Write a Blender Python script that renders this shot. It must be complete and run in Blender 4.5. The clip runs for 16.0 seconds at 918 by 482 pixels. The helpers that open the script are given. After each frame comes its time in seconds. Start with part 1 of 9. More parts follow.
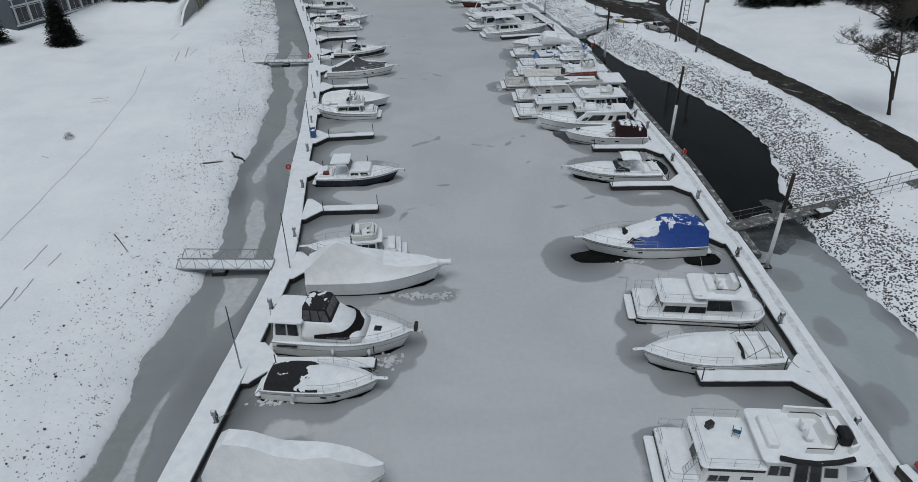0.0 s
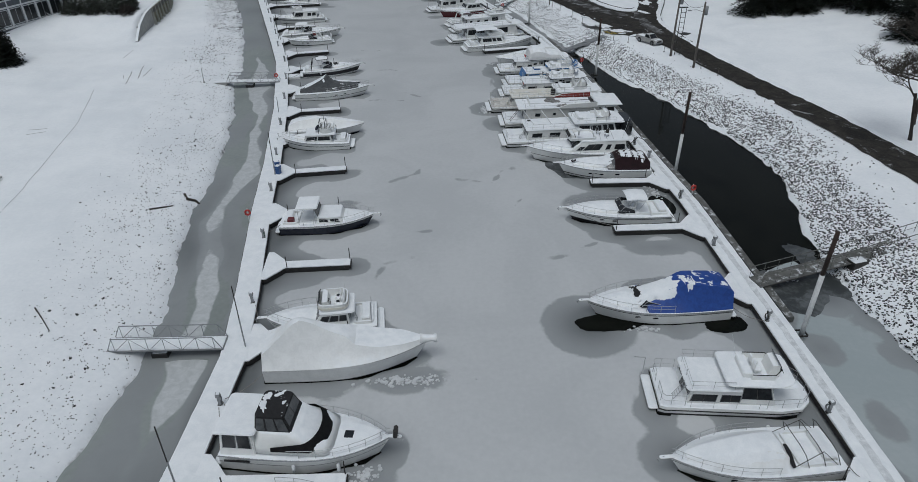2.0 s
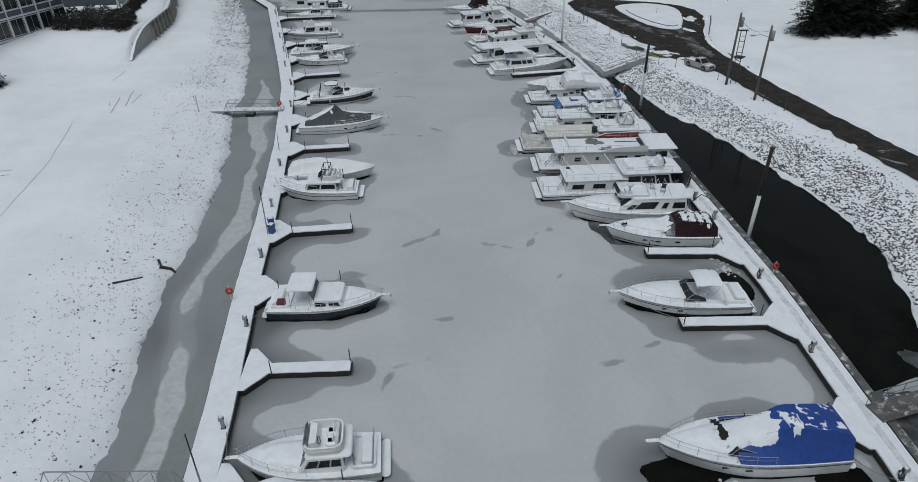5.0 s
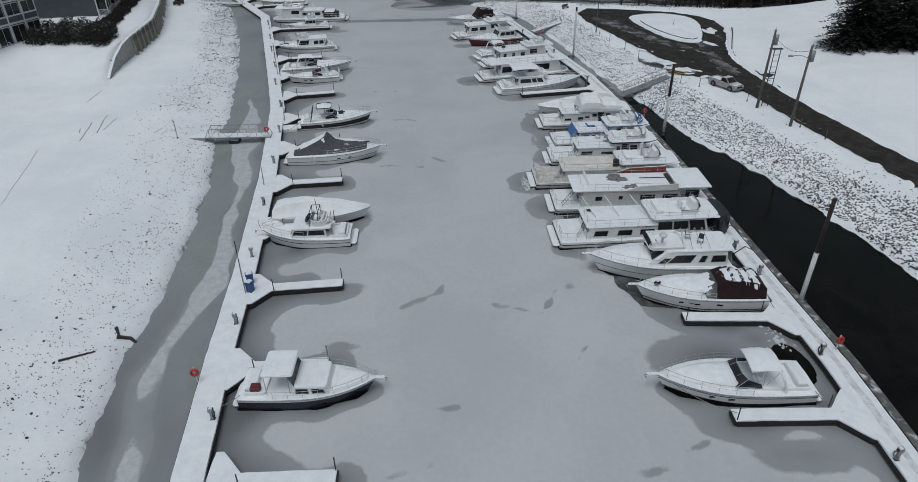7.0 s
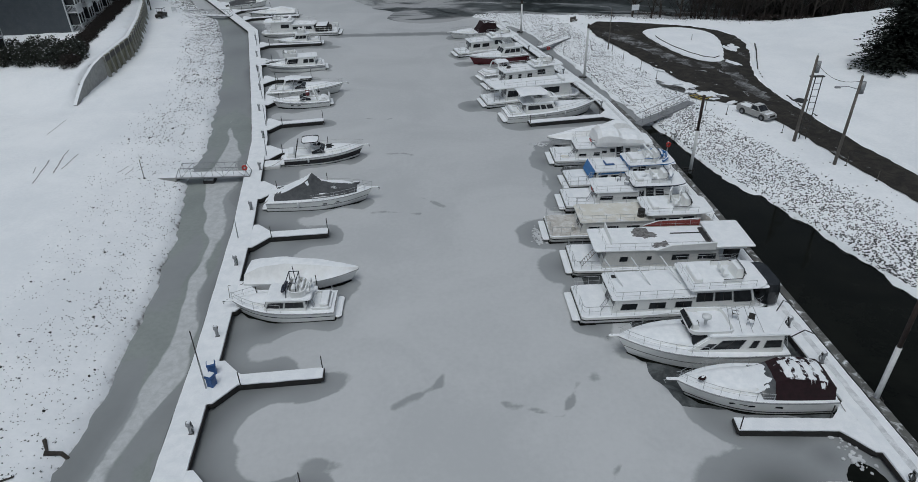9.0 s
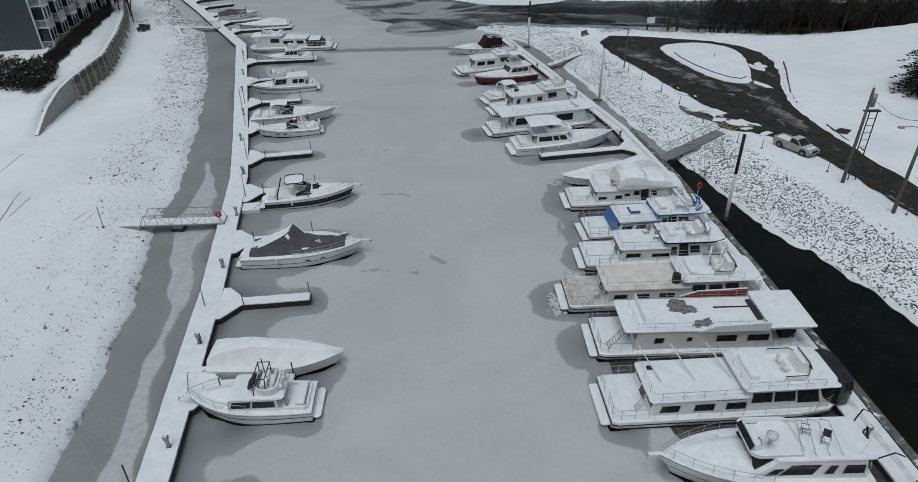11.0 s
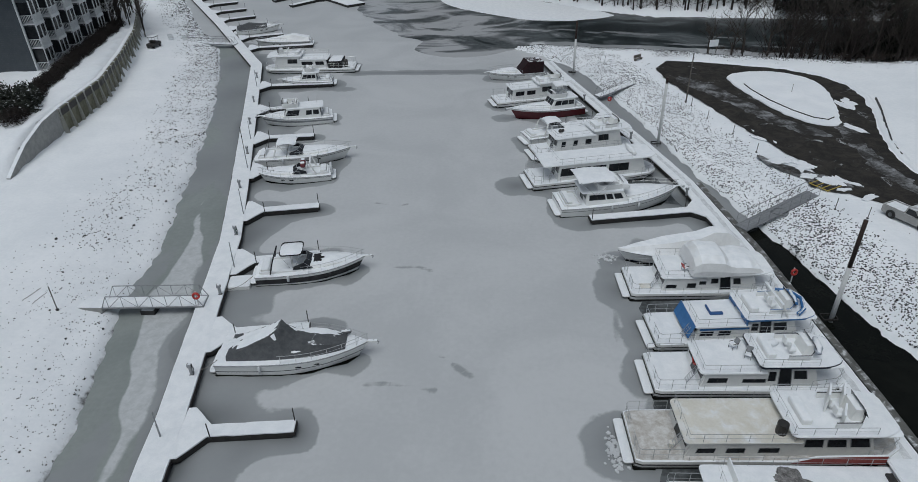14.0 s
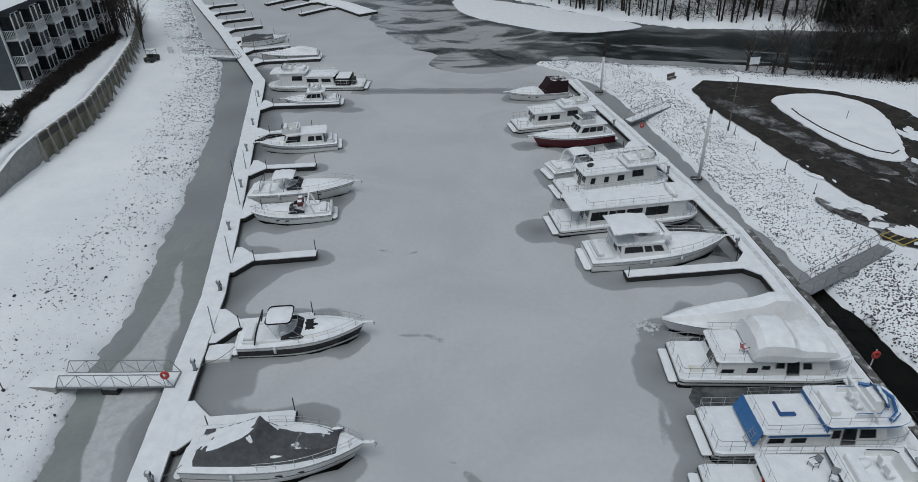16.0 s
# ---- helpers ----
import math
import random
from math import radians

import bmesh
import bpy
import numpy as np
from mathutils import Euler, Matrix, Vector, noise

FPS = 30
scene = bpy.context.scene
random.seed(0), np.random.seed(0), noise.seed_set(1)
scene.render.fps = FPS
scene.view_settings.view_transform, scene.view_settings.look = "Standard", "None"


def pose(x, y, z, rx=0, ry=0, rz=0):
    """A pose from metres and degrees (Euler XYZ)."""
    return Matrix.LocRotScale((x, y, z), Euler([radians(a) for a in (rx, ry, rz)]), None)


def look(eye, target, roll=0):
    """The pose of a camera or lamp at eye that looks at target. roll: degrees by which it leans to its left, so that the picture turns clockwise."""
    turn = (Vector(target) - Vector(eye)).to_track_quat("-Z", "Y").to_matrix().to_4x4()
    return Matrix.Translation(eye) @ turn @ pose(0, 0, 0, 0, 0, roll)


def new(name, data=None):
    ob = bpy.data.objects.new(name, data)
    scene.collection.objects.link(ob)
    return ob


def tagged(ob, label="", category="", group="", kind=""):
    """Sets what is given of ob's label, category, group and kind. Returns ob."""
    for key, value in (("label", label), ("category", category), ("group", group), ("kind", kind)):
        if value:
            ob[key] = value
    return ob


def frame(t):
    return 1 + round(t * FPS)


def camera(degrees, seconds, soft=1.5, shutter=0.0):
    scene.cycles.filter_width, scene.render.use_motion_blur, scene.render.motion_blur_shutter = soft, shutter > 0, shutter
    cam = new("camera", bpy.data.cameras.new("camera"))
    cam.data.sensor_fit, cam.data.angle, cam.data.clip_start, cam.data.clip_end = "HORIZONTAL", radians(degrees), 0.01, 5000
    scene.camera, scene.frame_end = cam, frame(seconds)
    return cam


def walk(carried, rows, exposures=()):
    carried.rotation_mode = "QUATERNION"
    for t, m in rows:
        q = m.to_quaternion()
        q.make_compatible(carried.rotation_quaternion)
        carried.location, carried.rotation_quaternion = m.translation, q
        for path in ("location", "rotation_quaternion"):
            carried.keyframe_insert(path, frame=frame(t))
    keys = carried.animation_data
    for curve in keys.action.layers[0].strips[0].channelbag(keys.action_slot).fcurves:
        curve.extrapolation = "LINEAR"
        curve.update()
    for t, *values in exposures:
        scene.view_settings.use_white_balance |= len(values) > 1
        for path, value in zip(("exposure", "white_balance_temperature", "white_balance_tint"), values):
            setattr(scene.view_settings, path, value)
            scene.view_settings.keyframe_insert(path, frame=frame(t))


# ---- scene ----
cam = camera(71.0, 16.0, 0.4)
SCALE = 1.15  # metres to one unit of the plan
METRES, EYE, TILT, LEAN, TURN = 70.71 * SCALE, 28.9 * SCALE, 0.0, 0.0, -0.4
ROWS = [
    (0.0, 0.0, 0.0, 0.0, -0.55, -31.7, 0.89),
    (0.5, -0.0007, 0.0323, 0.0001, -0.69, -31.69, 0.91),
    (1.0, -0.0021, 0.0639, 0.0001, -1.37, -31.7, 0.88),
    (1.5, -0.0031, 0.0957, 0.0002, -2.11, -31.72, 0.83),
    (2.0, -0.0023, 0.1255, 0.0001, -2.48, -31.72, 0.84),
    (2.5, -0.0026, 0.1555, -0.0001, -1.15, -31.67, 0.83),
    (3.0, -0.0019, 0.1841, -0.0, -0.95, -31.66, 0.83),
    (3.5, -0.0025, 0.2134, -0.0006, -0.9, -31.64, 0.82),
    (4.0, -0.0032, 0.242, -0.0009, -0.8, -31.65, 0.82),
    (6.5, -0.0104, 0.3918, -0.0039, -0.59, -31.54, 0.89),
    (7.0, -0.0104, 0.422, -0.0036, -0.55, -31.53, 0.9),
    (7.5, -0.0108, 0.4553, -0.003, -0.57, -31.49, 0.93),
    (8.0, -0.0111, 0.4888, -0.0022, -0.58, -31.47, 0.93),
    (8.5, -0.0113, 0.5232, -0.0013, -0.58, -31.47, 0.97),
    (9.0, -0.0113, 0.557, -0.0002, -0.57, -31.49, 1.01),
    (11.5, -0.0123, 0.7236, 0.0018, -0.36, -31.46, 1.05),
    (12.0, -0.0123, 0.7558, 0.0018, -0.28, -31.44, 1.08),
    (12.5, -0.0122, 0.7864, 0.0019, -0.04, -31.41, 1.11),
    (13.0, -0.0121, 0.8175, 0.0017, 0.7, -31.37, 1.12),
    (13.5, -0.0122, 0.8472, 0.0011, 1.86, -31.34, 1.16),
    (14.0, -0.013, 0.8776, 0.0003, 2.7, -31.31, 1.18),
    (14.5, -0.0146, 0.9072, -0.0006, 3.26, -31.29, 1.24),
    (15.0, -0.0161, 0.9376, -0.001, 3.65, -31.27, 1.27),
    (15.5, -0.0181, 0.9678, -0.0007, 3.9, -31.23, 1.31),
    (16.0, -0.0202, 0.9993, 0.0001, 4.12, -31.22, 1.35),
]
walk(cam, [(t, pose(0, 0, EYE, TILT, LEAN, TURN) @ pose(METRES * x, METRES * y, METRES * z, 90 + pitch, roll, yaw)) for t, x, y, z, yaw, pitch, roll in ROWS],
     [(0.0, -0.24, 6130, 6), (16.0, -0.22, 6130, 6)])

# ---- world and light ----
world = bpy.data.worlds.new("world")
scene.world = world
world.use_nodes = True
wn, wl = world.node_tree.nodes, world.node_tree.links
sky = wn.new("ShaderNodeTexSky")
sky.sky_type, sky.sun_disc = "NISHITA", False
sky.sun_elevation, sky.sun_rotation = radians(70), radians(-156)
sky.dust_density, sky.air_density = 3.0, 1.0
hue = wn.new("ShaderNodeHueSaturation")
hue.inputs["Saturation"].default_value = 0.42
wl.new(sky.outputs["Color"], hue.inputs["Color"])
wl.new(hue.outputs["Color"], wn["Background"].inputs["Color"])
wn["Background"].inputs["Strength"].default_value = 0.078
sun = new("sun", bpy.data.lights.new("sun", "SUN"))
sun.data.energy, sun.data.angle, sun.data.color = 1.15, radians(38), (1.0, 0.985, 0.965)
sun.matrix_world = look((0, 0, 60), (9, 20, 0))


# ---- materials ----
def ramp(nt, fac, stops):
    r = nt.nodes.new("ShaderNodeValToRGB")
    e = r.color_ramp.elements
    while len(e) < len(stops):
        e.new(0.5)
    for el, (p, c) in zip(e, stops):
        el.position, el.color = p, (*c, 1)
    nt.links.new(fac, r.inputs["Fac"])
    return r.outputs["Color"]


def noise_tex(nt, scale, detail=4, rough=0.6, dist=0.0, vec=None):
    n = nt.nodes.new("ShaderNodeTexNoise")
    for k, v in (("Scale", scale), ("Detail", detail), ("Roughness", rough), ("Distortion", dist)):
        n.inputs[k].default_value = v
    if vec:
        nt.links.new(vec, n.inputs["Vector"])
    return n.outputs["Fac"]


def calc(nt, op, a, b=0.0, clamp=False):
    m = nt.nodes.new("ShaderNodeMath")
    m.operation, m.use_clamp = op, clamp
    for i, v in enumerate((a, b)):
        if isinstance(v, (int, float)):
            m.inputs[i].default_value = v
        else:
            nt.links.new(v, m.inputs[i])
    return m.outputs[0]


def step(nt, v, lo, hi):
    m = nt.nodes.new("ShaderNodeMapRange")
    m.interpolation_type = "SMOOTHSTEP"
    m.inputs["From Min"].default_value, m.inputs["From Max"].default_value = lo, hi
    nt.links.new(v, m.inputs["Value"])
    return m.outputs["Result"]


def mixc(nt, f, a, b):
    m = nt.nodes.new("ShaderNodeMix")
    m.data_type = "RGBA"
    for s, v in ((m.inputs["Factor"], f), (m.inputs["A"], a), (m.inputs["B"], b)):
        if isinstance(v, tuple):
            s.default_value = (*v, 1)
        elif isinstance(v, (int, float)):
            s.default_value = v
        else:
            nt.links.new(v, s)
    return m.outputs["Result"]


SNOW_A, SNOW_B = (0.78, 0.81, 0.84), (0.88, 0.9, 0.92)


def mat(name, a, b=None, rough=0.5, metal=0.0, scale=3.0, fine=40.0, bump=0.0, snow=None, island=False, alpha=1.0):
    """a, b: two base colours mixed by noise. snow: (lo, hi, amount, scale) of the snow lying on upward faces."""
    m = bpy.data.materials.new(name)
    m.use_nodes = True
    nt = m.node_tree
    p = nt.nodes["Principled BSDF"]
    b = b or a
    geo = nt.nodes.new("ShaderNodeNewGeometry")
    tc = nt.nodes.new("ShaderNodeTexCoord").outputs["Object"]
    n1, n2 = noise_tex(nt, scale, 5, 0.65, 0.3, tc), noise_tex(nt, fine, 3, 0.6, 0, tc)
    f = calc(nt, "ADD", calc(nt, "MULTIPLY", n1, 0.7), calc(nt, "MULTIPLY", n2, 0.3))
    col = mixc(nt, step(nt, f, 0.32, 0.68), a, b)
    if island:
        hsv = nt.nodes.new("ShaderNodeHueSaturation")
        nt.links.new(col, hsv.inputs["Color"])
        nt.links.new(calc(nt, "ADD", calc(nt, "MULTIPLY", geo.outputs["Random Per Island"], 0.8), 0.6), hsv.inputs["Value"])
        col = hsv.outputs["Color"]
    p.inputs["Roughness"].default_value, p.inputs["Metallic"].default_value = rough, metal
    p.inputs["Alpha"].default_value = alpha
    rg = rough
    if snow:
        lo, hi, amt, sc = snow
        sep = nt.nodes.new("ShaderNodeSeparateXYZ")
        nt.links.new(geo.outputs["Normal"], sep.inputs[0])
        pos = geo.outputs["Position"]
        sn = calc(nt, "SUBTRACT", noise_tex(nt, sc, 5, 0.62, 0.4, pos), 0.5)
        mask = step(nt, calc(nt, "ADD", sep.outputs["Z"], calc(nt, "MULTIPLY", sn, amt)), lo, hi)
        white = mixc(nt, step(nt, noise_tex(nt, 1.7, 4, 0.6, 0, pos), 0.3, 0.7), SNOW_A, SNOW_B)
        col = mixc(nt, mask, col, white)
        rgn = nt.nodes.new("ShaderNodeMapRange")
        rgn.inputs["To Min"].default_value, rgn.inputs["To Max"].default_value = rough, 0.75
        nt.links.new(mask, rgn.inputs["Value"])
        nt.links.new(rgn.outputs[0], p.inputs["Roughness"])
        if metal:
            nt.links.new(calc(nt, "MULTIPLY", calc(nt, "SUBTRACT", 1.0, mask), metal), p.inputs["Metallic"])
    nt.links.new(col, p.inputs["Base Color"])
    if bump:
        bn = nt.nodes.new("ShaderNodeBump")
        bn.inputs["Strength"].default_value, bn.inputs["Distance"].default_value = bump, 0.03
        nt.links.new(f, bn.inputs["Height"])
        nt.links.new(bn.outputs[0], p.inputs["Normal"])
    return m


TOP = (0.45, 0.8, 0.5, 2.2)
M_SNOW = mat("snow", SNOW_A, SNOW_B, 0.8, scale=0.35, fine=9, bump=0.5)
M_SNOWCAP = mat("snow_cap", (0.75, 0.78, 0.81), (0.86, 0.88, 0.9), 0.8, scale=1.3, fine=14, bump=0.45)
M_GEL = mat("white_gelcoat", (0.76, 0.77, 0.755), (0.84, 0.845, 0.83), 0.3, scale=1.2, fine=12, snow=TOP)
M_GELOLD = mat("weathered_gelcoat", (0.58, 0.58, 0.56), (0.7, 0.7, 0.67), 0.4, scale=1.0, fine=9, snow=TOP)
M_CREAM = mat("cream_gelcoat", (0.62, 0.595, 0.52), (0.72, 0.7, 0.635), 0.4, scale=1.0, fine=9, snow=(0.95, 1.2, 0.7, 0.9))
M_NAVY = mat("navy_paint", (0.012, 0.016, 0.03), (0.03, 0.035, 0.05), 0.25, scale=2)
M_BLACKHULL = mat("black_gelcoat", (0.012, 0.012, 0.014), (0.03, 0.03, 0.034), 0.22, scale=2)
M_RED = mat("dark_red_paint", (0.07, 0.009, 0.014), (0.11, 0.014, 0.02), 0.3, scale=2)
M_GLASS = mat("tinted_glass", (0.012, 0.014, 0.017), (0.03, 0.033, 0.036), 0.12, scale=1.5)
M_BLACKCANVAS = mat("black_canvas", (0.008, 0.008, 0.009), (0.018, 0.018, 0.02), 0.85, scale=4, bump=0.3, snow=(1.08, 1.12, 0.8, 0.9))
M_CLEARVINYL = mat("clear_vinyl", (0.06, 0.064, 0.068), (0.13, 0.135, 0.14), 0.15, scale=1.5)
M_BLUECANVAS = mat("blue_tarpaulin", (0.012, 0.045, 0.22), (0.02, 0.075, 0.33), 0.5, scale=3, bump=0.4, snow=(1.03, 1.06, 0.95, 1.0))
M_GREYSNOW = mat("snowy_grey_canvas", (0.06, 0.064, 0.07), (0.1, 0.105, 0.11), 0.85, scale=3, bump=0.4, snow=(0.8, 0.88, 0.5, 1.1))
M_GREYCANVAS = mat("grey_canvas", (0.06, 0.064, 0.07), (0.1, 0.105, 0.11), 0.85, scale=3, bump=0.4, snow=(1.02, 1.06, 0.4, 0.9))
M_MAROON = mat("maroon_canvas", (0.009, 0.0025, 0.004), (0.02, 0.005, 0.008), 0.95, scale=3, bump=0.4, snow=(0.99, 1.05, 0.6, 1.6))
M_WRAP = mat("shrink_wrap", (0.7, 0.71, 0.71), (0.8, 0.81, 0.81), 0.38, scale=1.2, fine=7, bump=0.5, snow=(0.62, 0.95, 0.5, 1.2))
M_METAL = mat("stainless_rail", (0.42, 0.43, 0.44), (0.55, 0.56, 0.57), 0.3, 0.7, scale=6)
M_GALV = mat("galvanised_steel", (0.25, 0.26, 0.27), (0.36, 0.37, 0.38), 0.55, 0.5, scale=5)
M_DARKMETAL = mat("dark_steel", (0.03, 0.03, 0.03), (0.06, 0.055, 0.05), 0.5, 0.4, scale=5)
M_RUST = mat("rusted_steel", (0.016, 0.011, 0.01), (0.042, 0.025, 0.019), 0.85, scale=3, fine=30, bump=0.4)
M_PILEWHITE = mat("white_pile_sleeve", (0.5, 0.51, 0.51), (0.66, 0.67, 0.67), 0.5, scale=2)
M_DOCKSIDE = mat("wet_dock_timber", (0.012, 0.0115, 0.011), (0.035, 0.033, 0.03), 0.7, scale=3, fine=25, bump=0.4)
M_FLOAT = mat("black_float", (0.012, 0.012, 0.012), (0.025, 0.025, 0.025), 0.5)
M_CONC = mat("concrete", (0.26, 0.265, 0.255), (0.37, 0.37, 0.355), 0.85, scale=1.5, fine=20, bump=0.3, snow=(0.75, 0.9, 0.3, 3))
M_WETCONC = mat("wet_concrete", (0.07, 0.07, 0.066), (0.14, 0.14, 0.13), 0.6, scale=1.5, fine=20, bump=0.3, snow=(1.0, 1.2, 0.8, 1.5))
M_STAINED = mat("stained_concrete", (0.09, 0.088, 0.055), (0.22, 0.215, 0.155), 0.85, scale=0.8, fine=15, bump=0.3)
M_ROCK = mat("riprap_stone", (0.012, 0.0125, 0.013), (0.04, 0.04, 0.041), 0.85, scale=3, fine=20, bump=0.4, snow=(0.84, 0.95, 0.3, 3), island=True)
M_BARK = mat("bark", (0.028, 0.024, 0.021), (0.06, 0.052, 0.045), 0.9, scale=4, fine=40, bump=0.5)
M_TWIG = mat("bare_twigs", (0.035, 0.029, 0.025), (0.07, 0.06, 0.05), 0.9, scale=2)
M_NEEDLE = mat("conifer_needles", (0.004, 0.0075, 0.005), (0.012, 0.019, 0.012), 0.8, scale=1, fine=10, island=True)
M_SHRUB = mat("brown_shrub", (0.03, 0.022, 0.018), (0.06, 0.045, 0.037), 0.9, scale=2, snow=(0.9, 1.1, 0.5, 2), island=True)
M_SIDING = mat("slate_blue_siding", (0.066, 0.079, 0.092), (0.088, 0.101, 0.114), 0.6, scale=1, fine=15)
M_TRIM = mat("white_trim", (0.6, 0.62, 0.63), (0.7, 0.72, 0.73), 0.5, scale=2)
M_WOOD = mat("utility_pole_wood", (0.085, 0.075, 0.065), (0.15, 0.135, 0.12), 0.85, scale=4, fine=30, bump=0.4)
M_REDP = mat("red_plastic", (0.42, 0.03, 0.025), (0.5, 0.05, 0.04), 0.4)
M_BLUEP = mat("blue_plastic", (0.02, 0.07, 0.2), (0.03, 0.1, 0.28), 0.4)
M_BLUETRIM = mat("blue_vinyl_trim", (0.03, 0.13, 0.33), (0.05, 0.18, 0.42), 0.5, snow=(0.85, 1.0, 0.4, 2))
M_SHRINKBLUE = mat("pale_blue_cover", (0.3, 0.34, 0.42), (0.6, 0.63, 0.68), 0.6, snow=(0.6, 0.9, 0.6, 2))
M_REDDARK = mat("dark_red_plastic", (0.1, 0.015, 0.02), (0.15, 0.025, 0.03), 0.5)
M_ROPE = mat("weathered_rope", (0.16, 0.15, 0.14), (0.3, 0.29, 0.27), 0.9, scale=8)
M_BUTTRESS = mat("pale_concrete", (0.24, 0.24, 0.21), (0.36, 0.36, 0.33), 0.85, scale=2, fine=20, snow=(0.75, 0.9, 0.3, 3))
M_HEDGE = mat("dark_hedge_twigs", (0.014, 0.011, 0.01), (0.035, 0.027, 0.023), 0.9, scale=2)
M_TEAL = mat("teal_fabric", (0.02, 0.11, 0.17), (0.03, 0.14, 0.2), 0.8)
M_TYRE = mat("tyre_rubber", (0.015, 0.015, 0.015), (0.03, 0.03, 0.03), 0.8)
M_CARPAINT = mat("silver_beige_paint", (0.3, 0.3, 0.29), (0.36, 0.355, 0.345), 0.35, 0.3, snow=(0.9, 1.1, 0.5, 2))
M_YELLOW = mat("yellow_paint", (0.4, 0.3, 0.05), (0.5, 0.38, 0.08), 0.5)
M_GREEN = mat("green_hose", (0.02, 0.06, 0.045), (0.04, 0.09, 0.07), 0.5)
M_BROWNPATCH = mat("bare_brown_decking", (0.05, 0.047, 0.045), (0.3, 0.295, 0.29), 0.85, scale=4, fine=30)


def ice_mat(name, a, b, rough, s1, s2, lo=0.35, hi=0.65, spec=0.3):
    m = bpy.data.materials.new(name)
    m.use_nodes = True
    nt = m.node_tree
    p = nt.nodes["Principled BSDF"]
    tc = nt.nodes.new("ShaderNodeTexCoord").outputs["Object"]
    n1, n2 = noise_tex(nt, s1, 6, 0.6, 0.8, tc), noise_tex(nt, s2, 4, 0.6, 0.2, tc)
    f = calc(nt, "ADD", calc(nt, "MULTIPLY", n1, 0.72), calc(nt, "MULTIPLY", n2, 0.28))
    nt.links.new(mixc(nt, step(nt, f, lo, hi), a, b), p.inputs["Base Color"])
    p.inputs["Roughness"].default_value = rough
    p.inputs["Specular IOR Level"].default_value = spec
    bn = nt.nodes.new("ShaderNodeBump")
    bn.inputs["Strength"].default_value, bn.inputs["Distance"].default_value = 0.25, 0.02
    nt.links.new(n2, bn.inputs["Height"])
    nt.links.new(bn.outputs[0], p.inputs["Normal"])
    return m


M_ICE = ice_mat("grey_snow_ice", (0.455, 0.47, 0.481), (0.53, 0.542, 0.552), 0.4, 0.09, 2.5, spec=0.55)
M_DARKICE = ice_mat("clear_dark_ice", (0.17, 0.178, 0.184), (0.225, 0.232, 0.238), 0.4, 0.35, 2.5)
# thin dark ice; also paints the shaded gaps between moored hulls
M_BLACKICESHADE = ice_mat("black_ice_and_gap_shade", (0.045, 0.05, 0.052), (0.13, 0.14, 0.145), 0.3, 0.5, 3, 0.42, 0.62)
M_SLUSH = ice_mat("pale_slush", (0.5, 0.515, 0.53), (0.62, 0.635, 0.65), 0.7, 0.9, 6)
# open water; also colours the painted contact shade along the hulls
M_WATERSHADE = ice_mat("open_water_and_rim_shade", (0.004, 0.005, 0.004), (0.009, 0.01, 0.008), 0.08, 0.2, 1.5, spec=0.07)


def attr(nt, name):
    n = nt.nodes.new("ShaderNodeAttribute")
    n.attribute_name = name
    return n.outputs["Fac"]


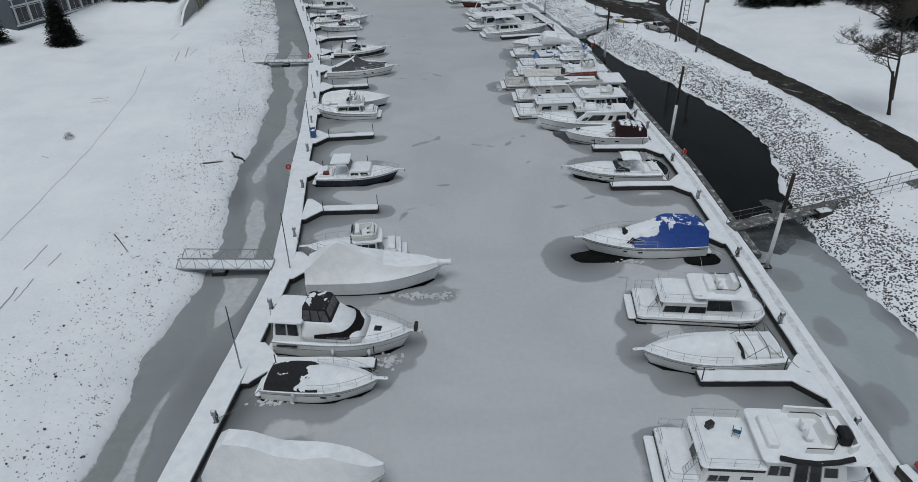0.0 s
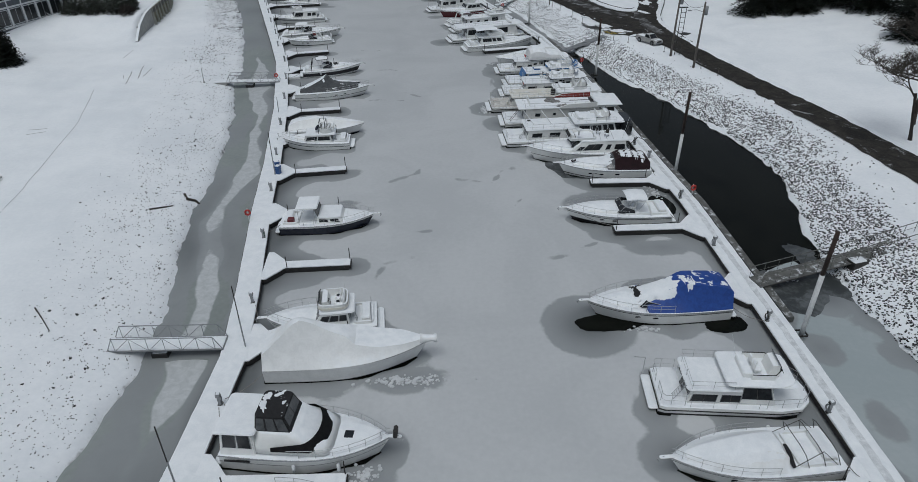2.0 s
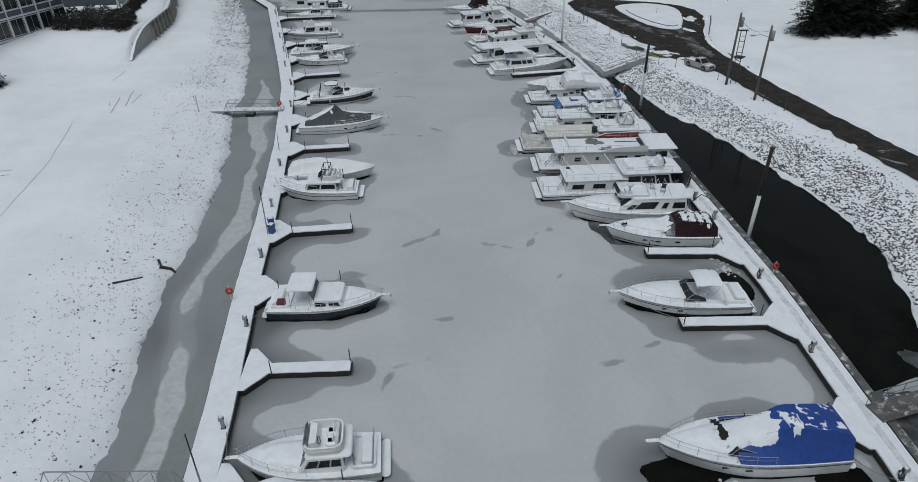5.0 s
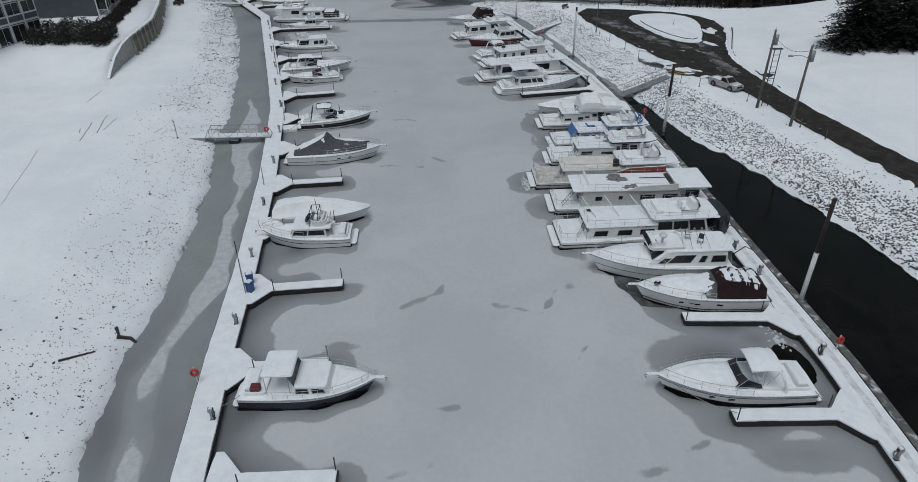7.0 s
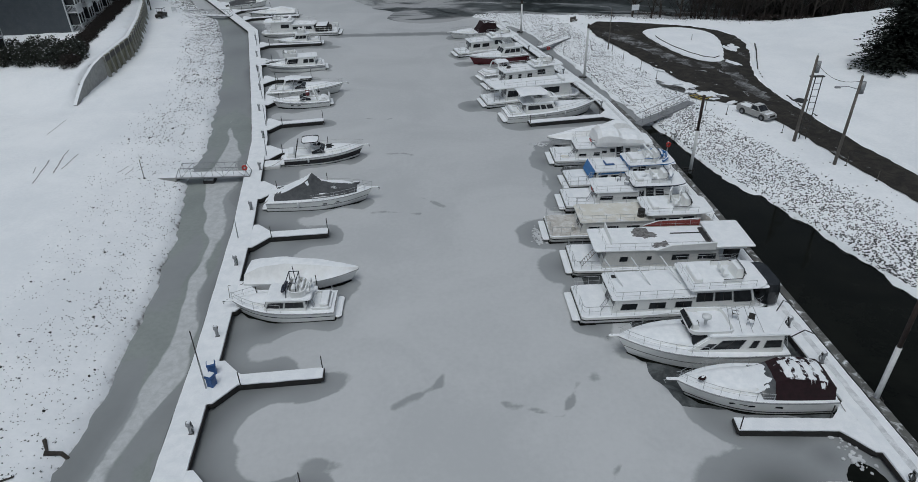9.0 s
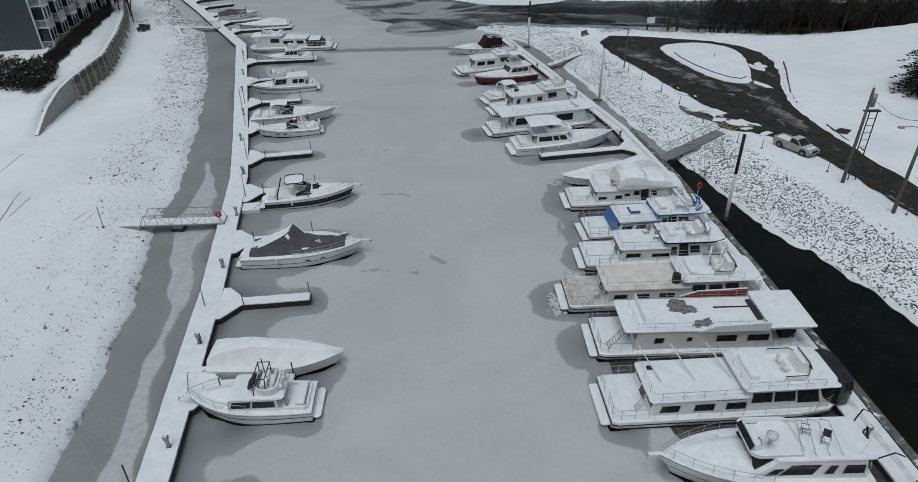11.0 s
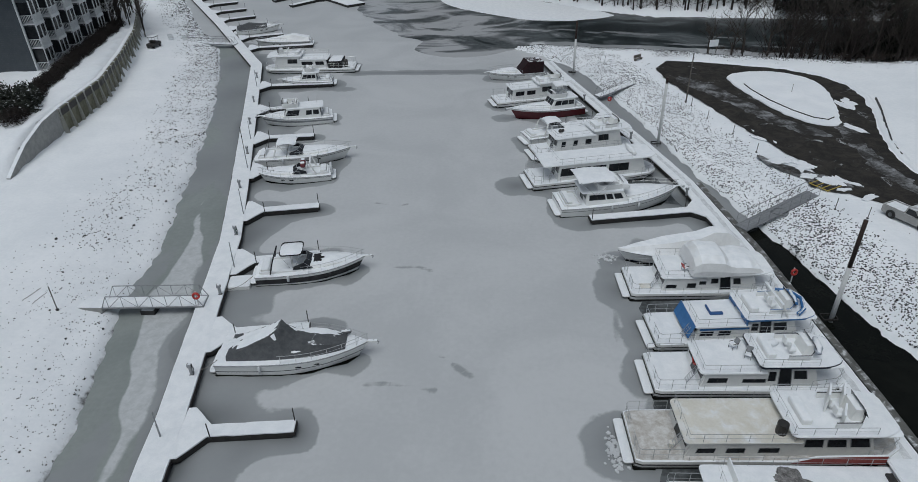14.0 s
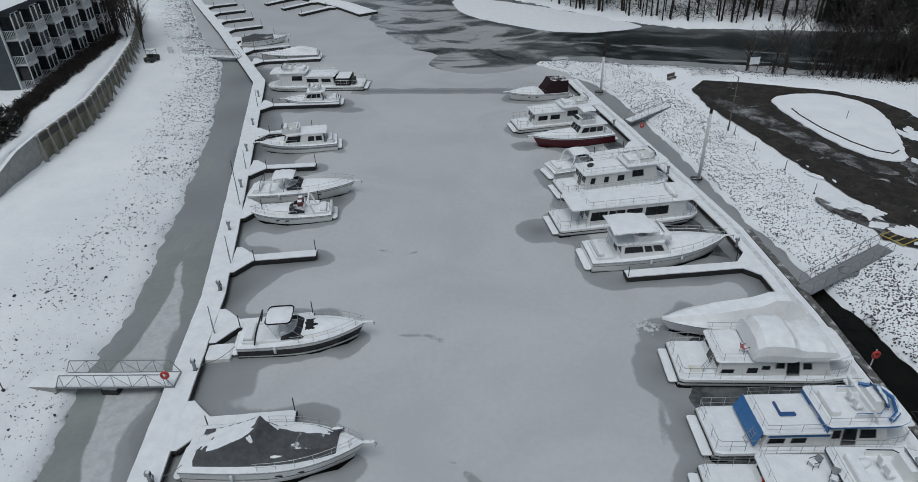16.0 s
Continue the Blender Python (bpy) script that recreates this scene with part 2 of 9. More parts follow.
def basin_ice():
    """Grey snow ice, darker in clear ice and painted hull shade, greenish in the channels, with pale frozen slush."""
    m = bpy.data.materials.new("grey_basin_ice")
    m.use_nodes = True
    nt = m.node_tree
    p = nt.nodes["Principled BSDF"]
    tc = nt.nodes.new("ShaderNodeTexCoord").outputs["Object"]
    n1, n2, n3 = noise_tex(nt, 0.09, 6, 0.6, 0.8, tc), noise_tex(nt, 2.5, 4, 0.6, 0.2, tc), noise_tex(nt, 0.7, 5, 0.6, 0.5, tc)
    f = calc(nt, "ADD", calc(nt, "MULTIPLY", n1, 0.72), calc(nt, "MULTIPLY", n2, 0.28))
    col = mixc(nt, step(nt, f, 0.35, 0.65), (0.475, 0.489, 0.5), (0.55, 0.562, 0.572))
    wob = calc(nt, "MULTIPLY", calc(nt, "SUBTRACT", n3, 0.5), 0.7)
    green = mixc(nt, step(nt, f, 0.35, 0.65), (0.215, 0.24, 0.23), (0.285, 0.308, 0.298))
    col = mixc(nt, step(nt, attr(nt, "channel"), -0.1, 0.1), col, green)
    teal = mixc(nt, step(nt, f, 0.35, 0.65), (0.34, 0.383, 0.394), (0.4, 0.436, 0.446))
    col = mixc(nt, step(nt, attr(nt, "outer_channel"), -0.1, 0.1), col, teal)
    pale = mixc(nt, step(nt, noise_tex(nt, 1.6, 5, 0.7, 0.5, tc), 0.3, 0.7), (0.43, 0.45, 0.455), (0.55, 0.565, 0.575))
    col = mixc(nt, step(nt, calc(nt, "ADD", attr(nt, "slush"), calc(nt, "MULTIPLY", wob, 0.5)), -0.06, 0.14), col, pale)
    # this reach also carries the hulls' contact shade, painted into the ice tone
    ext = attr(nt, "clear_ice_and_shade")
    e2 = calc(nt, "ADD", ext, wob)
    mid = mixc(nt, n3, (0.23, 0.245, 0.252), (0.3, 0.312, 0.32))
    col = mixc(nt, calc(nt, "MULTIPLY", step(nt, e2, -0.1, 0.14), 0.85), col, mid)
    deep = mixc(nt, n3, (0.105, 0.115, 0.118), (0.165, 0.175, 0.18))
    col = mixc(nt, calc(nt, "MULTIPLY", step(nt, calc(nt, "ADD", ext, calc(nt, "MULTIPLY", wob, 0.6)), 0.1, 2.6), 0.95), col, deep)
    nt.links.new(col, p.inputs["Base Color"])
    p.inputs["Roughness"].default_value, p.inputs["Specular IOR Level"].default_value = 0.4, 0.5
    bn = nt.nodes.new("ShaderNodeBump")
    bn.inputs["Strength"].default_value, bn.inputs["Distance"].default_value = 0.25, 0.02
    nt.links.new(n2, bn.inputs["Height"])
    nt.links.new(bn.outputs[0], p.inputs["Normal"])
    return m


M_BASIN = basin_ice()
M_RIVER = bpy.data.materials.new("river_water_with_swirled_ice")
M_RIVER.use_nodes = True
nt = M_RIVER.node_tree
tc = nt.nodes.new("ShaderNodeTexCoord").outputs["Object"]
mp = nt.nodes.new("ShaderNodeMapping")
mp.inputs["Rotation"].default_value, mp.inputs["Scale"].default_value = (0, 0, 0.5), (0.8, 1.25, 1)
nt.links.new(tc, mp.inputs["Vector"])
rn = noise_tex(nt, 0.085, 8, 0.6, 1.3, mp.outputs[0])
sx = nt.nodes.new("ShaderNodeSeparateXYZ")
nt.links.new(tc, sx.inputs[0])
rn = calc(nt, "SUBTRACT", calc(nt, "ADD", rn, 0.07), calc(nt, "MULTIPLY", step(nt, sx.outputs["X"], -8, 20), 0.24))
rc = ramp(nt, rn, [(0.3, (0.007, 0.011, 0.011)), (0.37, (0.02, 0.027, 0.028)), (0.43, (0.1, 0.112, 0.115)), (0.47, (0.05, 0.06, 0.062)), (0.53, (0.17, 0.18, 0.185)), (0.6, (0.4, 0.41, 0.42))])
nt.links.new(rc, nt.nodes["Principled BSDF"].inputs["Base Color"])
nt.nodes["Principled BSDF"].inputs["Roughness"].default_value = 0.3
nt.nodes["Principled BSDF"].inputs["Specular IOR Level"].default_value = 0.15
M_ASPH = bpy.data.materials.new("wet_asphalt_with_snow")
M_ASPH.use_nodes = True
nt = M_ASPH.node_tree
tc = nt.nodes.new("ShaderNodeTexCoord").outputs["Object"]
base = mixc(nt, step(nt, noise_tex(nt, 0.7, 8, 0.75, 0.8, tc), 0.38, 0.66), (0.013, 0.0122, 0.011), (0.05, 0.044, 0.037))
base = mixc(nt, step(nt, noise_tex(nt, 30, 3, 0.6, 0, tc), 0.3, 0.9), base, (0.05, 0.049, 0.047))
slush = step(nt, noise_tex(nt, 0.3, 9, 0.72, 1.5, tc), 0.6, 0.7)
nt.links.new(mixc(nt, slush, base, (0.42, 0.43, 0.44)), nt.nodes["Principled BSDF"].inputs["Base Color"])
nt.nodes["Principled BSDF"].inputs["Roughness"].default_value = 0.8
nt.nodes["Principled BSDF"].inputs["Specular IOR Level"].default_value = 0.15


# ---- mesh tools ----
def part(name, bm, material, parent=None, label="", smooth=False):
    me = bpy.data.meshes.new(name)
    bmesh.ops.recalc_face_normals(bm, faces=bm.faces)
    if smooth:
        for f in bm.faces:
            f.smooth = True
    bm.to_mesh(me)
    bm.free()
    me.materials.append(material)
    ob = new(name, me)
    if parent:
        ob.parent = parent
    if label:
        ob["label"] = label
    return ob


def raw(name, verts, faces, material, parent=None, smooth=False):
    me = bpy.data.meshes.new(name)
    me.from_pydata(verts, [], faces)
    if smooth:
        me.polygons.foreach_set("use_smooth", [True] * len(faces))
    me.materials.append(material)
    me.update()
    ob = new(name, me)
    if parent:
        ob.parent = parent
    return ob


def thing(name, m, label, category, group=""):
    e = new(name)
    e.empty_display_size = 0.3
    e.matrix_basis = m
    return tagged(e, label, category, group)


def box(x0, x1, y0, y1, z0, z1, bevel=0.0, bm=None):
    bm = bm or bmesh.new()
    vs = [bm.verts.new((x, y, z)) for x in (x0, x1) for y in (y0, y1) for z in (z0, z1)]
    fs = [bm.faces.new([vs[i] for i in q]) for q in ((0, 1, 3, 2), (4, 6, 7, 5), (0, 4, 5, 1), (2, 3, 7, 6), (0, 2, 6, 4), (1, 5, 7, 3))]
    if bevel:
        es = list({e for f in fs for e in f.edges})
        bmesh.ops.bevel(bm, geom=es, offset=bevel, segments=1, affect="EDGES")
    return bm


def tube(pts, r, n=6, bm=None, r2=None, closed=False):
    bm = bm or bmesh.new()
    pts = [Vector(p) for p in pts]
    rings = []
    for i, p in enumerate(pts):
        a, b = pts[max(i - 1, 0)], pts[min(i + 1, len(pts) - 1)]
        d = (b - a).normalized()
        u = d.cross(Vector((0, 0, 1)))
        if u.length < 1e-3:
            u = d.cross(Vector((1, 0, 0)))
        u.normalize()
        v = d.cross(u)
        rr = r if r2 is None else r + (r2 - r) * i / max(1, len(pts) - 1)
        rings.append([bm.verts.new(p + rr * (math.cos(k * math.tau / n) * u + math.sin(k * math.tau / n) * v)) for k in range(n)])
    for a, b in zip(rings, rings[1:]):
        for k in range(n):
            bm.faces.new((a[k], a[(k + 1) % n], b[(k + 1) % n], b[k]))
    bm.faces.new(rings[0][::-1])
    bm.faces.new(rings[-1])
    return bm


def loft(rows, bm=None, caps=True, ring=False):
    bm = bm or bmesh.new()
    vs = [[bm.verts.new(p) for p in r] for r in rows]
    for a, b in zip(vs, vs[1:]):
        m = len(a)
        for k in range(m if ring else m - 1):
            j = (k + 1) % m
            bm.faces.new((a[k], a[j], b[j], b[k]))
    if caps:
        bm.faces.new(vs[0][::-1])
        bm.faces.new(vs[-1])
    return bm


def rrect(x0, x1, y0, y1, r, n=4):
    r = min(r, (x1 - x0) / 2.01, (y1 - y0) / 2.01)
    out = []
    for cx, cy, a0 in ((x1 - r, y1 - r, 0), (x0 + r, y1 - r, 90), (x0 + r, y0 + r, 180), (x1 - r, y0 + r, 270)):
        for k in range(n + 1):
            a = radians(a0 + 90 * k / n)
            out.append((cx + r * math.cos(a), cy + r * math.sin(a)))
    return out


def shrink(pts, d):
    cx, cy = sum(p[0] for p in pts) / len(pts), sum(p[1] for p in pts) / len(pts)
    wx, wy = max(abs(p[0] - cx) for p in pts), max(abs(p[1] - cy) for p in pts)
    return [(cx + (x - cx) * (1 - d / wx), cy + (y - cy) * (1 - d / wy)) for x, y in pts]


def slab(outline, z0, z1, bevel=0.03, bm=None):
    """A flat piece with a rounded upper and lower rim."""
    b = min(bevel, (z1 - z0) / 2.2)
    inn = shrink(outline, b)
    rows = [[(x, y, z0) for x, y in inn], [(x, y, z0 + b) for x, y in outline], [(x, y, z1 - b) for x, y in outline], [(x, y, z1) for x, y in inn]]
    return loft(rows, bm, True, True)


def cap(outline, z, h=0.07, seed=0):
    """A pillow of snow on a flat top."""
    rows = []
    for d, t in ((0.02, 0.0), (0.04, 0.55), (0.1, 0.85), (0.22, 1.0)):
        rows.append([(x, y, z + h * t * (0.8 + 0.5 * noise.noise((x * 1.7 + seed, y * 1.7, d * 3)))) for x, y in shrink(outline, d)])
    return loft(rows, None, True, True)


def wall(pts, z0, h, th, closed=False, bm=None, lean=0.0):
    """A low upright band along a line, with thickness."""
    bm = bm or bmesh.new()
    n = len(pts)
    rows = []
    for i, (x, y) in enumerate(pts):
        a = pts[(i - 1) % n] if closed or i else pts[i]
        b = pts[(i + 1) % n] if closed or i < n - 1 else pts[i]
        d = Vector((b[0] - a[0], b[1] - a[1])).normalized()
        nx, ny = d.y, -d.x
        rows.append([(x, y, z0), (x + nx * lean, y + ny * lean, z0 + h), (x + nx * (lean - th), y + ny * (lean - th), z0 + h), (x - nx * th, y - ny * th, z0)])
    if closed:
        rows.append(rows[0])
    return loft(rows, bm, not closed, True)


def rail(parent, pts, h, every=1.0, r=0.018, name="guard_rail", mids=1):
    """A top rail on stanchions along a 3D line."""
    pts = [Vector(p) for p in pts]
    bm = tube([p + Vector((0, 0, h)) for p in pts], r, 5)
    for k in range(mids):
        tube([p + Vector((0, 0, h * (k + 1) / (mids + 1))) for p in pts], r * 0.7, 4, bm)
    ob = part(name, bm, M_METAL, parent)
    me, run, todo = None, 0.0, 0.0
    for a, b in zip(pts, pts[1:]):
        ln = (b - a).length
        while todo <= run + ln + 1e-6:
            q = a.lerp(b, (todo - run) / max(ln, 1e-6))
            if me is None:
                post = part("stanchion", tube([(0, 0, -0.02), (0, 0, h)], r * 0.9, 5), M_METAL, ob)
                me = post.data
            else:
                post = new("stanchion", me)
                post.parent = ob
            post.location = q
            todo += every
        run += ln
    return ob


def panel(parent, name, quad, material, depth=0.02, label=""):
    """A pane or board on a four-cornered face, a little proud of it."""
    q = [Vector(p) for p in quad]
    n = (q[1] - q[0]).cross(q[3] - q[0]).normalized() * depth
    return part(name, loft([[p - n * 0.3 for p in q], [p + n for p in q]], None, True, True), material, parent, label)


# ---- the ground: two banks and the far shore ----
SHORE_L = [(-20.6, -60), (-20.4, 15), (-20.4, 23), (-20.8, 28.7), (-20.8, 33.2), (-19.6, 40.9), (-20.0, 47.5), (-21.6, 55), (-22.6, 63), (-22.6, 72), (-23.6, 78), (-24.8, 87), (-26.8, 95), (-27.8, 99), (-28.4, 104),
           (-28.8, 110), (-31.2, 121), (-35, 135.5), (-38, 147), (-41, 156.5), (-48, 174.6), (-59, 192.8), (-77, 228), (-130, 330), (-400, 700), (-700, 700), (-700, -60)]
SHORE_R = [(31, -60), (31.4, 25), (31.2, 33.2), (30.6, 36.8), (30.1, 44.4), (30.1, 48.2), (31.3, 53), (33.3, 60), (34.5, 66), (34.5, 70), (33.5, 77), (30.4, 88), (26.8, 97.5), (24.3, 107.5), (23.4, 112), (21.2, 121), (20.4, 125.3), (19.5, 130.5), (18.5, 136.6),
           (17.5, 141.6), (16.2, 147), (15.0, 152), (13.7, 157.5), (11, 162.5), (8, 167), (3.3, 172.4), (8, 173.2), (16, 171.4), (28.6, 169), (36.2, 166), (55.7, 161.5), (90, 158), (700, 140), (700, -60)]
SHORE_F = [(700, 165), (90, 187), (45, 192.8), (30, 195), (23, 200), (15, 207), (1, 223), (-12, 233), (-45, 275), (-110, 380), (-250, 700), (700, 700)]
WALL_LINE = [(-47.6, 117.5), (-48.6, 123), (-49.0, 129.5), (-50.2, 141), (-53.9, 153.7), (-58.5, 167), (-63.3, 178), (-72, 196), (-100, 250)]


def inside(poly, X, Y):
    res = np.zeros(X.shape, bool)
    for (x0, y0), (x1, y1) in zip(poly, poly[1:] + poly[:1]):
        if y0 != y1:
            res ^= ((y0 > Y) != (y1 > Y)) & (X < (x1 - x0) * (Y - y0) / (y1 - y0) + x0)
    return res


def dist_to(poly, X, Y, closed=True):
    d = np.full(X.shape, 1e9)
    for (x0, y0), (x1, y1) in zip(poly, (poly[1:] + poly[:1]) if closed else poly[1:]):
        dx, dy = x1 - x0, y1 - y0
        t = np.clip(((X - x0) * dx + (Y - y0) * dy) / (dx * dx + dy * dy), 0, 1)
        d = np.minimum(d, np.hypot(X - x0 - t * dx, Y - y0 - t * dy))
    return d


def signed(poly, X, Y):
    return np.where(inside(poly, X, Y), 1, -1) * dist_to(poly, X, Y)


RS = np.random.RandomState(7)
WAVES = [(RS.uniform(-1, 1), RS.uniform(-1, 1), RS.uniform(0, 6.28), RS.uniform(0, 1)) for _ in range(24)]


def ripple(X, Y, size):
    """Smooth uneven waves about as long as size, between about -1 and 1."""
    s = 0
    for a, b, c, d in WAVES:
        k = (2.0 + 4.0 * d) / size
        n = math.hypot(a, b)
        s = s + np.sin((a * X + b * Y) / n * k + c)
    return s / 5.0


def sstep(v, lo, hi):
    t = np.clip((v - lo) / (hi - lo), 0, 1)
    return t * t * (3 - 2 * t)


def heights(X, Y):
    wob = 0.25 * ripple(X, Y, 5) + 0.14 * ripple(X, Y, 1.6) + 0.08 * ripple(X, Y, 0.8)
    dl, dr, df = signed(SHORE_L, X, Y) + wob, signed(SHORE_R, X, Y) + wob, signed(SHORE_F, X, Y) + wob * 2

    def bank(d, top, run):
        t = np.clip(d / run, 0, 1)
        return np.where(d < 0, np.maximum(d * 1.2, -1.2), np.minimum(d * 0.9, 0.22) + (top - 0.22) * t * (2 - t))

    zl = bank(dl, 2.2, 11.0)
    wx = np.interp(Y, [p[1] for p in WALL_LINE], [p[0] for p in WALL_LINE])
    up = 2.7 * sstep(Y, 113, 128) * sstep(wx - X, -0.1, 0.5) * (Y > 110)
    slope = 2.7 * sstep(-X, 50, 78) * (1 - sstep(Y, 113, 128)) * sstep(Y, 70, 128)
    zl = np.where(dl > 3, zl + up + slope, zl)
    zr = bank(dr, 1.75, 9.0)
    hill = sstep(X - np.interp(Y, [0, 62, 86, 98, 107, 119, 131, 136, 146, 154, 160], [52, 50, 46.4, 43.8, 42.4, 41.6, 43.6, 45.4, 47.2, 48.5, 56]), 0, 60) * 5.5
    zr = np.where(dr > 3, zr + hill, zr)
    zf = bank(df, 3.0, 14.0) + np.where(df > 10, (df - 10) * 0.12, 0)
    z = np.maximum(np.maximum(zl, zr), zf)
    road_free = sstep(dr, 9, 10) * (1 - sstep(hill, 0, 0.05)) * (X > 15)
    bumpy = 0.05 * ripple(X, Y, 3.0) + 0.03 * ripple(X, Y, 1.1)
    return z + np.where(z > 0.3, bumpy * (1 - road_free), 0)


def axis(stops):
    out = []
    for (a, s), (b, _) in zip(stops, stops[1:]):
        out += list(np.arange(a, b - 1e-6, s))
    return np.array(out + [stops[-1][0]])


gx = axis([(-700, 60), (-160, 8), (-80, 1.2), (-52, 0.55), (-18, 1.5), (10, 0.6), (48, 1.2), (80, 8), (160, 60), (700, 60)])
gy = axis([(-60, 4), (-20, 1.6), (12, 0.55), (130, 0.7), (180, 1.2), (250, 8), (400, 50), (700, 50)])
X, Y = np.meshgrid(gx, gy)
Z = heights(X, Y)
nx, ny = len(gx), len(gy)
verts = np.stack([X.ravel(), Y.ravel(), Z.ravel()], 1)
ii = (np.arange(ny - 1)[:, None] * nx + np.arange(nx - 1)[None, :]).ravel()
faces = np.stack([ii, ii + 1, ii + nx + 1, ii + nx], 1)
M_GROUND = mat("snowy_ground", (0.77, 0.80, 0.83), (0.88, 0.9, 0.92), 0.85, scale=0.12, fine=3.2, bump=1.0)
gnt = M_GROUND.node_tree
gp = gnt.nodes["Principled BSDF"]
snowcol = gp.inputs["Base Color"].links[0].from_socket
ggeo = gnt.nodes.new("ShaderNodeNewGeometry")
gsep = gnt.nodes.new("ShaderNodeSeparateXYZ")
gnt.links.new(ggeo.outputs["Normal"], gsep.inputs[0])
steep = calc(gnt, "ADD", gsep.outputs["Z"], calc(gnt, "MULTIPLY", calc(gnt, "SUBTRACT", noise_tex(gnt, 1.4, 5, 0.7, 0, ggeo.outputs["Position"]), 0.5), 0.3))
soil = mixc(gnt, noise_tex(gnt, 6, 4, 0.6, 0, ggeo.outputs["Position"]), (0.04, 0.038, 0.035), (0.12, 0.115, 0.11))
gnt.links.new(mixc(gnt, step(gnt, steep, 0.6, 0.76), soil, snowcol), gp.inputs["Base Color"])
ground = raw("ground", verts.tolist(), faces.tolist(), M_GROUND, None, True)
tagged(ground, "snow-covered ground and sloping banks with soil showing at the waterline", "ground", kind="structure")


def ground_z(x, y):
    return float(heights(np.array([[x]], float), np.array([[y]], float))[0, 0])


# ---- ice and water ----
def jag(poly, every=0.6, amp=0.15, size=1.5, seed=0.0):
    """A closed outline cut into short pieces with an uneven edge."""
    out = []
    for (x0, y0), (x1, y1) in zip(poly, poly[1:] + poly[:1]):
        n = max(1, int(math.hypot(x1 - x0, y1 - y0) / every))
        for k in range(n):
            x, y = x0 + (x1 - x0) * k / n, y0 + (y1 - y0) * k / n
            out.append((x + amp * noise.noise((x / size + seed, y / size, 0.3)) * 2, y + amp * noise.noise((x / size, y / size + seed, 7.3)) * 2))
    return out


def smooth_poly(pts, n=6):
    """A closed rounded outline through the points."""
    out, m = [], len(pts)
    for i in range(m):
        p0, p1, p2, p3 = (Vector((*pts[(i + k) % m], 0)) for k in (-1, 0, 1, 2))
        for k in range(n):
            t = k / n
            v = 0.5 * (2 * p1 + (p2 - p0) * t + (2 * p0 - 5 * p1 + 4 * p2 - p3) * t * t + (3 * p1 - p0 - 3 * p2 + p3) * t ** 3)
            out.append((v.x, v.y))
    return out


LAYER = [0.0]


def sheet(name, outline, z, material, label, category="ice"):
    """A flat patch of ice, water or road, each lying a hair above the last."""
    LAYER[0] += 0.00008
    bm = bmesh.new()
    es = []
    vs = [bm.verts.new((x, y, 0)) for x, y in outline]
    for a, b in zip(vs, vs[1:] + vs[:1]):
        es.append(bm.edges.new((a, b)))
    bmesh.ops.triangle_fill(bm, use_beauty=True, use_dissolve=False, edges=es)
    ob = part(name, bm, material)
    for poly in ob.data.polygons:
        if poly.normal.z < 0:
            poly.flip()
    ob.location.z = (z * 0.2 if z < 1 else z) + LAYER[0]
    return tagged(ob, label, category, kind="structure")


def blob(cx, cy, rx, ry, rot=0.0, amp=0.18, seed=0.0, n=56):
    out = []
    for k in range(n):
        a = math.tau * k / n
        r = 1 + amp * 2 * noise.noise((math.cos(a) * 1.6 + seed, math.sin(a) * 1.6, seed * 0.37)) + amp * noise.noise((math.cos(a) * 5 + seed, math.sin(a) * 5, 3.1))
        x, y = rx * r * math.cos(a), ry * r * math.sin(a)
        out.append((cx + x * math.cos(rot) - y * math.sin(rot), cy + x * math.sin(rot) + y * math.cos(rot)))
    return out


bm = bmesh.new()
for x0, x1, y0, y1 in ((-700, 700, -60, 700),):
    vs = [bm.verts.new(p) for p in ((x0, y0, 0), (x1, y0, 0), (x1, y1, 0), (x0, y1, 0))]
    bm.faces.new(vs)
ob = part("river_ice", bm, M_ICE)
ob.location.z = -0.03
tagged(ob, "grey river ice beyond the harbour basin", "ice", kind="structure")

DOCK_L = [(-17.6, -40), (-15.9, 8), (-15.1, 22.5), (-14.2, 33), (-13.7, 41.5), (-14.4, 48.7), (-16.1, 62), (-17.1, 72), (-19.3, 88.8), (-22.8, 109), (-25.4, 119), (-31.1, 140), (-37.1, 162), (-54, 192), (-73.5, 225)]
DOCK_R = [(20.6, -40), (22.1, 5), (22.5, 22), (22.8, 31), (23.1, 43), (23.3, 60), (22.65, 72), (21.7, 91), (20.4, 108), (18.9, 120), (17.0, 128), (13.4, 143), (9.6, 158), (8.6, 162.5)]


def at_y(line, y):
    return float(np.interp(y, [p[1] for p in line], [p[0] for p in line]))


# open water right of the right walkway, and thinner ice at its near end
wat = [(at_y(DOCK_R, y) + 0.4, y) for y in np.arange(49, 110, 3)] + [(21.5, 112), (26, 112), (27.5, 104), (31.5, 93), (36, 82), (38.5, 70), (36, 60), (33.5, 54.0), (32.3, 50.5), (29.2, 49.2), (28.4, 50.6), (25.5, 49.4)]
sheet("open_water", jag(wat, 0.7, 0.12, 2.0), 0.006, M_WATERSHADE, "open dark olive water beside the walkway", "water")
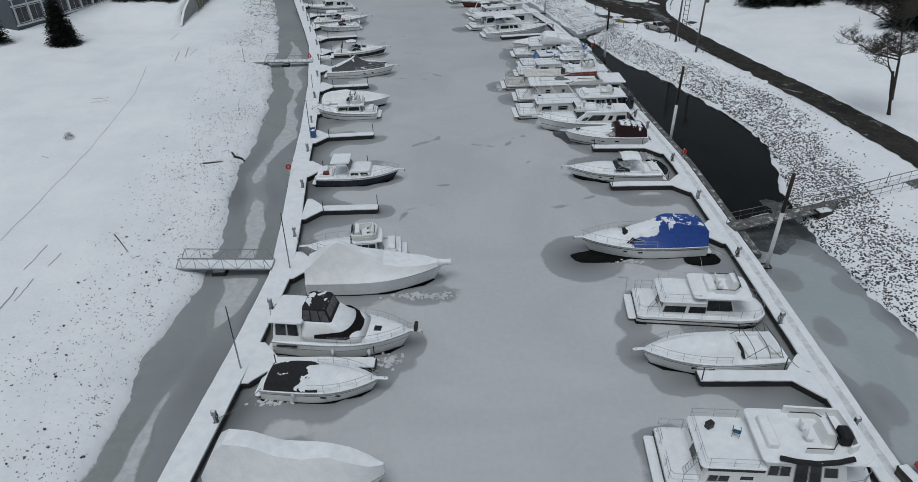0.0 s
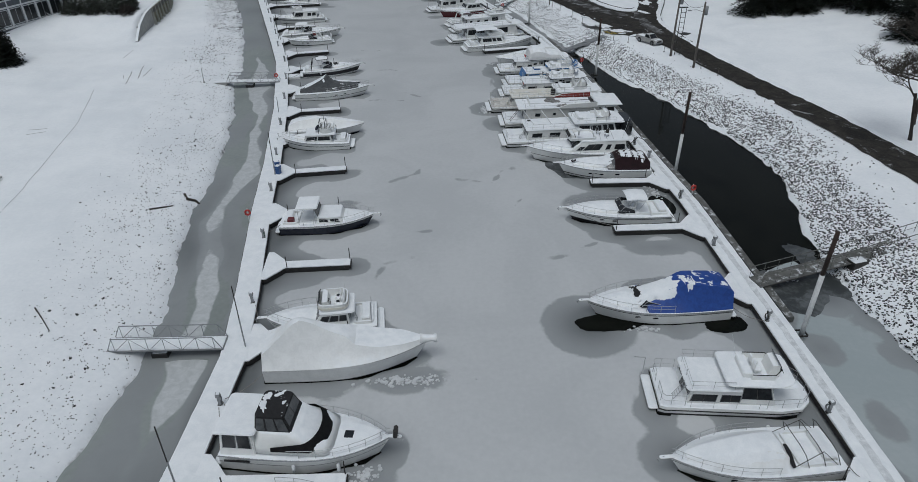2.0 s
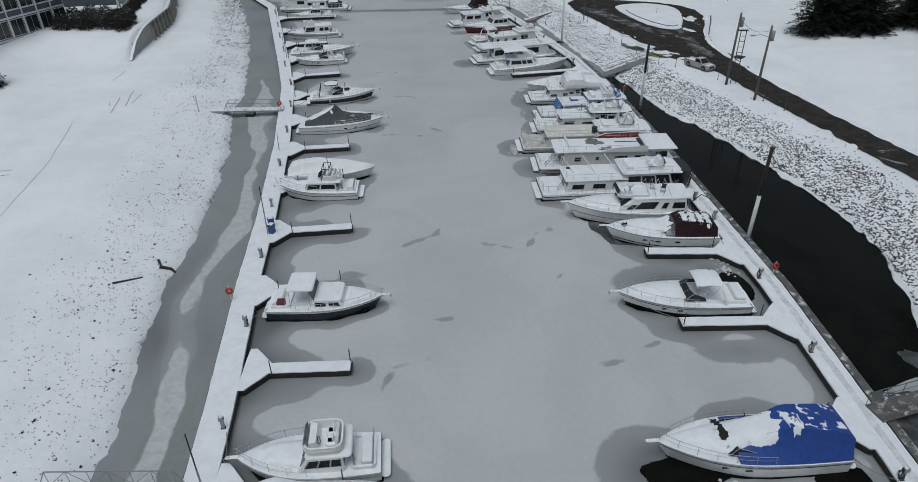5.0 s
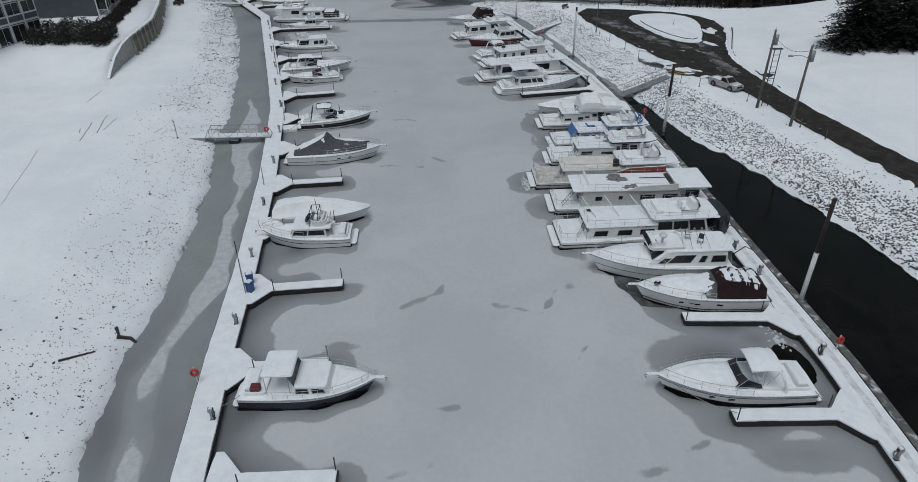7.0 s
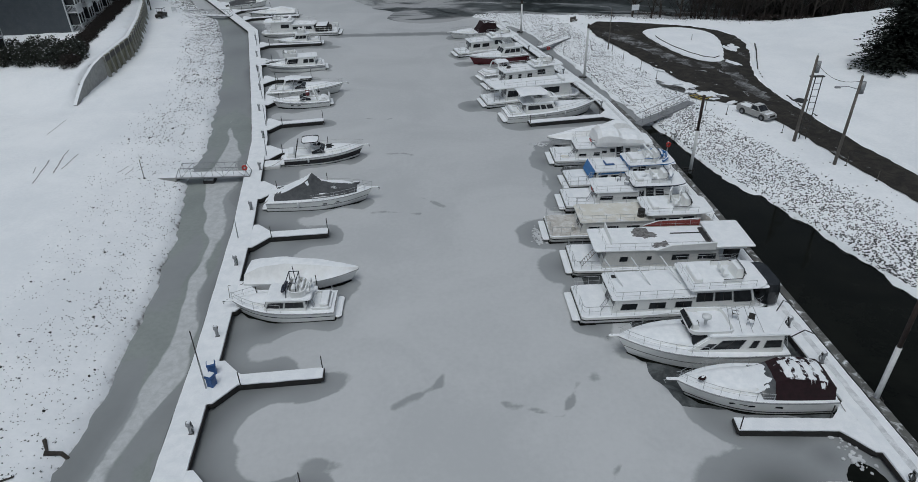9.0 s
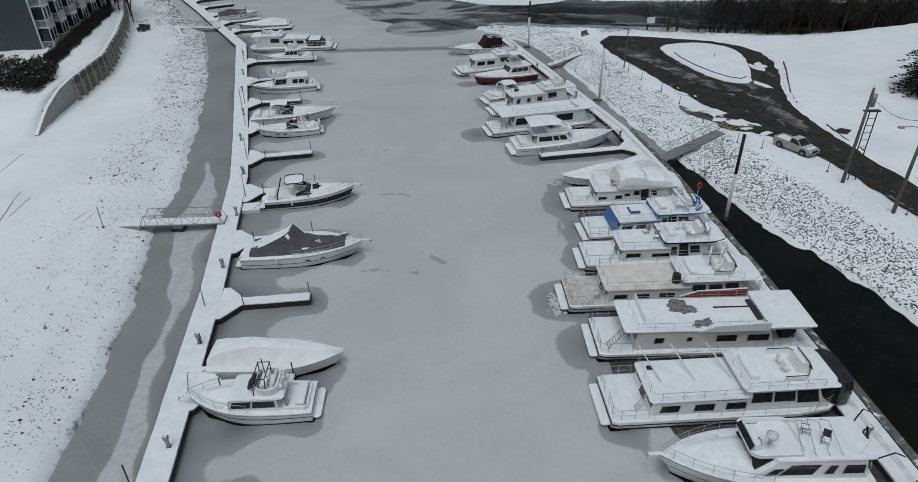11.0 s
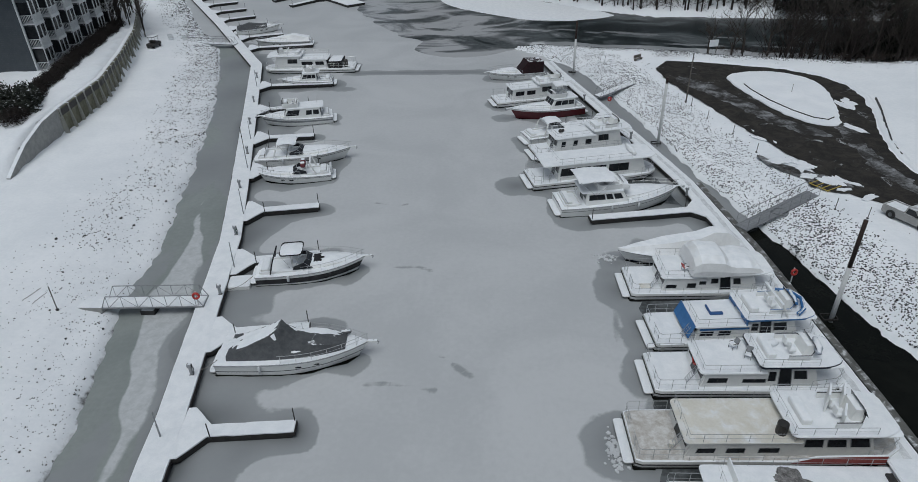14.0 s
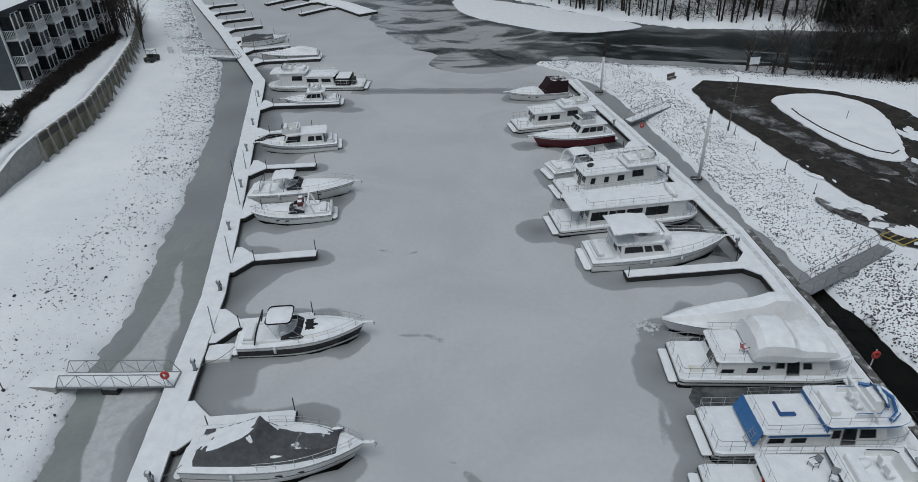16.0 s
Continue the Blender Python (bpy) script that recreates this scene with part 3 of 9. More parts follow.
sheet("thin_ice", jag([(24.2, 49), (24.2, 44.5), (26.5, 43.5), (28.7, 46), (30.6, 44.5), (31, 48.8), (28.6, 49.6)], 0.4, 0.25, 1.1), 0.007, M_BLACKICESHADE, "dark thin ice under the gangway")
sheet("thin_ice", blob(29.6, 51.6, 1.0, 1.5, 0.3, 0.25, 4.0), 0.012, M_BLACKICESHADE, "broken plate of thin ice at the edge of open water")

# river behind the point, with a ledge of snow-covered ice
river = [(-35.3, 218.6), (-30.9, 209.4), (-24, 195), (-17.5, 183.1), (-12, 177.5), (-13.5, 172), (-9, 167), (-4, 166.5), (1.5, 169.5), (8, 176), (30, 172), (60, 165), (300, 150), (700, 140), (700, 175), (90, 190), (45, 196), (25, 203), (1, 226), (-20, 245), (-60, 300), (-90, 300)]
sheet("river_water", jag(river, 1.5, 0.9, 5), 0.006, M_RIVER, "dark open river water with drifting ice", "water")
for o in ([(-11.9, 226), (-9.5, 209), (3.1, 196.1), (13.7, 192.0), (23.9, 196.0), (20.3, 202.8), (3.6, 217.5)],):
    sheet("ice_ledge", jag(smooth_poly(o, 8), 0.8, 0.3, 3), 0.02, M_SNOWCAP, "snow-covered ledge of river ice")
for k in range(10):
    sheet("ice_floe", blob(14 + k * 4.5, 182.5 - k * 1.2 + RS.uniform(-4, 4), RS.uniform(1, 4), RS.uniform(0.3, 0.9), -0.3, 0.35, k * 5.1), 0.015, M_DARKICE, "thin dark ice floe on the river")

def fine_pts(line, every=0.5):
    """An open line cut into short pieces."""
    out = []
    for (x0, y0), (x1, y1) in zip(line, line[1:]):
        n = max(1, int(math.hypot(x1 - x0, y1 - y0) / every))
        out += [(x0 + (x1 - x0) * k / n, y0 + (y1 - y0) * k / n) for k in range(n)]
    return out + [line[-1]]


# ---- road, turning loop and snow island on the right bank ----
road = [(41.5, -58), (44.2, 10), (44.9, 40), (44.4, 56.3), (42.9, 71.5), (40.9, 82), (39.4, 90.3), (37.9, 97.5), (37.0, 104.5), (36.3, 107.6), (34.4, 112.6), (32.0, 114.9), (30.7, 115.6), (29.2, 116.4), (29.2, 118), (31.0, 118.8), (30.3, 122.2), (29.3, 126), (27.6, 131.6), (25.8, 139.3), (23.6, 147.6), (23.2, 154), (25.6, 157.6), (30.4, 156.9), (35.0, 155.2),
        (40.4, 153.2), (44.2, 149.6), (45.8, 146), (45.6, 141), (44.4, 136.4), (42.6, 131.5), (40.9, 126.5), (40.1, 122), (40.0, 117), (40.2, 112.6), (40.9, 107), (42.2, 98), (44.5, 86), (46.3, 77), (48.2, 63), (49.2, 40), (48.4, 10), (46, -58)]
sheet("road", jag(road, 0.5, 0.16, 1.2), 1.80, M_ASPH, "wet dark asphalt road and turning loop with snow remains", "road")
isl = [(31.6, 146.6), (32.4, 150.4), (36.2, 151.8), (40.0, 151.0), (42.5, 147.4), (42.1, 142), (40.2, 135.4), (38.4, 131.6), (35.4, 132.6), (33.2, 137.6)]
o = smooth_poly(isl, 6)
ob = part("traffic_island", slab(jag(o, 0.4, 0.1, 1.0), 1.70, 1.92, 0.06), M_SNOW)
tagged(ob, "snow-covered oval island inside the turning loop", "traffic island", kind="structure")
o2 = fine_pts([(32.9, 146.2), (33.0, 144.0), (33.8, 140.0), (35.2, 136.2), (36.6, 133.8), (38.0, 133.0), (39.0, 133.8)])
part("kerb", wall(o2, 1.9, 0.1, 0.12), M_DARKMETAL, ob)
for dx, dy, rx, ry, rt in ((33.4, 114.3, 0.9, 0.5, 0.6), (30.6, 121.2, 1.2, 0.6, -1.0), (32.6, 117.4, 1.3, 0.4, -0.6), (29.8, 118.6, 0.8, 0.6, 0.2), (41.9, 138.5, 0.5, 1.3, 0.2), (39.9, 130.6, 0.5, 1.6, 0.4), (31.8, 115.8, 0.7, 0.35, 0.1), (28.5, 128.0, 0.9, 0.35, -1.0)):
    tagged(part("snow_remnant", cap(blob(dx, dy, rx, ry, rt, 0.25, dx), 1.81, 0.08, dx), M_SNOWCAP), "flat remnant of ploughed snow on the asphalt", "snow", kind="structure")
M_ROADSLUSH = ice_mat("grey_road_slush", (0.025, 0.023, 0.021), (0.36, 0.37, 0.38), 0.8, 0.45, 3.5, 0.42, 0.72)
for o in ([(38.4, 132.6), (37.6, 128.6), (36.7, 121.8), (37.0, 117.6), (38.2, 114.6), (38.9, 117.2), (38.5, 122.3), (39.3, 128.5), (40.2, 132.2)], [(25.0, 149.8), (28.6, 147.2), (30.8, 141.2), (32.8, 134.6), (35.4, 131.0), (36.6, 128.4), (33.6, 129.4), (31.0, 133.6), (28.6, 140.0), (25.6, 145.8)],
          [(27.0, 123.6), (28.4, 121.4), (30.6, 119.4), (32.9, 117.6), (32.4, 115.8), (30.2, 117.0), (28.0, 119.6), (26.8, 121.8)]):
    sheet("road_slush", jag(smooth_poly(o, 6), 0.3, 0.25, 0.8), 1.802, M_ROADSLUSH, "grey churned slush lying on the asphalt", "slush")
for x, y, rx, ry in ((42.9, 138.8, 0.7, 2.0), (28.4, 122.2, 1.3, 0.8), (31.8, 117.6, 1.1, 1.3), (30.0, 120.4, 0.6, 0.8)):
    ob = part("snow_remnant", cap(jag(blob(x, y, rx, ry, -0.2, 0.3, x + 2), 0.25, 0.12, 0.5), 1.81, 0.07, x), M_SNOWCAP)
    tagged(ob, "flat remnant of ploughed snow on the asphalt", "snow", kind="structure")
for o in ([(46.9, 140.6), (45.6, 136.8), (43.4, 131.3), (41.6, 126.6), (40.9, 123.4)], [(40.9, 116.2), (40.8, 112.3), (41.1, 109.0)]):
    o = fine_pts(o)
    ob = part("kerb", wall(o, ground_z(*o[len(o) // 2]) - 0.1, 0.3, 0.14), M_DARKMETAL)
    tagged(ob, "dark kerb showing through the snow by the road", "kerb", kind="structure")
zq = ground_z(41.8, 114.5)
ob = part("rubber_mat", slab([(40.7, 114.4), (41.9, 113.6), (42.9, 114.6), (42.0, 115.3)], zq - 0.05, zq + 0.12, 0.02), M_FLOAT)
tagged(ob, "black sheet lying on the snow beside the road", "mat")
# ploughed ridge along the far side of the road
ridge = [(46.1, -58), (48.6, 10), (49.4, 40), (48.4, 63), (46.5, 77), (44.7, 86), (42.4, 98), (41.1, 107), (40.4, 112.6), (40.2, 117), (40.3, 122), (41.1, 126.5), (42.8, 131.5), (44.6, 136.4), (45.8, 141), (46.0, 146), (44.4, 149.8), (40.6, 153.4), (35.2, 155.5), (30.5, 157.2), (25.6, 158)]
rows = []
for (x0, y0), (x1, y1) in zip(ridge, ridge[1:]):
    n = max(2, int(math.hypot(x1 - x0, y1 - y0) / 0.5))
    nx_, ny_ = -(y1 - y0), x1 - x0
    ln = math.hypot(nx_, ny_)
    nx_, ny_ = -nx_ / ln, -ny_ / ln
    for k in range(n):
        x, y = x0 + (x1 - x0) * k / n, y0 + (y1 - y0) * k / n
        w, h = 0.7 + 0.35 * noise.noise((x, y, 1)), 0.24 + 0.16 * noise.noise((x * 1.5, y * 1.5, 5))
        rows.append([(x + nx_ * s * w, y + ny_ * s * w, ground_z(x, y) - 0.05 + (h if s in (0.35, 0.7) else (0.12 if s in (0.1, 1.0) else 0.0))) for s in (-0.1, 0.1, 0.35, 0.7, 1.0, 1.4)])
tagged(part("snow_bank", loft(rows, None, False), M_SNOW, None, "", True), "low ploughed snow ridge along the road", "snow bank", kind="structure")


# ---- floating walkways ----
def deck_run(parent, line, w, z=0.5, right_dark=0.0):
    left, right = [], []
    for i, p in enumerate(line):
        a, b = Vector(line[max(i - 1, 0)]), Vector(line[min(i + 1, len(line) - 1)])
        d = (b - a).normalized()
        n = Vector((d.y, -d.x))
        left.append(Vector(p) - n * w / 2)
        right.append(Vector(p) + n * w / 2)
    return [tuple(v) for v in left], [tuple(v) for v in right]


def fine_line(line, every=1.0):
    out = []
    for (x0, y0), (x1, y1) in zip(line, line[1:]):
        n = max(1, int(math.hypot(x1 - x0, y1 - y0) / every))
        out += [(x0 + (x1 - x0) * k / n, y0 + (y1 - y0) * k / n) for k in range(n)]
    return out + [line[-1]]


def strip(name, left, right, z0, z1, material, parent, inset=0.0, wob=0.0):
    rows = []
    for (a, b), (c, d) in zip(left, right):
        u = Vector((c - a, d - b)).normalized() * inset
        j, k = (wob * noise.noise((a * 1.3, b * 1.3, 1.1)), wob * noise.noise((c * 1.3, d * 1.3, 5.1))) if wob else (0, 0)
        a, b, c, d = a + u.x * (1 + j), b + u.y * (1 + j), c - u.x * (1 + k), d - u.y * (1 + k)
        m = ((a + c) / 2, (b + d) / 2)
        zz = z1 + (0.025 * noise.noise((m[0] * 2, m[1] * 2, 3)) if wob else 0)
        rows.append([(a, b, z0), (a + u.x * 0.3, b + u.y * 0.3, zz), (m[0], m[1], zz + (0.012 if wob else 0)), (c - u.x * 0.3, d - u.y * 0.3, zz), (c, d, z0)])
    return part(name, loft(rows, None, True, True), material, parent)


def walkway(name, line, w, label):
    e = thing(name, Matrix(), label, "dock")
    l, r = deck_run(e, fine_line(line, 0.8), w)
    strip("float", *deck_run(e, fine_line(line, 3), w - 0.35), -0.25, 0.2, M_FLOAT, e)
    strip("timber_deck", l, r, 0.2, 0.47, M_DOCKSIDE, e, 0.01)
    strip("snow_cover", l, r, 0.47, 0.56, M_SNOWCAP, e, 0.06, 0.6)
    return e


dock_left = walkway("walkway_left", DOCK_L, 1.9, "long floating timber walkway covered with snow beside the snowy bank")
dock_right = walkway("walkway_right", DOCK_R, 1.75, "long floating timber walkway covered with trodden snow")
l, r = deck_run(None, fine_line([(x + 1.22, y) for x, y in DOCK_R if 43 <= y <= 125], 1.0), 0.55)
strip("bare_edge", l, r, 0.1, 0.5, M_WETCONC, dock_right)["label"] = "wet dark bare edge beam"
# trodden track
l, r = deck_run(None, fine_line([(x + 0.1, y) for x, y in DOCK_R], 0.5), 0.5)
M_TRACK = mat("trodden_snow", (0.5, 0.52, 0.54), (0.8, 0.82, 0.84), 0.8, scale=1.6, fine=12, bump=0.5)
strip("trodden_track", l, r, 0.56, 0.585, M_TRACK, dock_right, 0.04, 3.0)


def finger(base, tip, w=0.95, g=1.5, side=1, name="finger_dock", bank=True):
    """A narrow pier from the walkway, with braced corners at its root."""
    b, t = Vector(base), Vector(tip)
    d = (t - b).normalized()
    ln = (t - b).length
    e = thing(name, pose(b.x, b.y, 0, 0, 0, math.degrees(math.atan2(d.y, d.x))), "narrow floating finger pier covered with fresh snow", "dock", "finger piers")
    h = w / 2
    out = [(-0.3, -h - g), (0.15, -h - g), (g * 0.95, -h), (ln, -h), (ln, h), (g * 0.95, h), (0.15, h + g), (-0.3, h + g)]
    part("timber_deck", slab(out, 0.2, 0.465, 0.01), M_DOCKSIDE, e)
    part("float", slab(shrink(out, 0.2), -0.25, 0.2, 0.02), M_FLOAT, e)
    dense = jag(out, 0.5, 0.02, 0.5, b.y)
    part("snow_cover", slab(shrink(dense, 0.05), 0.46, 0.552, 0.03), M_SNOWCAP, e)
    for sx, sy in ((ln - 0.12, h - 0.08), (g + 0.1, -h + 0.02)):
        part("mooring_post", tube([(sx, sy, 0.3), (sx, sy, 1.55)], 0.035, 7), M_DARKMETAL, e)
    for k in range(int(ln / 2.2)):
        x = 1.2 + k * 2.2
        part("fender_strip", box(x, x + 0.5, -h - 0.04, -h - 0.003, 0.22, 0.4), M_FLOAT, e)
    return e


FING_L = [((-13.2, 31.6), (-5.3, 31.3)), ((-12.8, 42.9), (-6.2, 43.0)), ((-13.6, 52.2), (-7.0, 52.3)), ((-15.0, 60.8), (-8.8, 61.2)), ((-15.8, 69.5), (-9.1, 70.1)), ((-17.0, 78.6), (-11.0, 79.2)), ((-18.0, 87.4), (-11.6, 88.0)),
          ((-19.5, 96.2), (-13.0, 97.2)), ((-21.0, 105.4), (-14.4, 106.7)), ((-22.9, 114.0), (-16.4, 115.2)), ((-25.2, 122.8), (-18.4, 124.2)), ((-27.7, 131.9), (-21.0, 132.8)), ((-30.5, 141.5), (-24.0, 143)), ((-33.2, 151.6), (-22.9, 152.6)),
          ((-41.6, 172.6), (-31.0, 174.6)), ((-45.6, 179.6), (-38.5, 182.6)), ((-50, 187.2), (-43.6, 190.4)), ((-54.6, 194.6), (-48.6, 198)), ((-59, 202), (-53, 205.4)), ((-63.4, 209.6), (-57.4, 213)), ((-67.8, 217), (-62, 220.4))]
for b, t in FING_L:
    finger(b, t)
FING_R = [((22.0, 29.2), (14.9, 29.4)), ((22.3, 46.6), (15.6, 46.9)), ((22.5, 55.8), (15.2, 55.9)), ((22.3, 64.7), (15.2, 65.0)), ((19.2, 114.6), (8.6, 112.8)), ((13.8, 137.6), (8.5, 135.8))]
for b, t in FING_R:
    finger(b, t)
# far docks beyond the basin
far_dock = walkway("walkway_far", [(-60, 240), (-48, 228), (-36, 216.5), (-29.5, 208.5)], 4.5, "broad snow-covered pier at the far end of the basin")
for k, (x, y) in enumerate(((-50, 226.4), (-44.5, 221), (-39, 215.2))):
    finger((x, y), (x - 5, y - 7), 1.2, 0.8)


# ---- boats: shared pieces (stern at x 0, bow towards +x, waterline at z 0) ----
def place(stern, bow):
    d = Vector(bow) - Vector(stern)
    return pose(stern[0], stern[1], 0, 0, 0, math.degrees(math.atan2(d.y, d.x))), d.length


class Form:
    """The hull's plan and sheer."""

    def __init__(self, L, B, fs, fb, fine=2.3, s0=0.42, st=0.9, rake=0.1):
        self.L, self.B, self.fs, self.fb, self.fine, self.s0, self.st, self.rake = L, B, fs, fb, fine, s0, st, rake

    def half(self, s):
        if s < self.s0:
            return self.B / 2 * (self.st + (1 - self.st) * math.sin(s / self.s0 * math.pi / 2))
        return self.B / 2 * max(0.012, 1 - ((s - self.s0) / (1 - self.s0)) ** self.fine)

    def sheer(self, s):
        return self.fs + (self.fb - self.fs) * s ** 1.7

    def side(self, s, f, out=0.0, sign=1):
        """A point of the topside at height fraction f."""
        h, z = self.half(s), self.sheer(s)
        flare = 1 - 0.08 * (1 - f) - 0.26 * (1 - f) * max(0, s - 0.5) * 2
        z0 = -0.25
        return (s * self.L * (1 - self.rake * (1 - f) * s), sign * (h * flare + out), z0 + (z - z0) * f)


STN = [0, 0.06, 0.14, 0.24, 0.34, 0.44, 0.53, 0.61, 0.68, 0.75, 0.81, 0.86, 0.905, 0.94, 0.97, 0.99, 1.0]


def make_hull(e, F, paint, lower=None, stripes=(), rub=None, deck=M_GEL, low_to=0.3):
    def band(f0, f1, out=0.0, n=3):
        bm = bmesh.new()
        for sg in (1, -1):
            loft([[F.side(s, f0 + (f1 - f0) * k / n, out, sg) for k in range(n + 1)] for s in STN], bm, False)
        bmesh.ops.remove_doubles(bm, verts=bm.verts, dist=0.004)
        return bm
    bm = band(0.0, 1.0, 0.0, 5)
    bm.faces.new([bm.verts.new(p) for p in [F.side(0, k / 5, 0, 1) for k in range(6)] + [F.side(0, 1 - k / 5, 0, -1) for k in range(6)]])
    part("hull", bm, paint, e, "", True)
    if lower:
        part("boot_stripe", band(0.12, low_to, 0.012, 1), lower, e)
    for f0, f1, m in stripes:
        part("hull_stripe", band(f0, f1, 0.014, 1), m, e)
    bm = bmesh.new()
    loft([[F.side(s, 1.0, -0.01, -1), (s * F.L, -F.half(s) * 0.5, F.sheer(s) + 0.05), (s * F.L, 0, F.sheer(s) + 0.07), (s * F.L, F.half(s) * 0.5, F.sheer(s) + 0.05), F.side(s, 1.0, -0.01, 1)] for s in STN], bm, False)
    part("deck", bm, deck, e, "", True)
    bm = bmesh.new()
    for sg in (1, -1):
        tube([Vector(F.side(s, 1.0, 0.01, sg)) - Vector((0, 0, 0.05)) for s in STN], 0.035, 5, bm)
    tube([Vector(F.side(0, 1.0, 0.01, 1)) - Vector((0.01, 0, 0.05)), Vector(F.side(0, 1.0, 0.01, -1)) - Vector((0.01, 0, 0.05))], 0.03, 5, bm)
    part("rub_rail", bm, rub or M_GALV, e)


def snow_deck(e, F, s0, s1, k=0.86, h=0.07):
    """Snow lying on the deck between two stations."""
    rows = []
    for i in range(15):
        s = s0 + (s1 - s0) * i / 14
        w = F.half(s) * k
        z = F.sheer(s) + 0.055
        f = min(1, min(i, 14 - i) / 1.5 + 0.15) * h
        rows.append([(s * F.L, y * w, z - 0.03 if abs(y) == 1 else z + f * (0.8 + 0.5 * noise.noise((s * 9, y * 3, F.L)))) for y in (-1, -0.93, -0.6, -0.2, 0.2, 0.6, 0.93, 1)])
    part("deck_snow", loft(rows, None, True), M_SNOWCAP, e, "", True)


def trunk(e, F, s0, s1, h, k=0.62, name="cabin_trunk", m=None):
    """The raised rounded cabin top ahead of the windshield."""
    rows = []
    for i in range(13):
        u = i / 12
        s = s0 + (s1 - s0) * u
        w = min(F.half(s) * k, F.B / 2 * k)
        z = F.sheer(s) + 0.03
        t = h * (1 - u ** 2.2) * (0.55 + 0.45 * min(1, (1 - u) * 3)) + 0.02
        rows.append([(s * F.L, -w, z), (s * F.L, -w * 0.88, z + t * 0.75), (s * F.L, -w * 0.5, z + t * 0.97), (s * F.L, 0, z + t), (s * F.L, w * 0.5, z + t * 0.97), (s * F.L, w * 0.88, z + t * 0.75), (s * F.L, w, z)])
    part(name, loft(rows, None, True), m or M_GEL, e, "", True)


def bow_rail(e, F, s0=0.45, h=0.6, every=1.0, ext=0.0):
    pts = [Vector(F.side(s, 1.0, -0.12, 1)) + Vector((0, 0, 0.03)) for s in np.linspace(s0, 0.985, 9)]
    pts = pts + [Vector((F.L + ext, 0, F.fb + 0.03))] + [Vector((p.x, -p.y, p.z)) for p in pts[::-1]]
    rail(e, pts, h, every, 0.017, "bow_rail")


def pulpit(e, F, ln=0.55):
    part("bow_pulpit", slab(rrect(F.L - 0.5, F.L + ln, -0.11, 0.11, 0.1), F.fb - 0.03, F.fb + 0.05, 0.02), M_GEL, e)
    part("anchor", tube([(F.L + ln - 0.25, 0, F.fb + 0.05), (F.L + ln + 0.12, 0, F.fb - 0.1), (F.L + ln + 0.02, 0.14, F.fb - 0.22)], 0.035, 5, tube([(F.L + ln + 0.12, 0, F.fb - 0.1), (F.L + ln + 0.02, -0.14, F.fb - 0.22)], 0.035, 5)), M_GALV, e)


def swim(e, F, ln=0.5, m=None):
    part("swim_platform", slab(rrect(-ln, 0.03, -F.half(0) * 0.93, F.half(0) * 0.93, 0.3), 0.14, 0.26, 0.03), m or M_GELOLD, e)
    part("platform_snow", cap(rrect(-ln + 0.05, -0.02, -F.half(0) * 0.88, F.half(0) * 0.88, 0.25), 0.25, 0.06, F.L), M_SNOWCAP, e)


def windshield(e, x, w, z, h, rake=0.7, side=0.9):
    """A raked windscreen with returning sides and a bright frame."""
    a, b = (x + side * 0 + rake, z), (x, z + h)
    bot = [(x - side, -w / 2 * 1.02), (x + rake * 0.55, -w / 2 * 0.92), (x + rake, -w * 0.22), (x + rake, w * 0.22), (x + rake * 0.55, w / 2 * 0.92), (x - side, w / 2 * 1.02)]
    top = [(x - side * 0.9, -w / 2 * 0.98), (x - 0.05, -w / 2 * 0.82), (x + 0.12, -w * 0.2), (x + 0.12, w * 0.2), (x - 0.05, w / 2 * 0.82), (x - side * 0.9, w / 2 * 0.98)]
    hs = [h * 0.55, h * 0.95, h, h, h * 0.95, h * 0.55]
    ws = None
    for i in range(5):
        q = [(*bot[i], z), (*bot[i + 1], z), (*top[i + 1], z + hs[i + 1]), (*top[i], z + hs[i])]
        ob = panel(e, "windshield_pane", q, M_GLASS, 0.015)
    bm = tube([(*p, z + q) for p, q in zip(top, hs)], 0.025, 5)
    for p, t, q in zip(bot, top, hs):
        tube([(*p, z), (*t, z + q)], 0.02, 4, bm)
    part("windshield_frame", bm, M_METAL, e)


def cockpit(e, F, s0, s1, depth=0.55, k=0.78, m=None):
    """A raised coaming with benches round an open well."""
    z = F.sheer(s0) + 0.03
    o = rrect(s0 * F.L, s1 * F.L, -F.half(s0) * k, F.half(s0) * k, 0.25)
    part("coaming", wall(o, z, 0.22, 0.14, True), m or M_GEL, e)
    part("cockpit_sole", slab(shrink(o, 0.12), z, z + 0.05, 0.01), M_GEL, e)
    x0 = s0 * F.L + 0.2
    part("bench_seat", box(x0, x0 + 0.6, -F.half(s0) * k * 0.8, F.half(s0) * k * 0.8, z + 0.04, z + 0.4, 0.06), M_GEL, e)
    part("bench_snow", cap(rrect(x0, x0 + 0.6, -F.half(s0) * k * 0.8, F.half(s0) * k * 0.8, 0.1), z + 0.39, 0.07, x0), M_SNOWCAP, e)


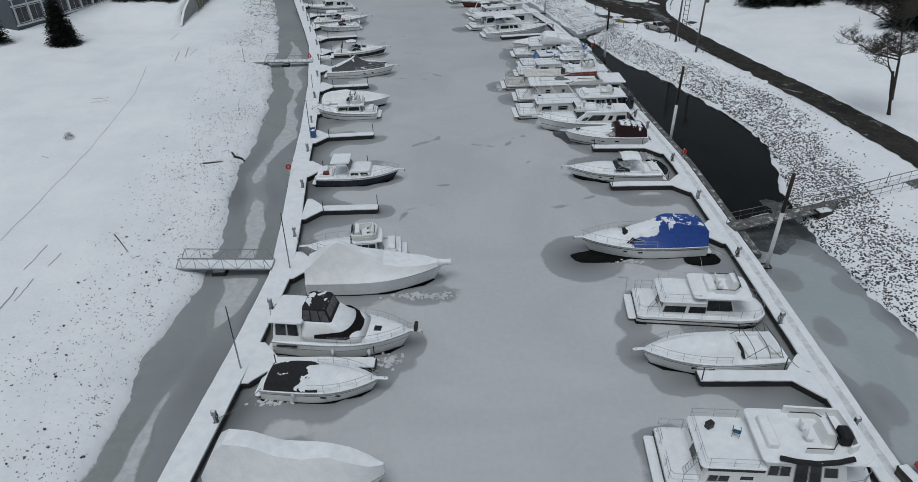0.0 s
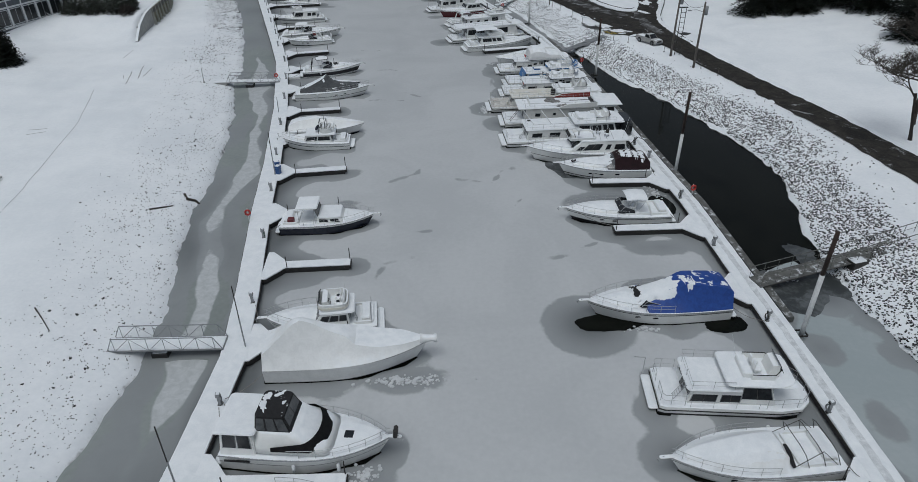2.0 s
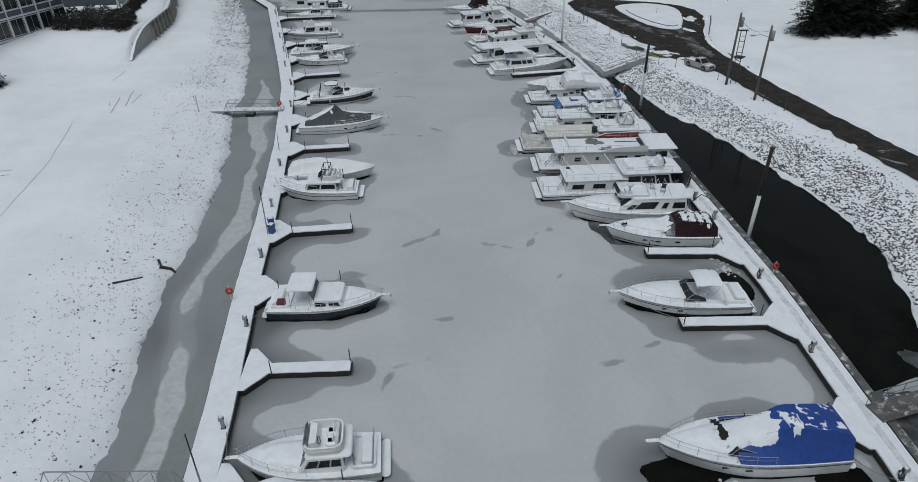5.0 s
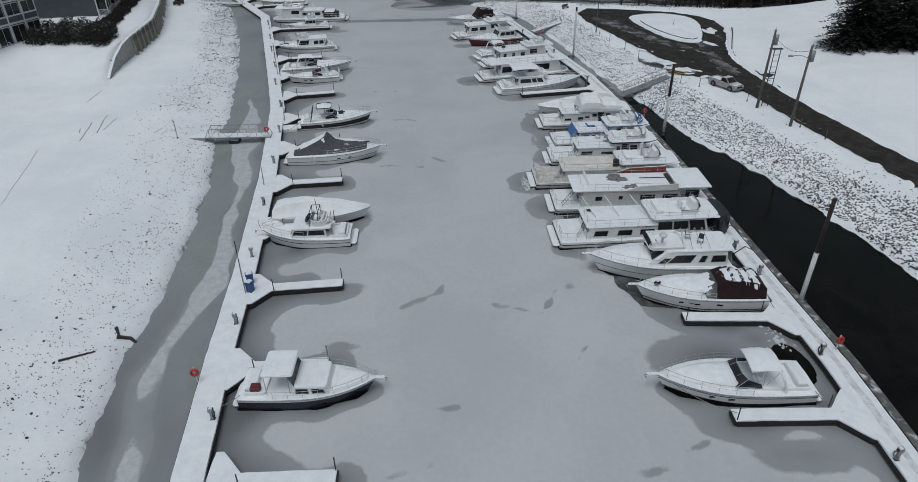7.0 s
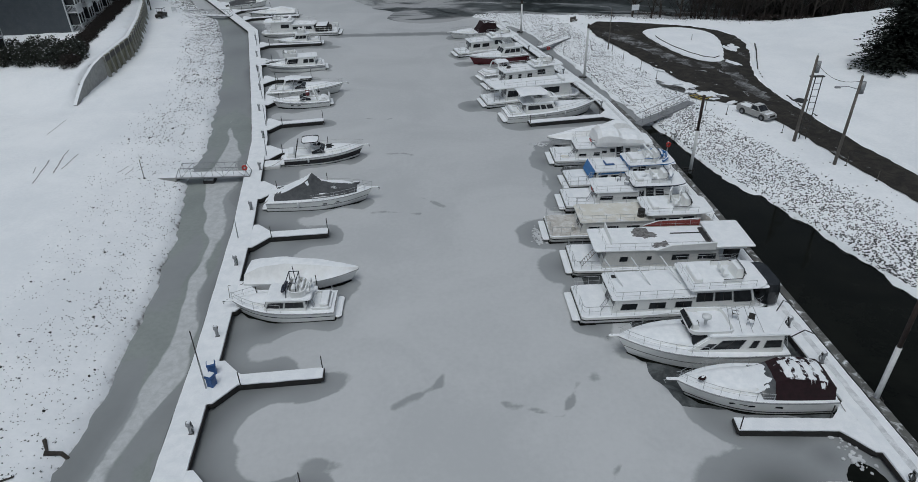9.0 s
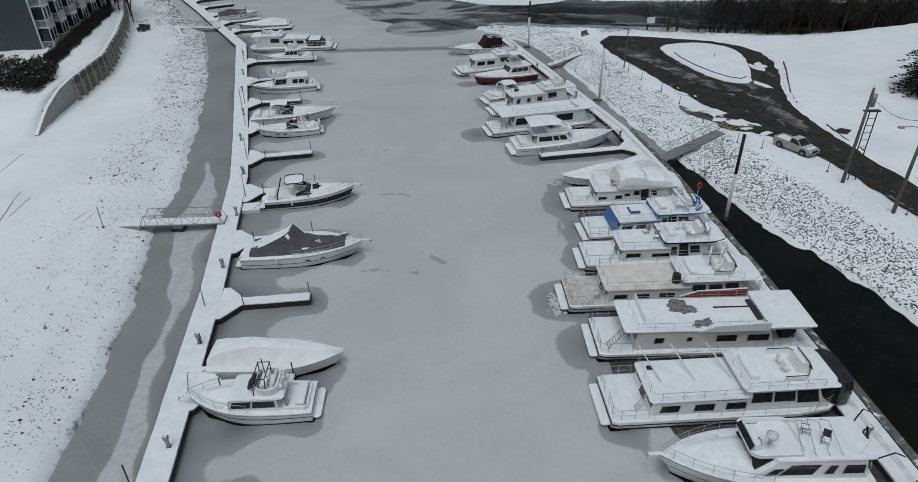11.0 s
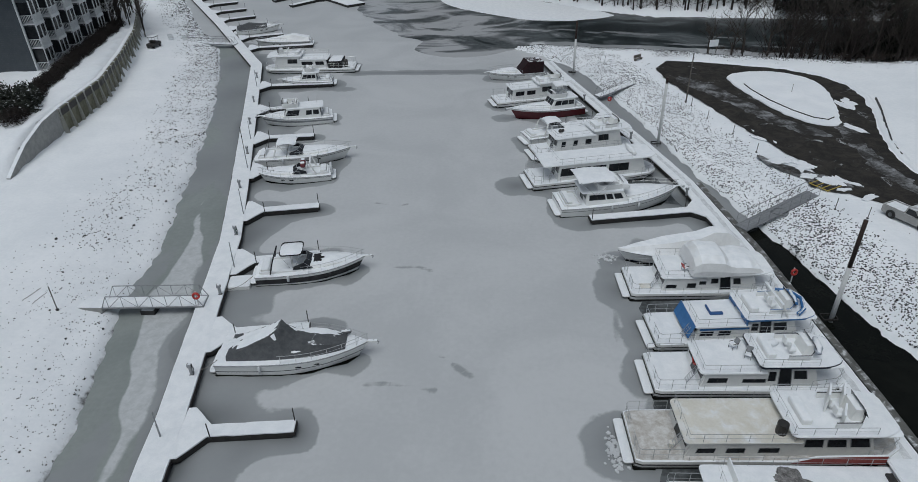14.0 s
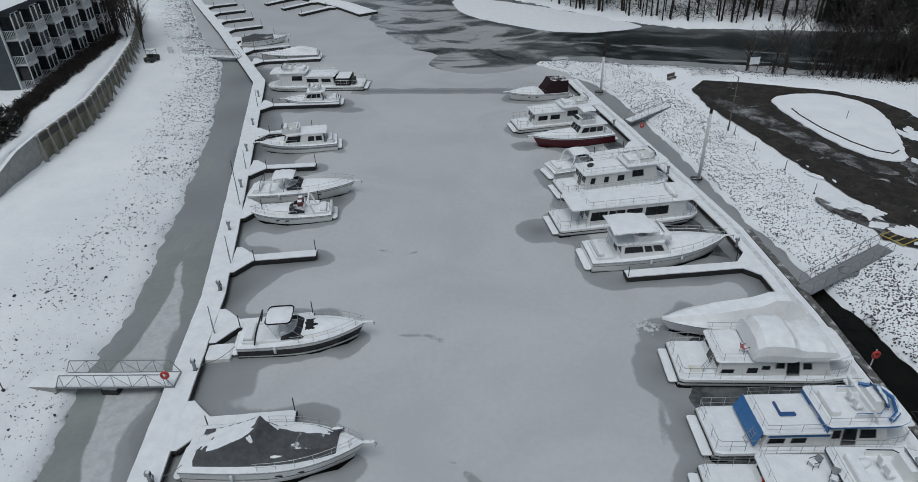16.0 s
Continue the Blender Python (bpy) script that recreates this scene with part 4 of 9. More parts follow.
def helm_seat(e, x, y, z, name="helm_seat"):
    bm = box(x - 0.22, x + 0.22, y - 0.2, y + 0.2, z + 0.2, z + 0.42, 0.06)
    box(x - 0.08, x + 0.08, y - 0.08, y + 0.08, z, z + 0.22, 0, bm)
    box(x - 0.27, x - 0.17, y - 0.2, y + 0.2, z + 0.36, z + 0.82, 0.04, bm)
    part(name, bm, M_GEL, e)


def arch(e, x, w, z, h, lean=-0.4, m=None, name="radar_arch", r=0.09):
    pts = [(x, -w / 2, z), (x + lean * 0.7, -w / 2 * 0.97, z + h * 0.75), (x + lean, -w / 2 * 0.8, z + h), (x + lean, w / 2 * 0.8, z + h), (x + lean * 0.7, w / 2 * 0.97, z + h * 0.75), (x, w / 2, z)]
    part(name, tube(pts, r, 7), m or M_GEL, e)


def bimini(e, x0, x1, w, z0, h, m, name="bimini_top", bows=3):
    """A cloth top sagging a little between its bows, on thin legs."""
    rows = []
    for i in range(9):
        u = i / 8
        x = x0 + (x1 - x0) * u
        sag = 0.05 * abs(math.sin(u * math.pi * bows)) + 0.12 * (2 * u - 1) ** 2
        rows.append([(x, y * w / 2, z0 + h - sag - 0.16 * abs(y) ** 2.5) for y in (-1, -0.8, -0.4, 0, 0.4, 0.8, 1)])
    top = loft(rows, None, False)
    bmesh.ops.solidify(top, geom=top.faces[:], thickness=0.03)
    part(name, top, m, e, "", True)
    if m is not M_BLACKCANVAS:
        part("top_snow", loft([[Vector(p) + Vector((0, 0, 0.035 + 0.03 * noise.noise((p[0] * 2, p[1] * 2, 4)) if abs(p[1]) < w * 0.45 else -0.01)) for p in r] for r in rows], None, False), M_SNOWCAP, e, "", True)
    for u in (0.05, 0.5, 0.95):
        for sg in (-1, 1):
            bm = tube([((x0 + x1) / 2 + (u - 0.5) * 0.4, sg * w / 2 * 0.96, z0), (x0 + (x1 - x0) * u, sg * w / 2 * 0.97, z0 + h - 0.17)], 0.018, 4)
            part("top_leg", bm, M_METAL, e)


def house(e, x0, x1, w0, w1, z0, z1, rf=0.5, rb=0.1, wins=(), front=2, back=True, roof=0.12, name="deckhouse", m=None, hang=(0.15, 0.15, 0.08), snow=True, wv=(0.45, 0.85), glass=None):
    """A cabin with sloping ends, side windows (fractions along the side), front panes, door and overhanging roof."""
    m, glass = m or M_GEL, glass or M_GLASS
    lo = [(x0, -w0 / 2, z0), (x1, -w0 / 2, z0), (x1, w0 / 2, z0), (x0, w0 / 2, z0)]
    hi = [(x0 + rb, -w1 / 2, z1), (x1 - rf, -w1 / 2, z1), (x1 - rf, w1 / 2, z1), (x0 + rb, w1 / 2, z1)]
    bm = loft([lo, hi], None, True, True)
    bmesh.ops.bevel(bm, geom=[d for d in bm.edges if abs(d.verts[0].co.z - d.verts[1].co.z) > 0.2], offset=0.06, segments=2, affect="EDGES")
    body = part(name, bm, m, e)

    def pt(a, b, c, d, u, v):
        return Vector(a).lerp(Vector(b), u).lerp(Vector(d).lerp(Vector(c), u), v)

    def pane(ca, u0, u1, v0, v1, nm, mm):
        q = [pt(*ca, u0, v0), pt(*ca, u1, v0), pt(*ca, u1, v1), pt(*ca, u0, v1)]
        ob = panel(body, nm, q, mm)
        wide, high = (q[1] - q[0]).length, (q[3] - q[0]).length
        if mm is M_GLASS and wide > 0.35 and high > 0.25:
            out = (q[1] - q[0]).cross(q[3] - q[0]).normalized() * 0.03
            n = max(1, round(wide / max(0.75, high * 1.1)))
            for k in range(n + 1):
                a, b = q[0].lerp(q[1], k / n) + out, q[3].lerp(q[2], k / n) + out
                part("window_bar", tube([a, b], 0.022, 4), M_GALV if k in (0, n) else M_DARKMETAL, ob)

    sides = ((lo[0], lo[1], hi[1], hi[0]), (lo[2], lo[3], hi[3], hi[2]))
    for j, ca in enumerate(sides):
        for wdw in wins:
            u0, u1 = wdw[:2]
            v0, v1 = wdw[2:4] if len(wdw) > 3 else wv
            if j:
                u0, u1 = 1 - u1, 1 - u0
            pane(ca, u0, u1, v0, v1, "door" if v0 < 0.12 else "window", glass)
    if front:
        ca = (lo[1], lo[2], hi[2], hi[1])
        for k in range(front):
            pane(ca, 0.06 + 0.88 * k / front + 0.012, 0.06 + 0.88 * (k + 1) / front - 0.012, max(0.3, wv[0]), 0.92, "window", glass)
    if back:
        ca = (lo[3], lo[0], hi[0], hi[3])
        pane(ca, 0.38, 0.62, 0.06, 0.9, "door", glass)
        pane(ca, 0.08, 0.32, 0.45, 0.88, "window", glass)
        pane(ca, 0.68, 0.92, 0.45, 0.88, "window", glass)
    o = rrect(x0 + rb - hang[0], x1 - rf + hang[1], -w1 / 2 - hang[2], w1 / 2 + hang[2], 0.25)
    part("roof", slab(o, z1 - 0.01, z1 + roof, 0.04), m, e)
    if snow:
        part("roof_snow", cap(o, z1 + roof - 0.005, 0.09, x0 + z1), M_SNOWCAP, e)
    return o, z1 + roof


def flybridge(e, x0, x1, w, z, h=0.65, seats=True, screen=True, m=None, trim=None):
    """A low wall round an upper helm with seats, console and wind deflector."""
    m = m or M_GEL
    o = rrect(x0, x1, -w / 2, w / 2, 0.45, 5)
    part("flybridge_coaming", wall(o, z, h, 0.09, True, None, 0.06), m, e)
    if trim:
        part("coaming_trim", wall([(x * 1.0, y) for x, y in shrink(o, -0.075)], z + h * 0.35, h * 0.3, 0.03, True), trim, e)
    if seats:
        part("bench_seat", box(x0 + 0.25, x0 + 0.8, -w / 2 + 0.3, w / 2 - 0.3, z, z + 0.42, 0.06), M_GEL, e)
        part("bench_back", box(x0 + 0.14, x0 + 0.28, -w / 2 + 0.3, w / 2 - 0.3, z + 0.3, z + 0.8, 0.05), M_GEL, e)
        helm_seat(e, x1 - 1.25, 0.3, z)
        helm_seat(e, x1 - 1.25, -0.4, z)
    part("helm_console", loft([[(x1 - 0.75, -0.7, z), (x1 - 0.2, -0.8, z), (x1 - 0.2, 0.8, z), (x1 - 0.75, 0.7, z)], [(x1 - 0.6, -0.65, z + h + 0.1), (x1 - 0.25, -0.75, z + h + 0.15), (x1 - 0.25, 0.75, z + h + 0.15), (x1 - 0.6, 0.65, z + h + 0.1)]], None, True, True), m, e)
    part("steering_wheel", tube([(x1 - 0.72 + 0.05 * math.sin(a), 0.3 + 0.2 * math.cos(a), z + h * 0.8 + 0.2 * math.sin(a)) for a in np.linspace(0, math.tau, 11)], 0.02, 4), M_DARKMETAL, e)
    if screen:
        panel(e, "wind_deflector", [(x1 + 0.06, -w * 0.38, z + h), (x1 + 0.06, w * 0.38, z + h), (x1 - 0.12, w * 0.34, z + h + 0.28), (x1 - 0.12, -w * 0.34, z + h + 0.28)], M_GLASS, 0.015)
    part("floor_snow", cap(shrink(o, 0.14), z + 0.002, 0.06, x0), M_SNOWCAP, e)


def ladder(e, a, b, w=0.45, n=6, m=None):
    a, b = Vector(a), Vector(b)
    bm = bmesh.new()
    for sg in (-1, 1):
        tube([a + Vector((0, sg * w / 2, 0)), b + Vector((0, sg * w / 2, 0))], 0.02, 4, bm)
    top = part("ladder", bm, m or M_METAL, e)
    for k in range(n):
        p = a.lerp(b, (k + 0.5) / n)
        part("rung", tube([p + Vector((0, -w / 2, 0)), p + Vector((0, w / 2, 0))], 0.018, 4), m or M_METAL, top)


def film_at(F, prof, s, v, k=1.0, over=0.05, lift=0.0):
    """A point on a taut cover: prof rows are (station, height over the sheer, half width of the flat top)."""
    ss = [p[0] for p in prof]
    h, r = float(np.interp(s, ss, [p[1] for p in prof])), float(np.interp(s, ss, [p[2] for p in prof]))
    w = F.half(min(s, 1.0)) * k + over
    q = min(r, w * 0.93) / w
    z, a = F.sheer(min(s, 1.0)) + lift, abs(v)
    if a <= q:
        return Vector((s * F.L, v * w, z + h + 0.05 * (1 - a / q)))
    t = (1 - a) / (1 - q)
    return Vector((s * F.L, v * w, z + h * (t - 0.1 * math.sin(math.pi * t))))


def film(e, F, prof, m, name, label="", s0=0.0, s1=1.0, k=1.0, over=0.05, lift=0.0, skirt=None, lumps=0.04, n=30, sharp=22):
    """Film or canvas drawn taut over frames, with creases where it bends."""
    ss = [p[0] for p in prof]
    rows = []
    for i in range(n + 1):
        s = s0 + (s1 - s0) * i / n
        w = F.half(min(s, 1.0)) * k + over
        q = min(float(np.interp(s, ss, [p[2] for p in prof])), w * 0.93) / w
        half = [1, 1 - 0.25 * (1 - q), 1 - 0.5 * (1 - q), 1 - 0.75 * (1 - q), q, q * 0.5]
        row = []
        for v in [-a for a in half] + [0] + half[::-1]:
            p = film_at(F, prof, s, v, k, over, lift)
            d = lumps * noise.noise((s * 6 + F.L, v * 2.5, 1.3)) * (0.3 if abs(v) == 1 else 1.0)
            row.append(p + Vector((0, 0.6 * d, d)))
        for sg, at in ((-1, 0), (1, len(row) + 1)):
            if skirt is None:
                p = Vector((s * F.L, sg * (w - 0.02), F.sheer(min(s, 1.0)) - 0.02))
            else:
                p = Vector(F.side(min(s, 1.0), skirt, over * 0.6, sg)) + Vector((max(0, s - 1) * F.L, 0, 0))
            row.insert(at, p)
        rows.append(row)
    ob = part(name, loft(rows, None, True), m, e, label, True)
    ob.data.set_sharp_from_angle(angle=radians(sharp))
    return ob


def lie(e, F, prof, m, name, s0, s1, v0, v1, up=0.03, rag=(0.03, 0.03), k=1.0, over=0.05, lift=0.0, seed=0.0, label="", lumps=0.06):
    """A ragged patch of snow, or of bare canvas, lying on a cover."""
    rows, n, c = [], 22, 13
    for i in range(n + 1):
        row = []
        for j in range(c + 1):
            a, b = i / n, j / c
            va, vb = v0 + rag[1] * 2 * noise.noise((a * 5, seed, 1)), v1 + rag[1] * 2 * noise.noise((a * 5, seed, 8))
            v = va + (vb - va) * b
            sa, sb = s0 + rag[0] * (2 * noise.noise((v * 4, seed, 3)) + noise.noise((v * 11, seed, 3))), s1 + rag[0] * (2 * noise.noise((v * 4, seed, 6)) + noise.noise((v * 11, seed, 6)))
            edge = min(i, n - i, j, c - j)
            v, sq = max(-1, min(1, v)), sa + (sb - sa) * a
            d = lumps * noise.noise((sq * 6 + F.L, v * 2.5, 1.3))
            row.append(film_at(F, prof, sq, v, k, over, lift) + Vector((0, 0.6 * d, d + up * (-0.6 if edge == 0 else (0.7 if edge == 1 else 1.0)) + (0.02 * noise.noise((a * 9, b * 7, seed)) if edge else 0))))
        rows.append(row)
    return part(name, loft(rows, None, False), m, e, label, True)


def hoops(e, xs, w, z, h, m=None, lean=0.0, name="canopy_frame"):
    """Bare bent pipes of a folded canopy."""
    for x in xs:
        part(name, tube([(x, -w / 2, z), (x + lean * 0.7, -w / 2 * 0.93, z + h * 0.75), (x + lean, -w * 0.3, z + h), (x + lean, w * 0.3, z + h), (x + lean * 0.7, w / 2 * 0.93, z + h * 0.75), (x, w / 2, z)], 0.022, 5), m or M_GALV, e, "bare canopy hoop")


def antenna(e, x, y, z, h=2.2, lean=0.0):
    part("antenna", tube([(x, y, z), (x - lean, y, z + h)], 0.016, 4, None, 0.008), M_TRIM, e)


def mooring_line(a, b, sag=0.25):
    """A slack rope from a boat to the dock."""
    a, b = Vector(a), Vector(b)
    pts = [a.lerp(b, k / 10) - Vector((0, 0, sag * math.sin(math.pi * k / 10))) for k in range(11)]
    tagged(part("mooring_line", tube(pts, 0.022, 5), M_ROPE), "slack pale mooring rope between boat and dock", "rope", "mooring lines")


def fender(e, x, y, z):
    part("fender", loft([[(x + r * math.cos(a), y + r * math.sin(a), z + h) for a in np.linspace(0, math.tau, 7)[:-1]] for r, h in ((0.03, 0), (0.1, 0.06), (0.11, 0.3), (0.1, 0.5), (0.03, 0.58))], None, True, True), M_TRIM, e, "white vinyl fender", True)


def boat(name, stern, bow, label, category="boat"):
    m, ln = place(stern, bow)
    return thing(name, m, label, category, "boats in the marina"), ln


# ---- boat types ----
def express(stern, bow, B, label, fs=0.95, fb=1.35, paint=None, lower=None, stripes=(), tarp=None, tarp_prof=None, tarp_range=(0, 0.55), tarp_k=0.9, hatch=True, hardtop=False, archy=True, pulp=True, open_pit=True, rake_ws=0.8, top=None, name="cabin_cruiser"):
    e, ln = boat(name, stern, bow, label)
    L = ln - (0.45 if pulp else 0.0)
    F = Form(L, B + 0.12, fs * 0.8, fb * 0.84, 2.4)
    stripes = stripes or ((0.8, 0.83, M_DARKMETAL),)
    make_hull(e, F, paint or M_GEL, lower, stripes)
    swim(e, F)
    trunk(e, F, 0.5, 0.9, 0.42, 0.66)
    snow_deck(e, F, 0.56, 0.93, 0.58, 0.4 * 0 + 0.07)
    bow_rail(e, F, 0.42, 0.55)
    if pulp:
        pulpit(e, F)
    if hatch:
        zh = F.sheer(0.74) + 0.2
        part("deck_hatch", box(0.74 * L, 0.74 * L + 0.42, -0.22, 0.22, zh, zh + 0.07, 0.02), M_GLASS, e)
    if tarp:
        film(e, F, tarp_prof, tarp, "canvas_cover", "", *tarp_range, tarp_k, 0.03, 0.02, None, 0.06, 26, 24)
    else:
        windshield(e, 0.45 * L, B * 0.74, F.sheer(0.5) + 0.16, 0.52, rake_ws + 0.25, 0.9)
        cockpit(e, F, 0.03, 0.44)
        helm_seat(e, 0.36 * L, 0.5, F.sheer(0.3) + 0.1)
        helm_seat(e, 0.36 * L, -0.5, F.sheer(0.3) + 0.1)
        if archy:
            arch(e, 0.2 * L, B * 0.84, F.sheer(0.2) + 0.1, 1.25, 0.5)
        if top is not None:
            bimini(e, 0.24 * L, 0.44 * L, B * 0.66, F.sheer(0.3) + 0.3, 1.35, top)
    for sg in (-1, 1):
        for s in (0.56, 0.68):
            q = F.side(s, 0.66, 0.015, sg)
            part("porthole", box(q[0] - 0.2, q[0] + 0.2, q[1] - 0.02, q[1] + 0.02, q[2] - 0.06, q[2] + 0.06, 0.015), M_GLASS, e)
    fender(e, 0.3 * L, -F.half(0.3) - 0.1, 0.35)
    return e, F


def sedan(stern, bow, B, label, fs=1.0, fb=1.6, paint=None, lower=None, stripes=(), hx=(0.28, 0.66), hz=1.15, fly=(0.3, 0.55), wins=((0.06, 0.3), (0.33, 0.6), (0.63, 0.9)), fly_top=None, fly_h=0.6, pulp=True, name="flybridge_cruiser", aft=False, rf=0.7, extra_top=None, swim_ln=0.5, glass_v=(0.42, 0.86), seats=True, trim=None):
    e, ln = boat(name, stern, bow, label)
    L = ln - (0.45 if pulp else 0.0)
    F = Form(L, B + 0.1, fs * 0.84, fb * 0.86, 2.5)
    stripes = stripes or ((0.7, 0.73, M_DARKMETAL),)
    make_hull(e, F, paint or M_GEL, lower, stripes)
    swim(e, F, swim_ln)
    trunk(e, F, hx[1] - 0.08, 0.9, 0.4, 0.6)
    snow_deck(e, F, hx[1] + 0.02, 0.94, 0.8)
    bow_rail(e, F, 0.5, 0.62)
    if pulp:
        pulpit(e, F)
    z0 = F.sheer(hx[0]) + 0.02
    o, z = house(e, hx[0] * L, hx[1] * L, B * 0.8, B * 0.72, z0, z0 + hz, rf, 0.08, wins, 3, True, 0.08, hang=(0.5 if not aft else 0.15, 0.12, 0.06), wv=glass_v)
    if fly:
        flybridge(e, fly[0] * L, fly[1] * L, B * 0.64, z, fly_h, seats, trim=trim)
        if fly_top is not None:
            bimini(e, fly[0] * L + 0.1, fly[1] * L - 0.4, B * 0.6, z + 0.3, 1.5, fly_top)
    cockpit(e, F, 0.03, max(0.1, hx[0] - 0.03), k=0.8)
    ladder(e, (hx[0] * L - 0.5, B * 0.22, z0), (hx[0] * L - 0.2, B * 0.22, z0 + hz + 0.1))
    antenna(e, hx[0] * L + 0.5, B * 0.3, z, 2.4, 0.5)
    rail(e, [(0.05 * L, sg * F.half(0.05) * 0.92, F.sheer(0.05)) for sg in (-1, 1)], 0.55, 0.9, 0.016, "stern_rail")
    fender(e, 0.4 * L, -F.half(0.4) - 0.1, 0.4)
    fender(e, 0.62 * L, -F.half(0.62) - 0.08, 0.45)
    return e, F, z


def wrapped(stern, bow, B, label, prof, fs=1.0, fb=1.5, skirt=0.36, name="shrink_wrapped_boat", lower=None, lumps=0.07):
    e, ln = boat(name, stern, bow, label)
    F = Form(ln, B, fs * 0.85, fb * 0.85, 2.3)
    make_hull(e, F, M_GEL, lower or M_NAVY, (), None)
    film(e, F, prof, M_WRAP, "shrink_wrap", "taut white plastic film", 0.0, 1.0, 1.0, 0.05, 0.0, skirt, lumps, 34, 20)
    bm = tube([F.side(s, skirt + 0.03, 0.07, -1) for s in STN], 0.018, 4)
    tube([F.side(s, skirt + 0.03, 0.07, 1) for s in STN], 0.018, 4, bm)
    part("binding_band", bm, M_GALV, e)
    return e, F


def houseboat(stern, bow, B, label, aft=0.2, split=0.55, nose=0.86, z_low=1.95, z_up=2.75, hull_h=0.7, wins=(), up_wins=(), wall_m=None, roof_m=None, roof_snow=True, roof_rail=True, up_over=(0.3, 1.0), helm=True, trim=None, stripe=None, walk=0.38,
              name="houseboat", up_rail=True, deck_m=None, round_bow=0.55, low_over=0.35, ladder_at=True, up_th=0.05, up_coaming=True, hull_m=None, square=False):
    """A cabin boat on a broad low hull: open after deck, long cabin with a railed sun roof, raised forward cabin under a broad upper deck."""
    e, L = boat(name, stern, bow, label, "houseboat")
    wall_m, roof_m = wall_m or M_GEL, roof_m or M_GEL
    hb = B / 2
    out = [(0.15, -hb * 0.9), (0.5, -hb * 0.97), (L * 0.78, -hb), (L * 0.92, -hb * 0.86), (L * 0.985, -hb * round_bow), (L, -hb * 0.2), (L, hb * 0.2), (L * 0.985, hb * round_bow), (L * 0.92, hb * 0.86), (L * 0.78, hb), (0.5, hb * 0.97), (0.15, hb * 0.9)]
    rows = []
    for z, k, bx in ((-0.25, 0.9, 0.95), (0.1, 0.94, 0.97), (0.28, 0.975, 0.985), (hull_h * 0.6, 0.985, 0.995), (hull_h * 0.62, 1.0, 1.0), (hull_h - 0.02, 1.0, 1.0), (hull_h, 0.985, 0.995)):
        rows.append([(x * bx + 0.05, y * k, z) for x, y in out])
    part("hull", loft(rows, None, True, True), hull_m or wall_m, e)
    part("waterline_band", wall([(x * 0.972 + 0.05, y * 0.945) for x, y in out], -0.05, 0.22, 0.05, True), M_FLOAT, e)
    part("rub_rail", wall([(x * 1.001, y * 1.008) for x, y in out], hull_h * 0.62 - 0.03, 0.08, 0.05, True), M_DARKMETAL, e)
    dk = shrink(jag(out, 0.8, 0.02, 0.7), 0.08)
    part("deck_snow", cap(dk, hull_h - 0.004, 0.055, L), deck_m or M_SNOWCAP, e)
    part("swim_platform", slab(rrect(-0.38, 0.22, -hb * 0.82, hb * 0.82, 0.15), 0.2, 0.3, 0.02), M_GELOLD, e)
    part("platform_snow", cap(rrect(-0.35, 0.12, -hb * 0.78, hb * 0.78, 0.15), 0.295, 0.05, L + 2), M_SNOWCAP, e)
    w = B - 2 * walk
    xa, xs, xn = aft * L, split * L, nose * L
    o, zl = house(e, xa, xs + 0.15, w, w * 0.98, hull_h, z_low, 0.0, 0.25, wins, 0, True, 0.1, m=wall_m, hang=(low_over, 0.0, 0.1), snow=False, wv=(0.42, 0.8))
    if roof_m is not wall_m:
        part("roof_surface", slab(o, zl - 0.01, zl + 0.014, 0.004), roof_m, e, "bare cream roof surface")
    if roof_snow:
        part("roof_snow", cap(o, zl - 0.005, 0.075, L), M_SNOWCAP, e)
    ou, zu = house(e, xs, xn, w * 0.99, w * 0.95, hull_h, z_up, 0.5, 0.0, up_wins, 3, False, up_th, "forward_cabin", wall_m, (up_over[0], up_over[1] + 0.5, 0.16), False, (0.5, 0.9))
    oo = rrect(xs - up_over[0], min(L - 0.1, xn + up_over[1]), -w / 2 - 0.14, w / 2 + 0.14, 0.3, 4)
    if square:
        oo = [(xs - up_over[0], -w / 2 - 0.2), (xn + up_over[1], -w / 2 - 0.2), (xn + up_over[1], w / 2 + 0.2), (xs - up_over[0], w / 2 + 0.2)]
    oo = [(x, y * (1 - (0.0 if square else 0.3) * max(0, (x - xn + 0.3) / (up_over[1] + 0.3)) ** 2)) for x, y in jag(oo, 0.3, 0.0)]
    part("upper_deck", slab(oo, zu - 0.03, zu + 0.09, 0.04), M_GEL, e)
    part("upper_snow", cap(oo, zu + 0.085, 0.045, L + 5), M_SNOWCAP, e)
    zu += 0.09
    if trim:
        part("upper_trim", wall(shrink(oo, -0.012), zu - 0.14, 0.12, 0.05, True), trim, e)
    if stripe:
        for sg in (-1, 1):
            part("wall_stripe", box(xa + 0.3, xs, sg * w / 2 - 0.012, sg * w / 2 + 0.012, z_low - 0.22, z_low - 0.06), stripe, e)
    zz = hull_h
    rail(e, [(xa - 0.1, -hb * 0.9, zz), (0.45, -hb * 0.9, zz), (0.3, -hb * 0.8, zz), (0.3, -0.35, zz)], 0.8, 0.8)
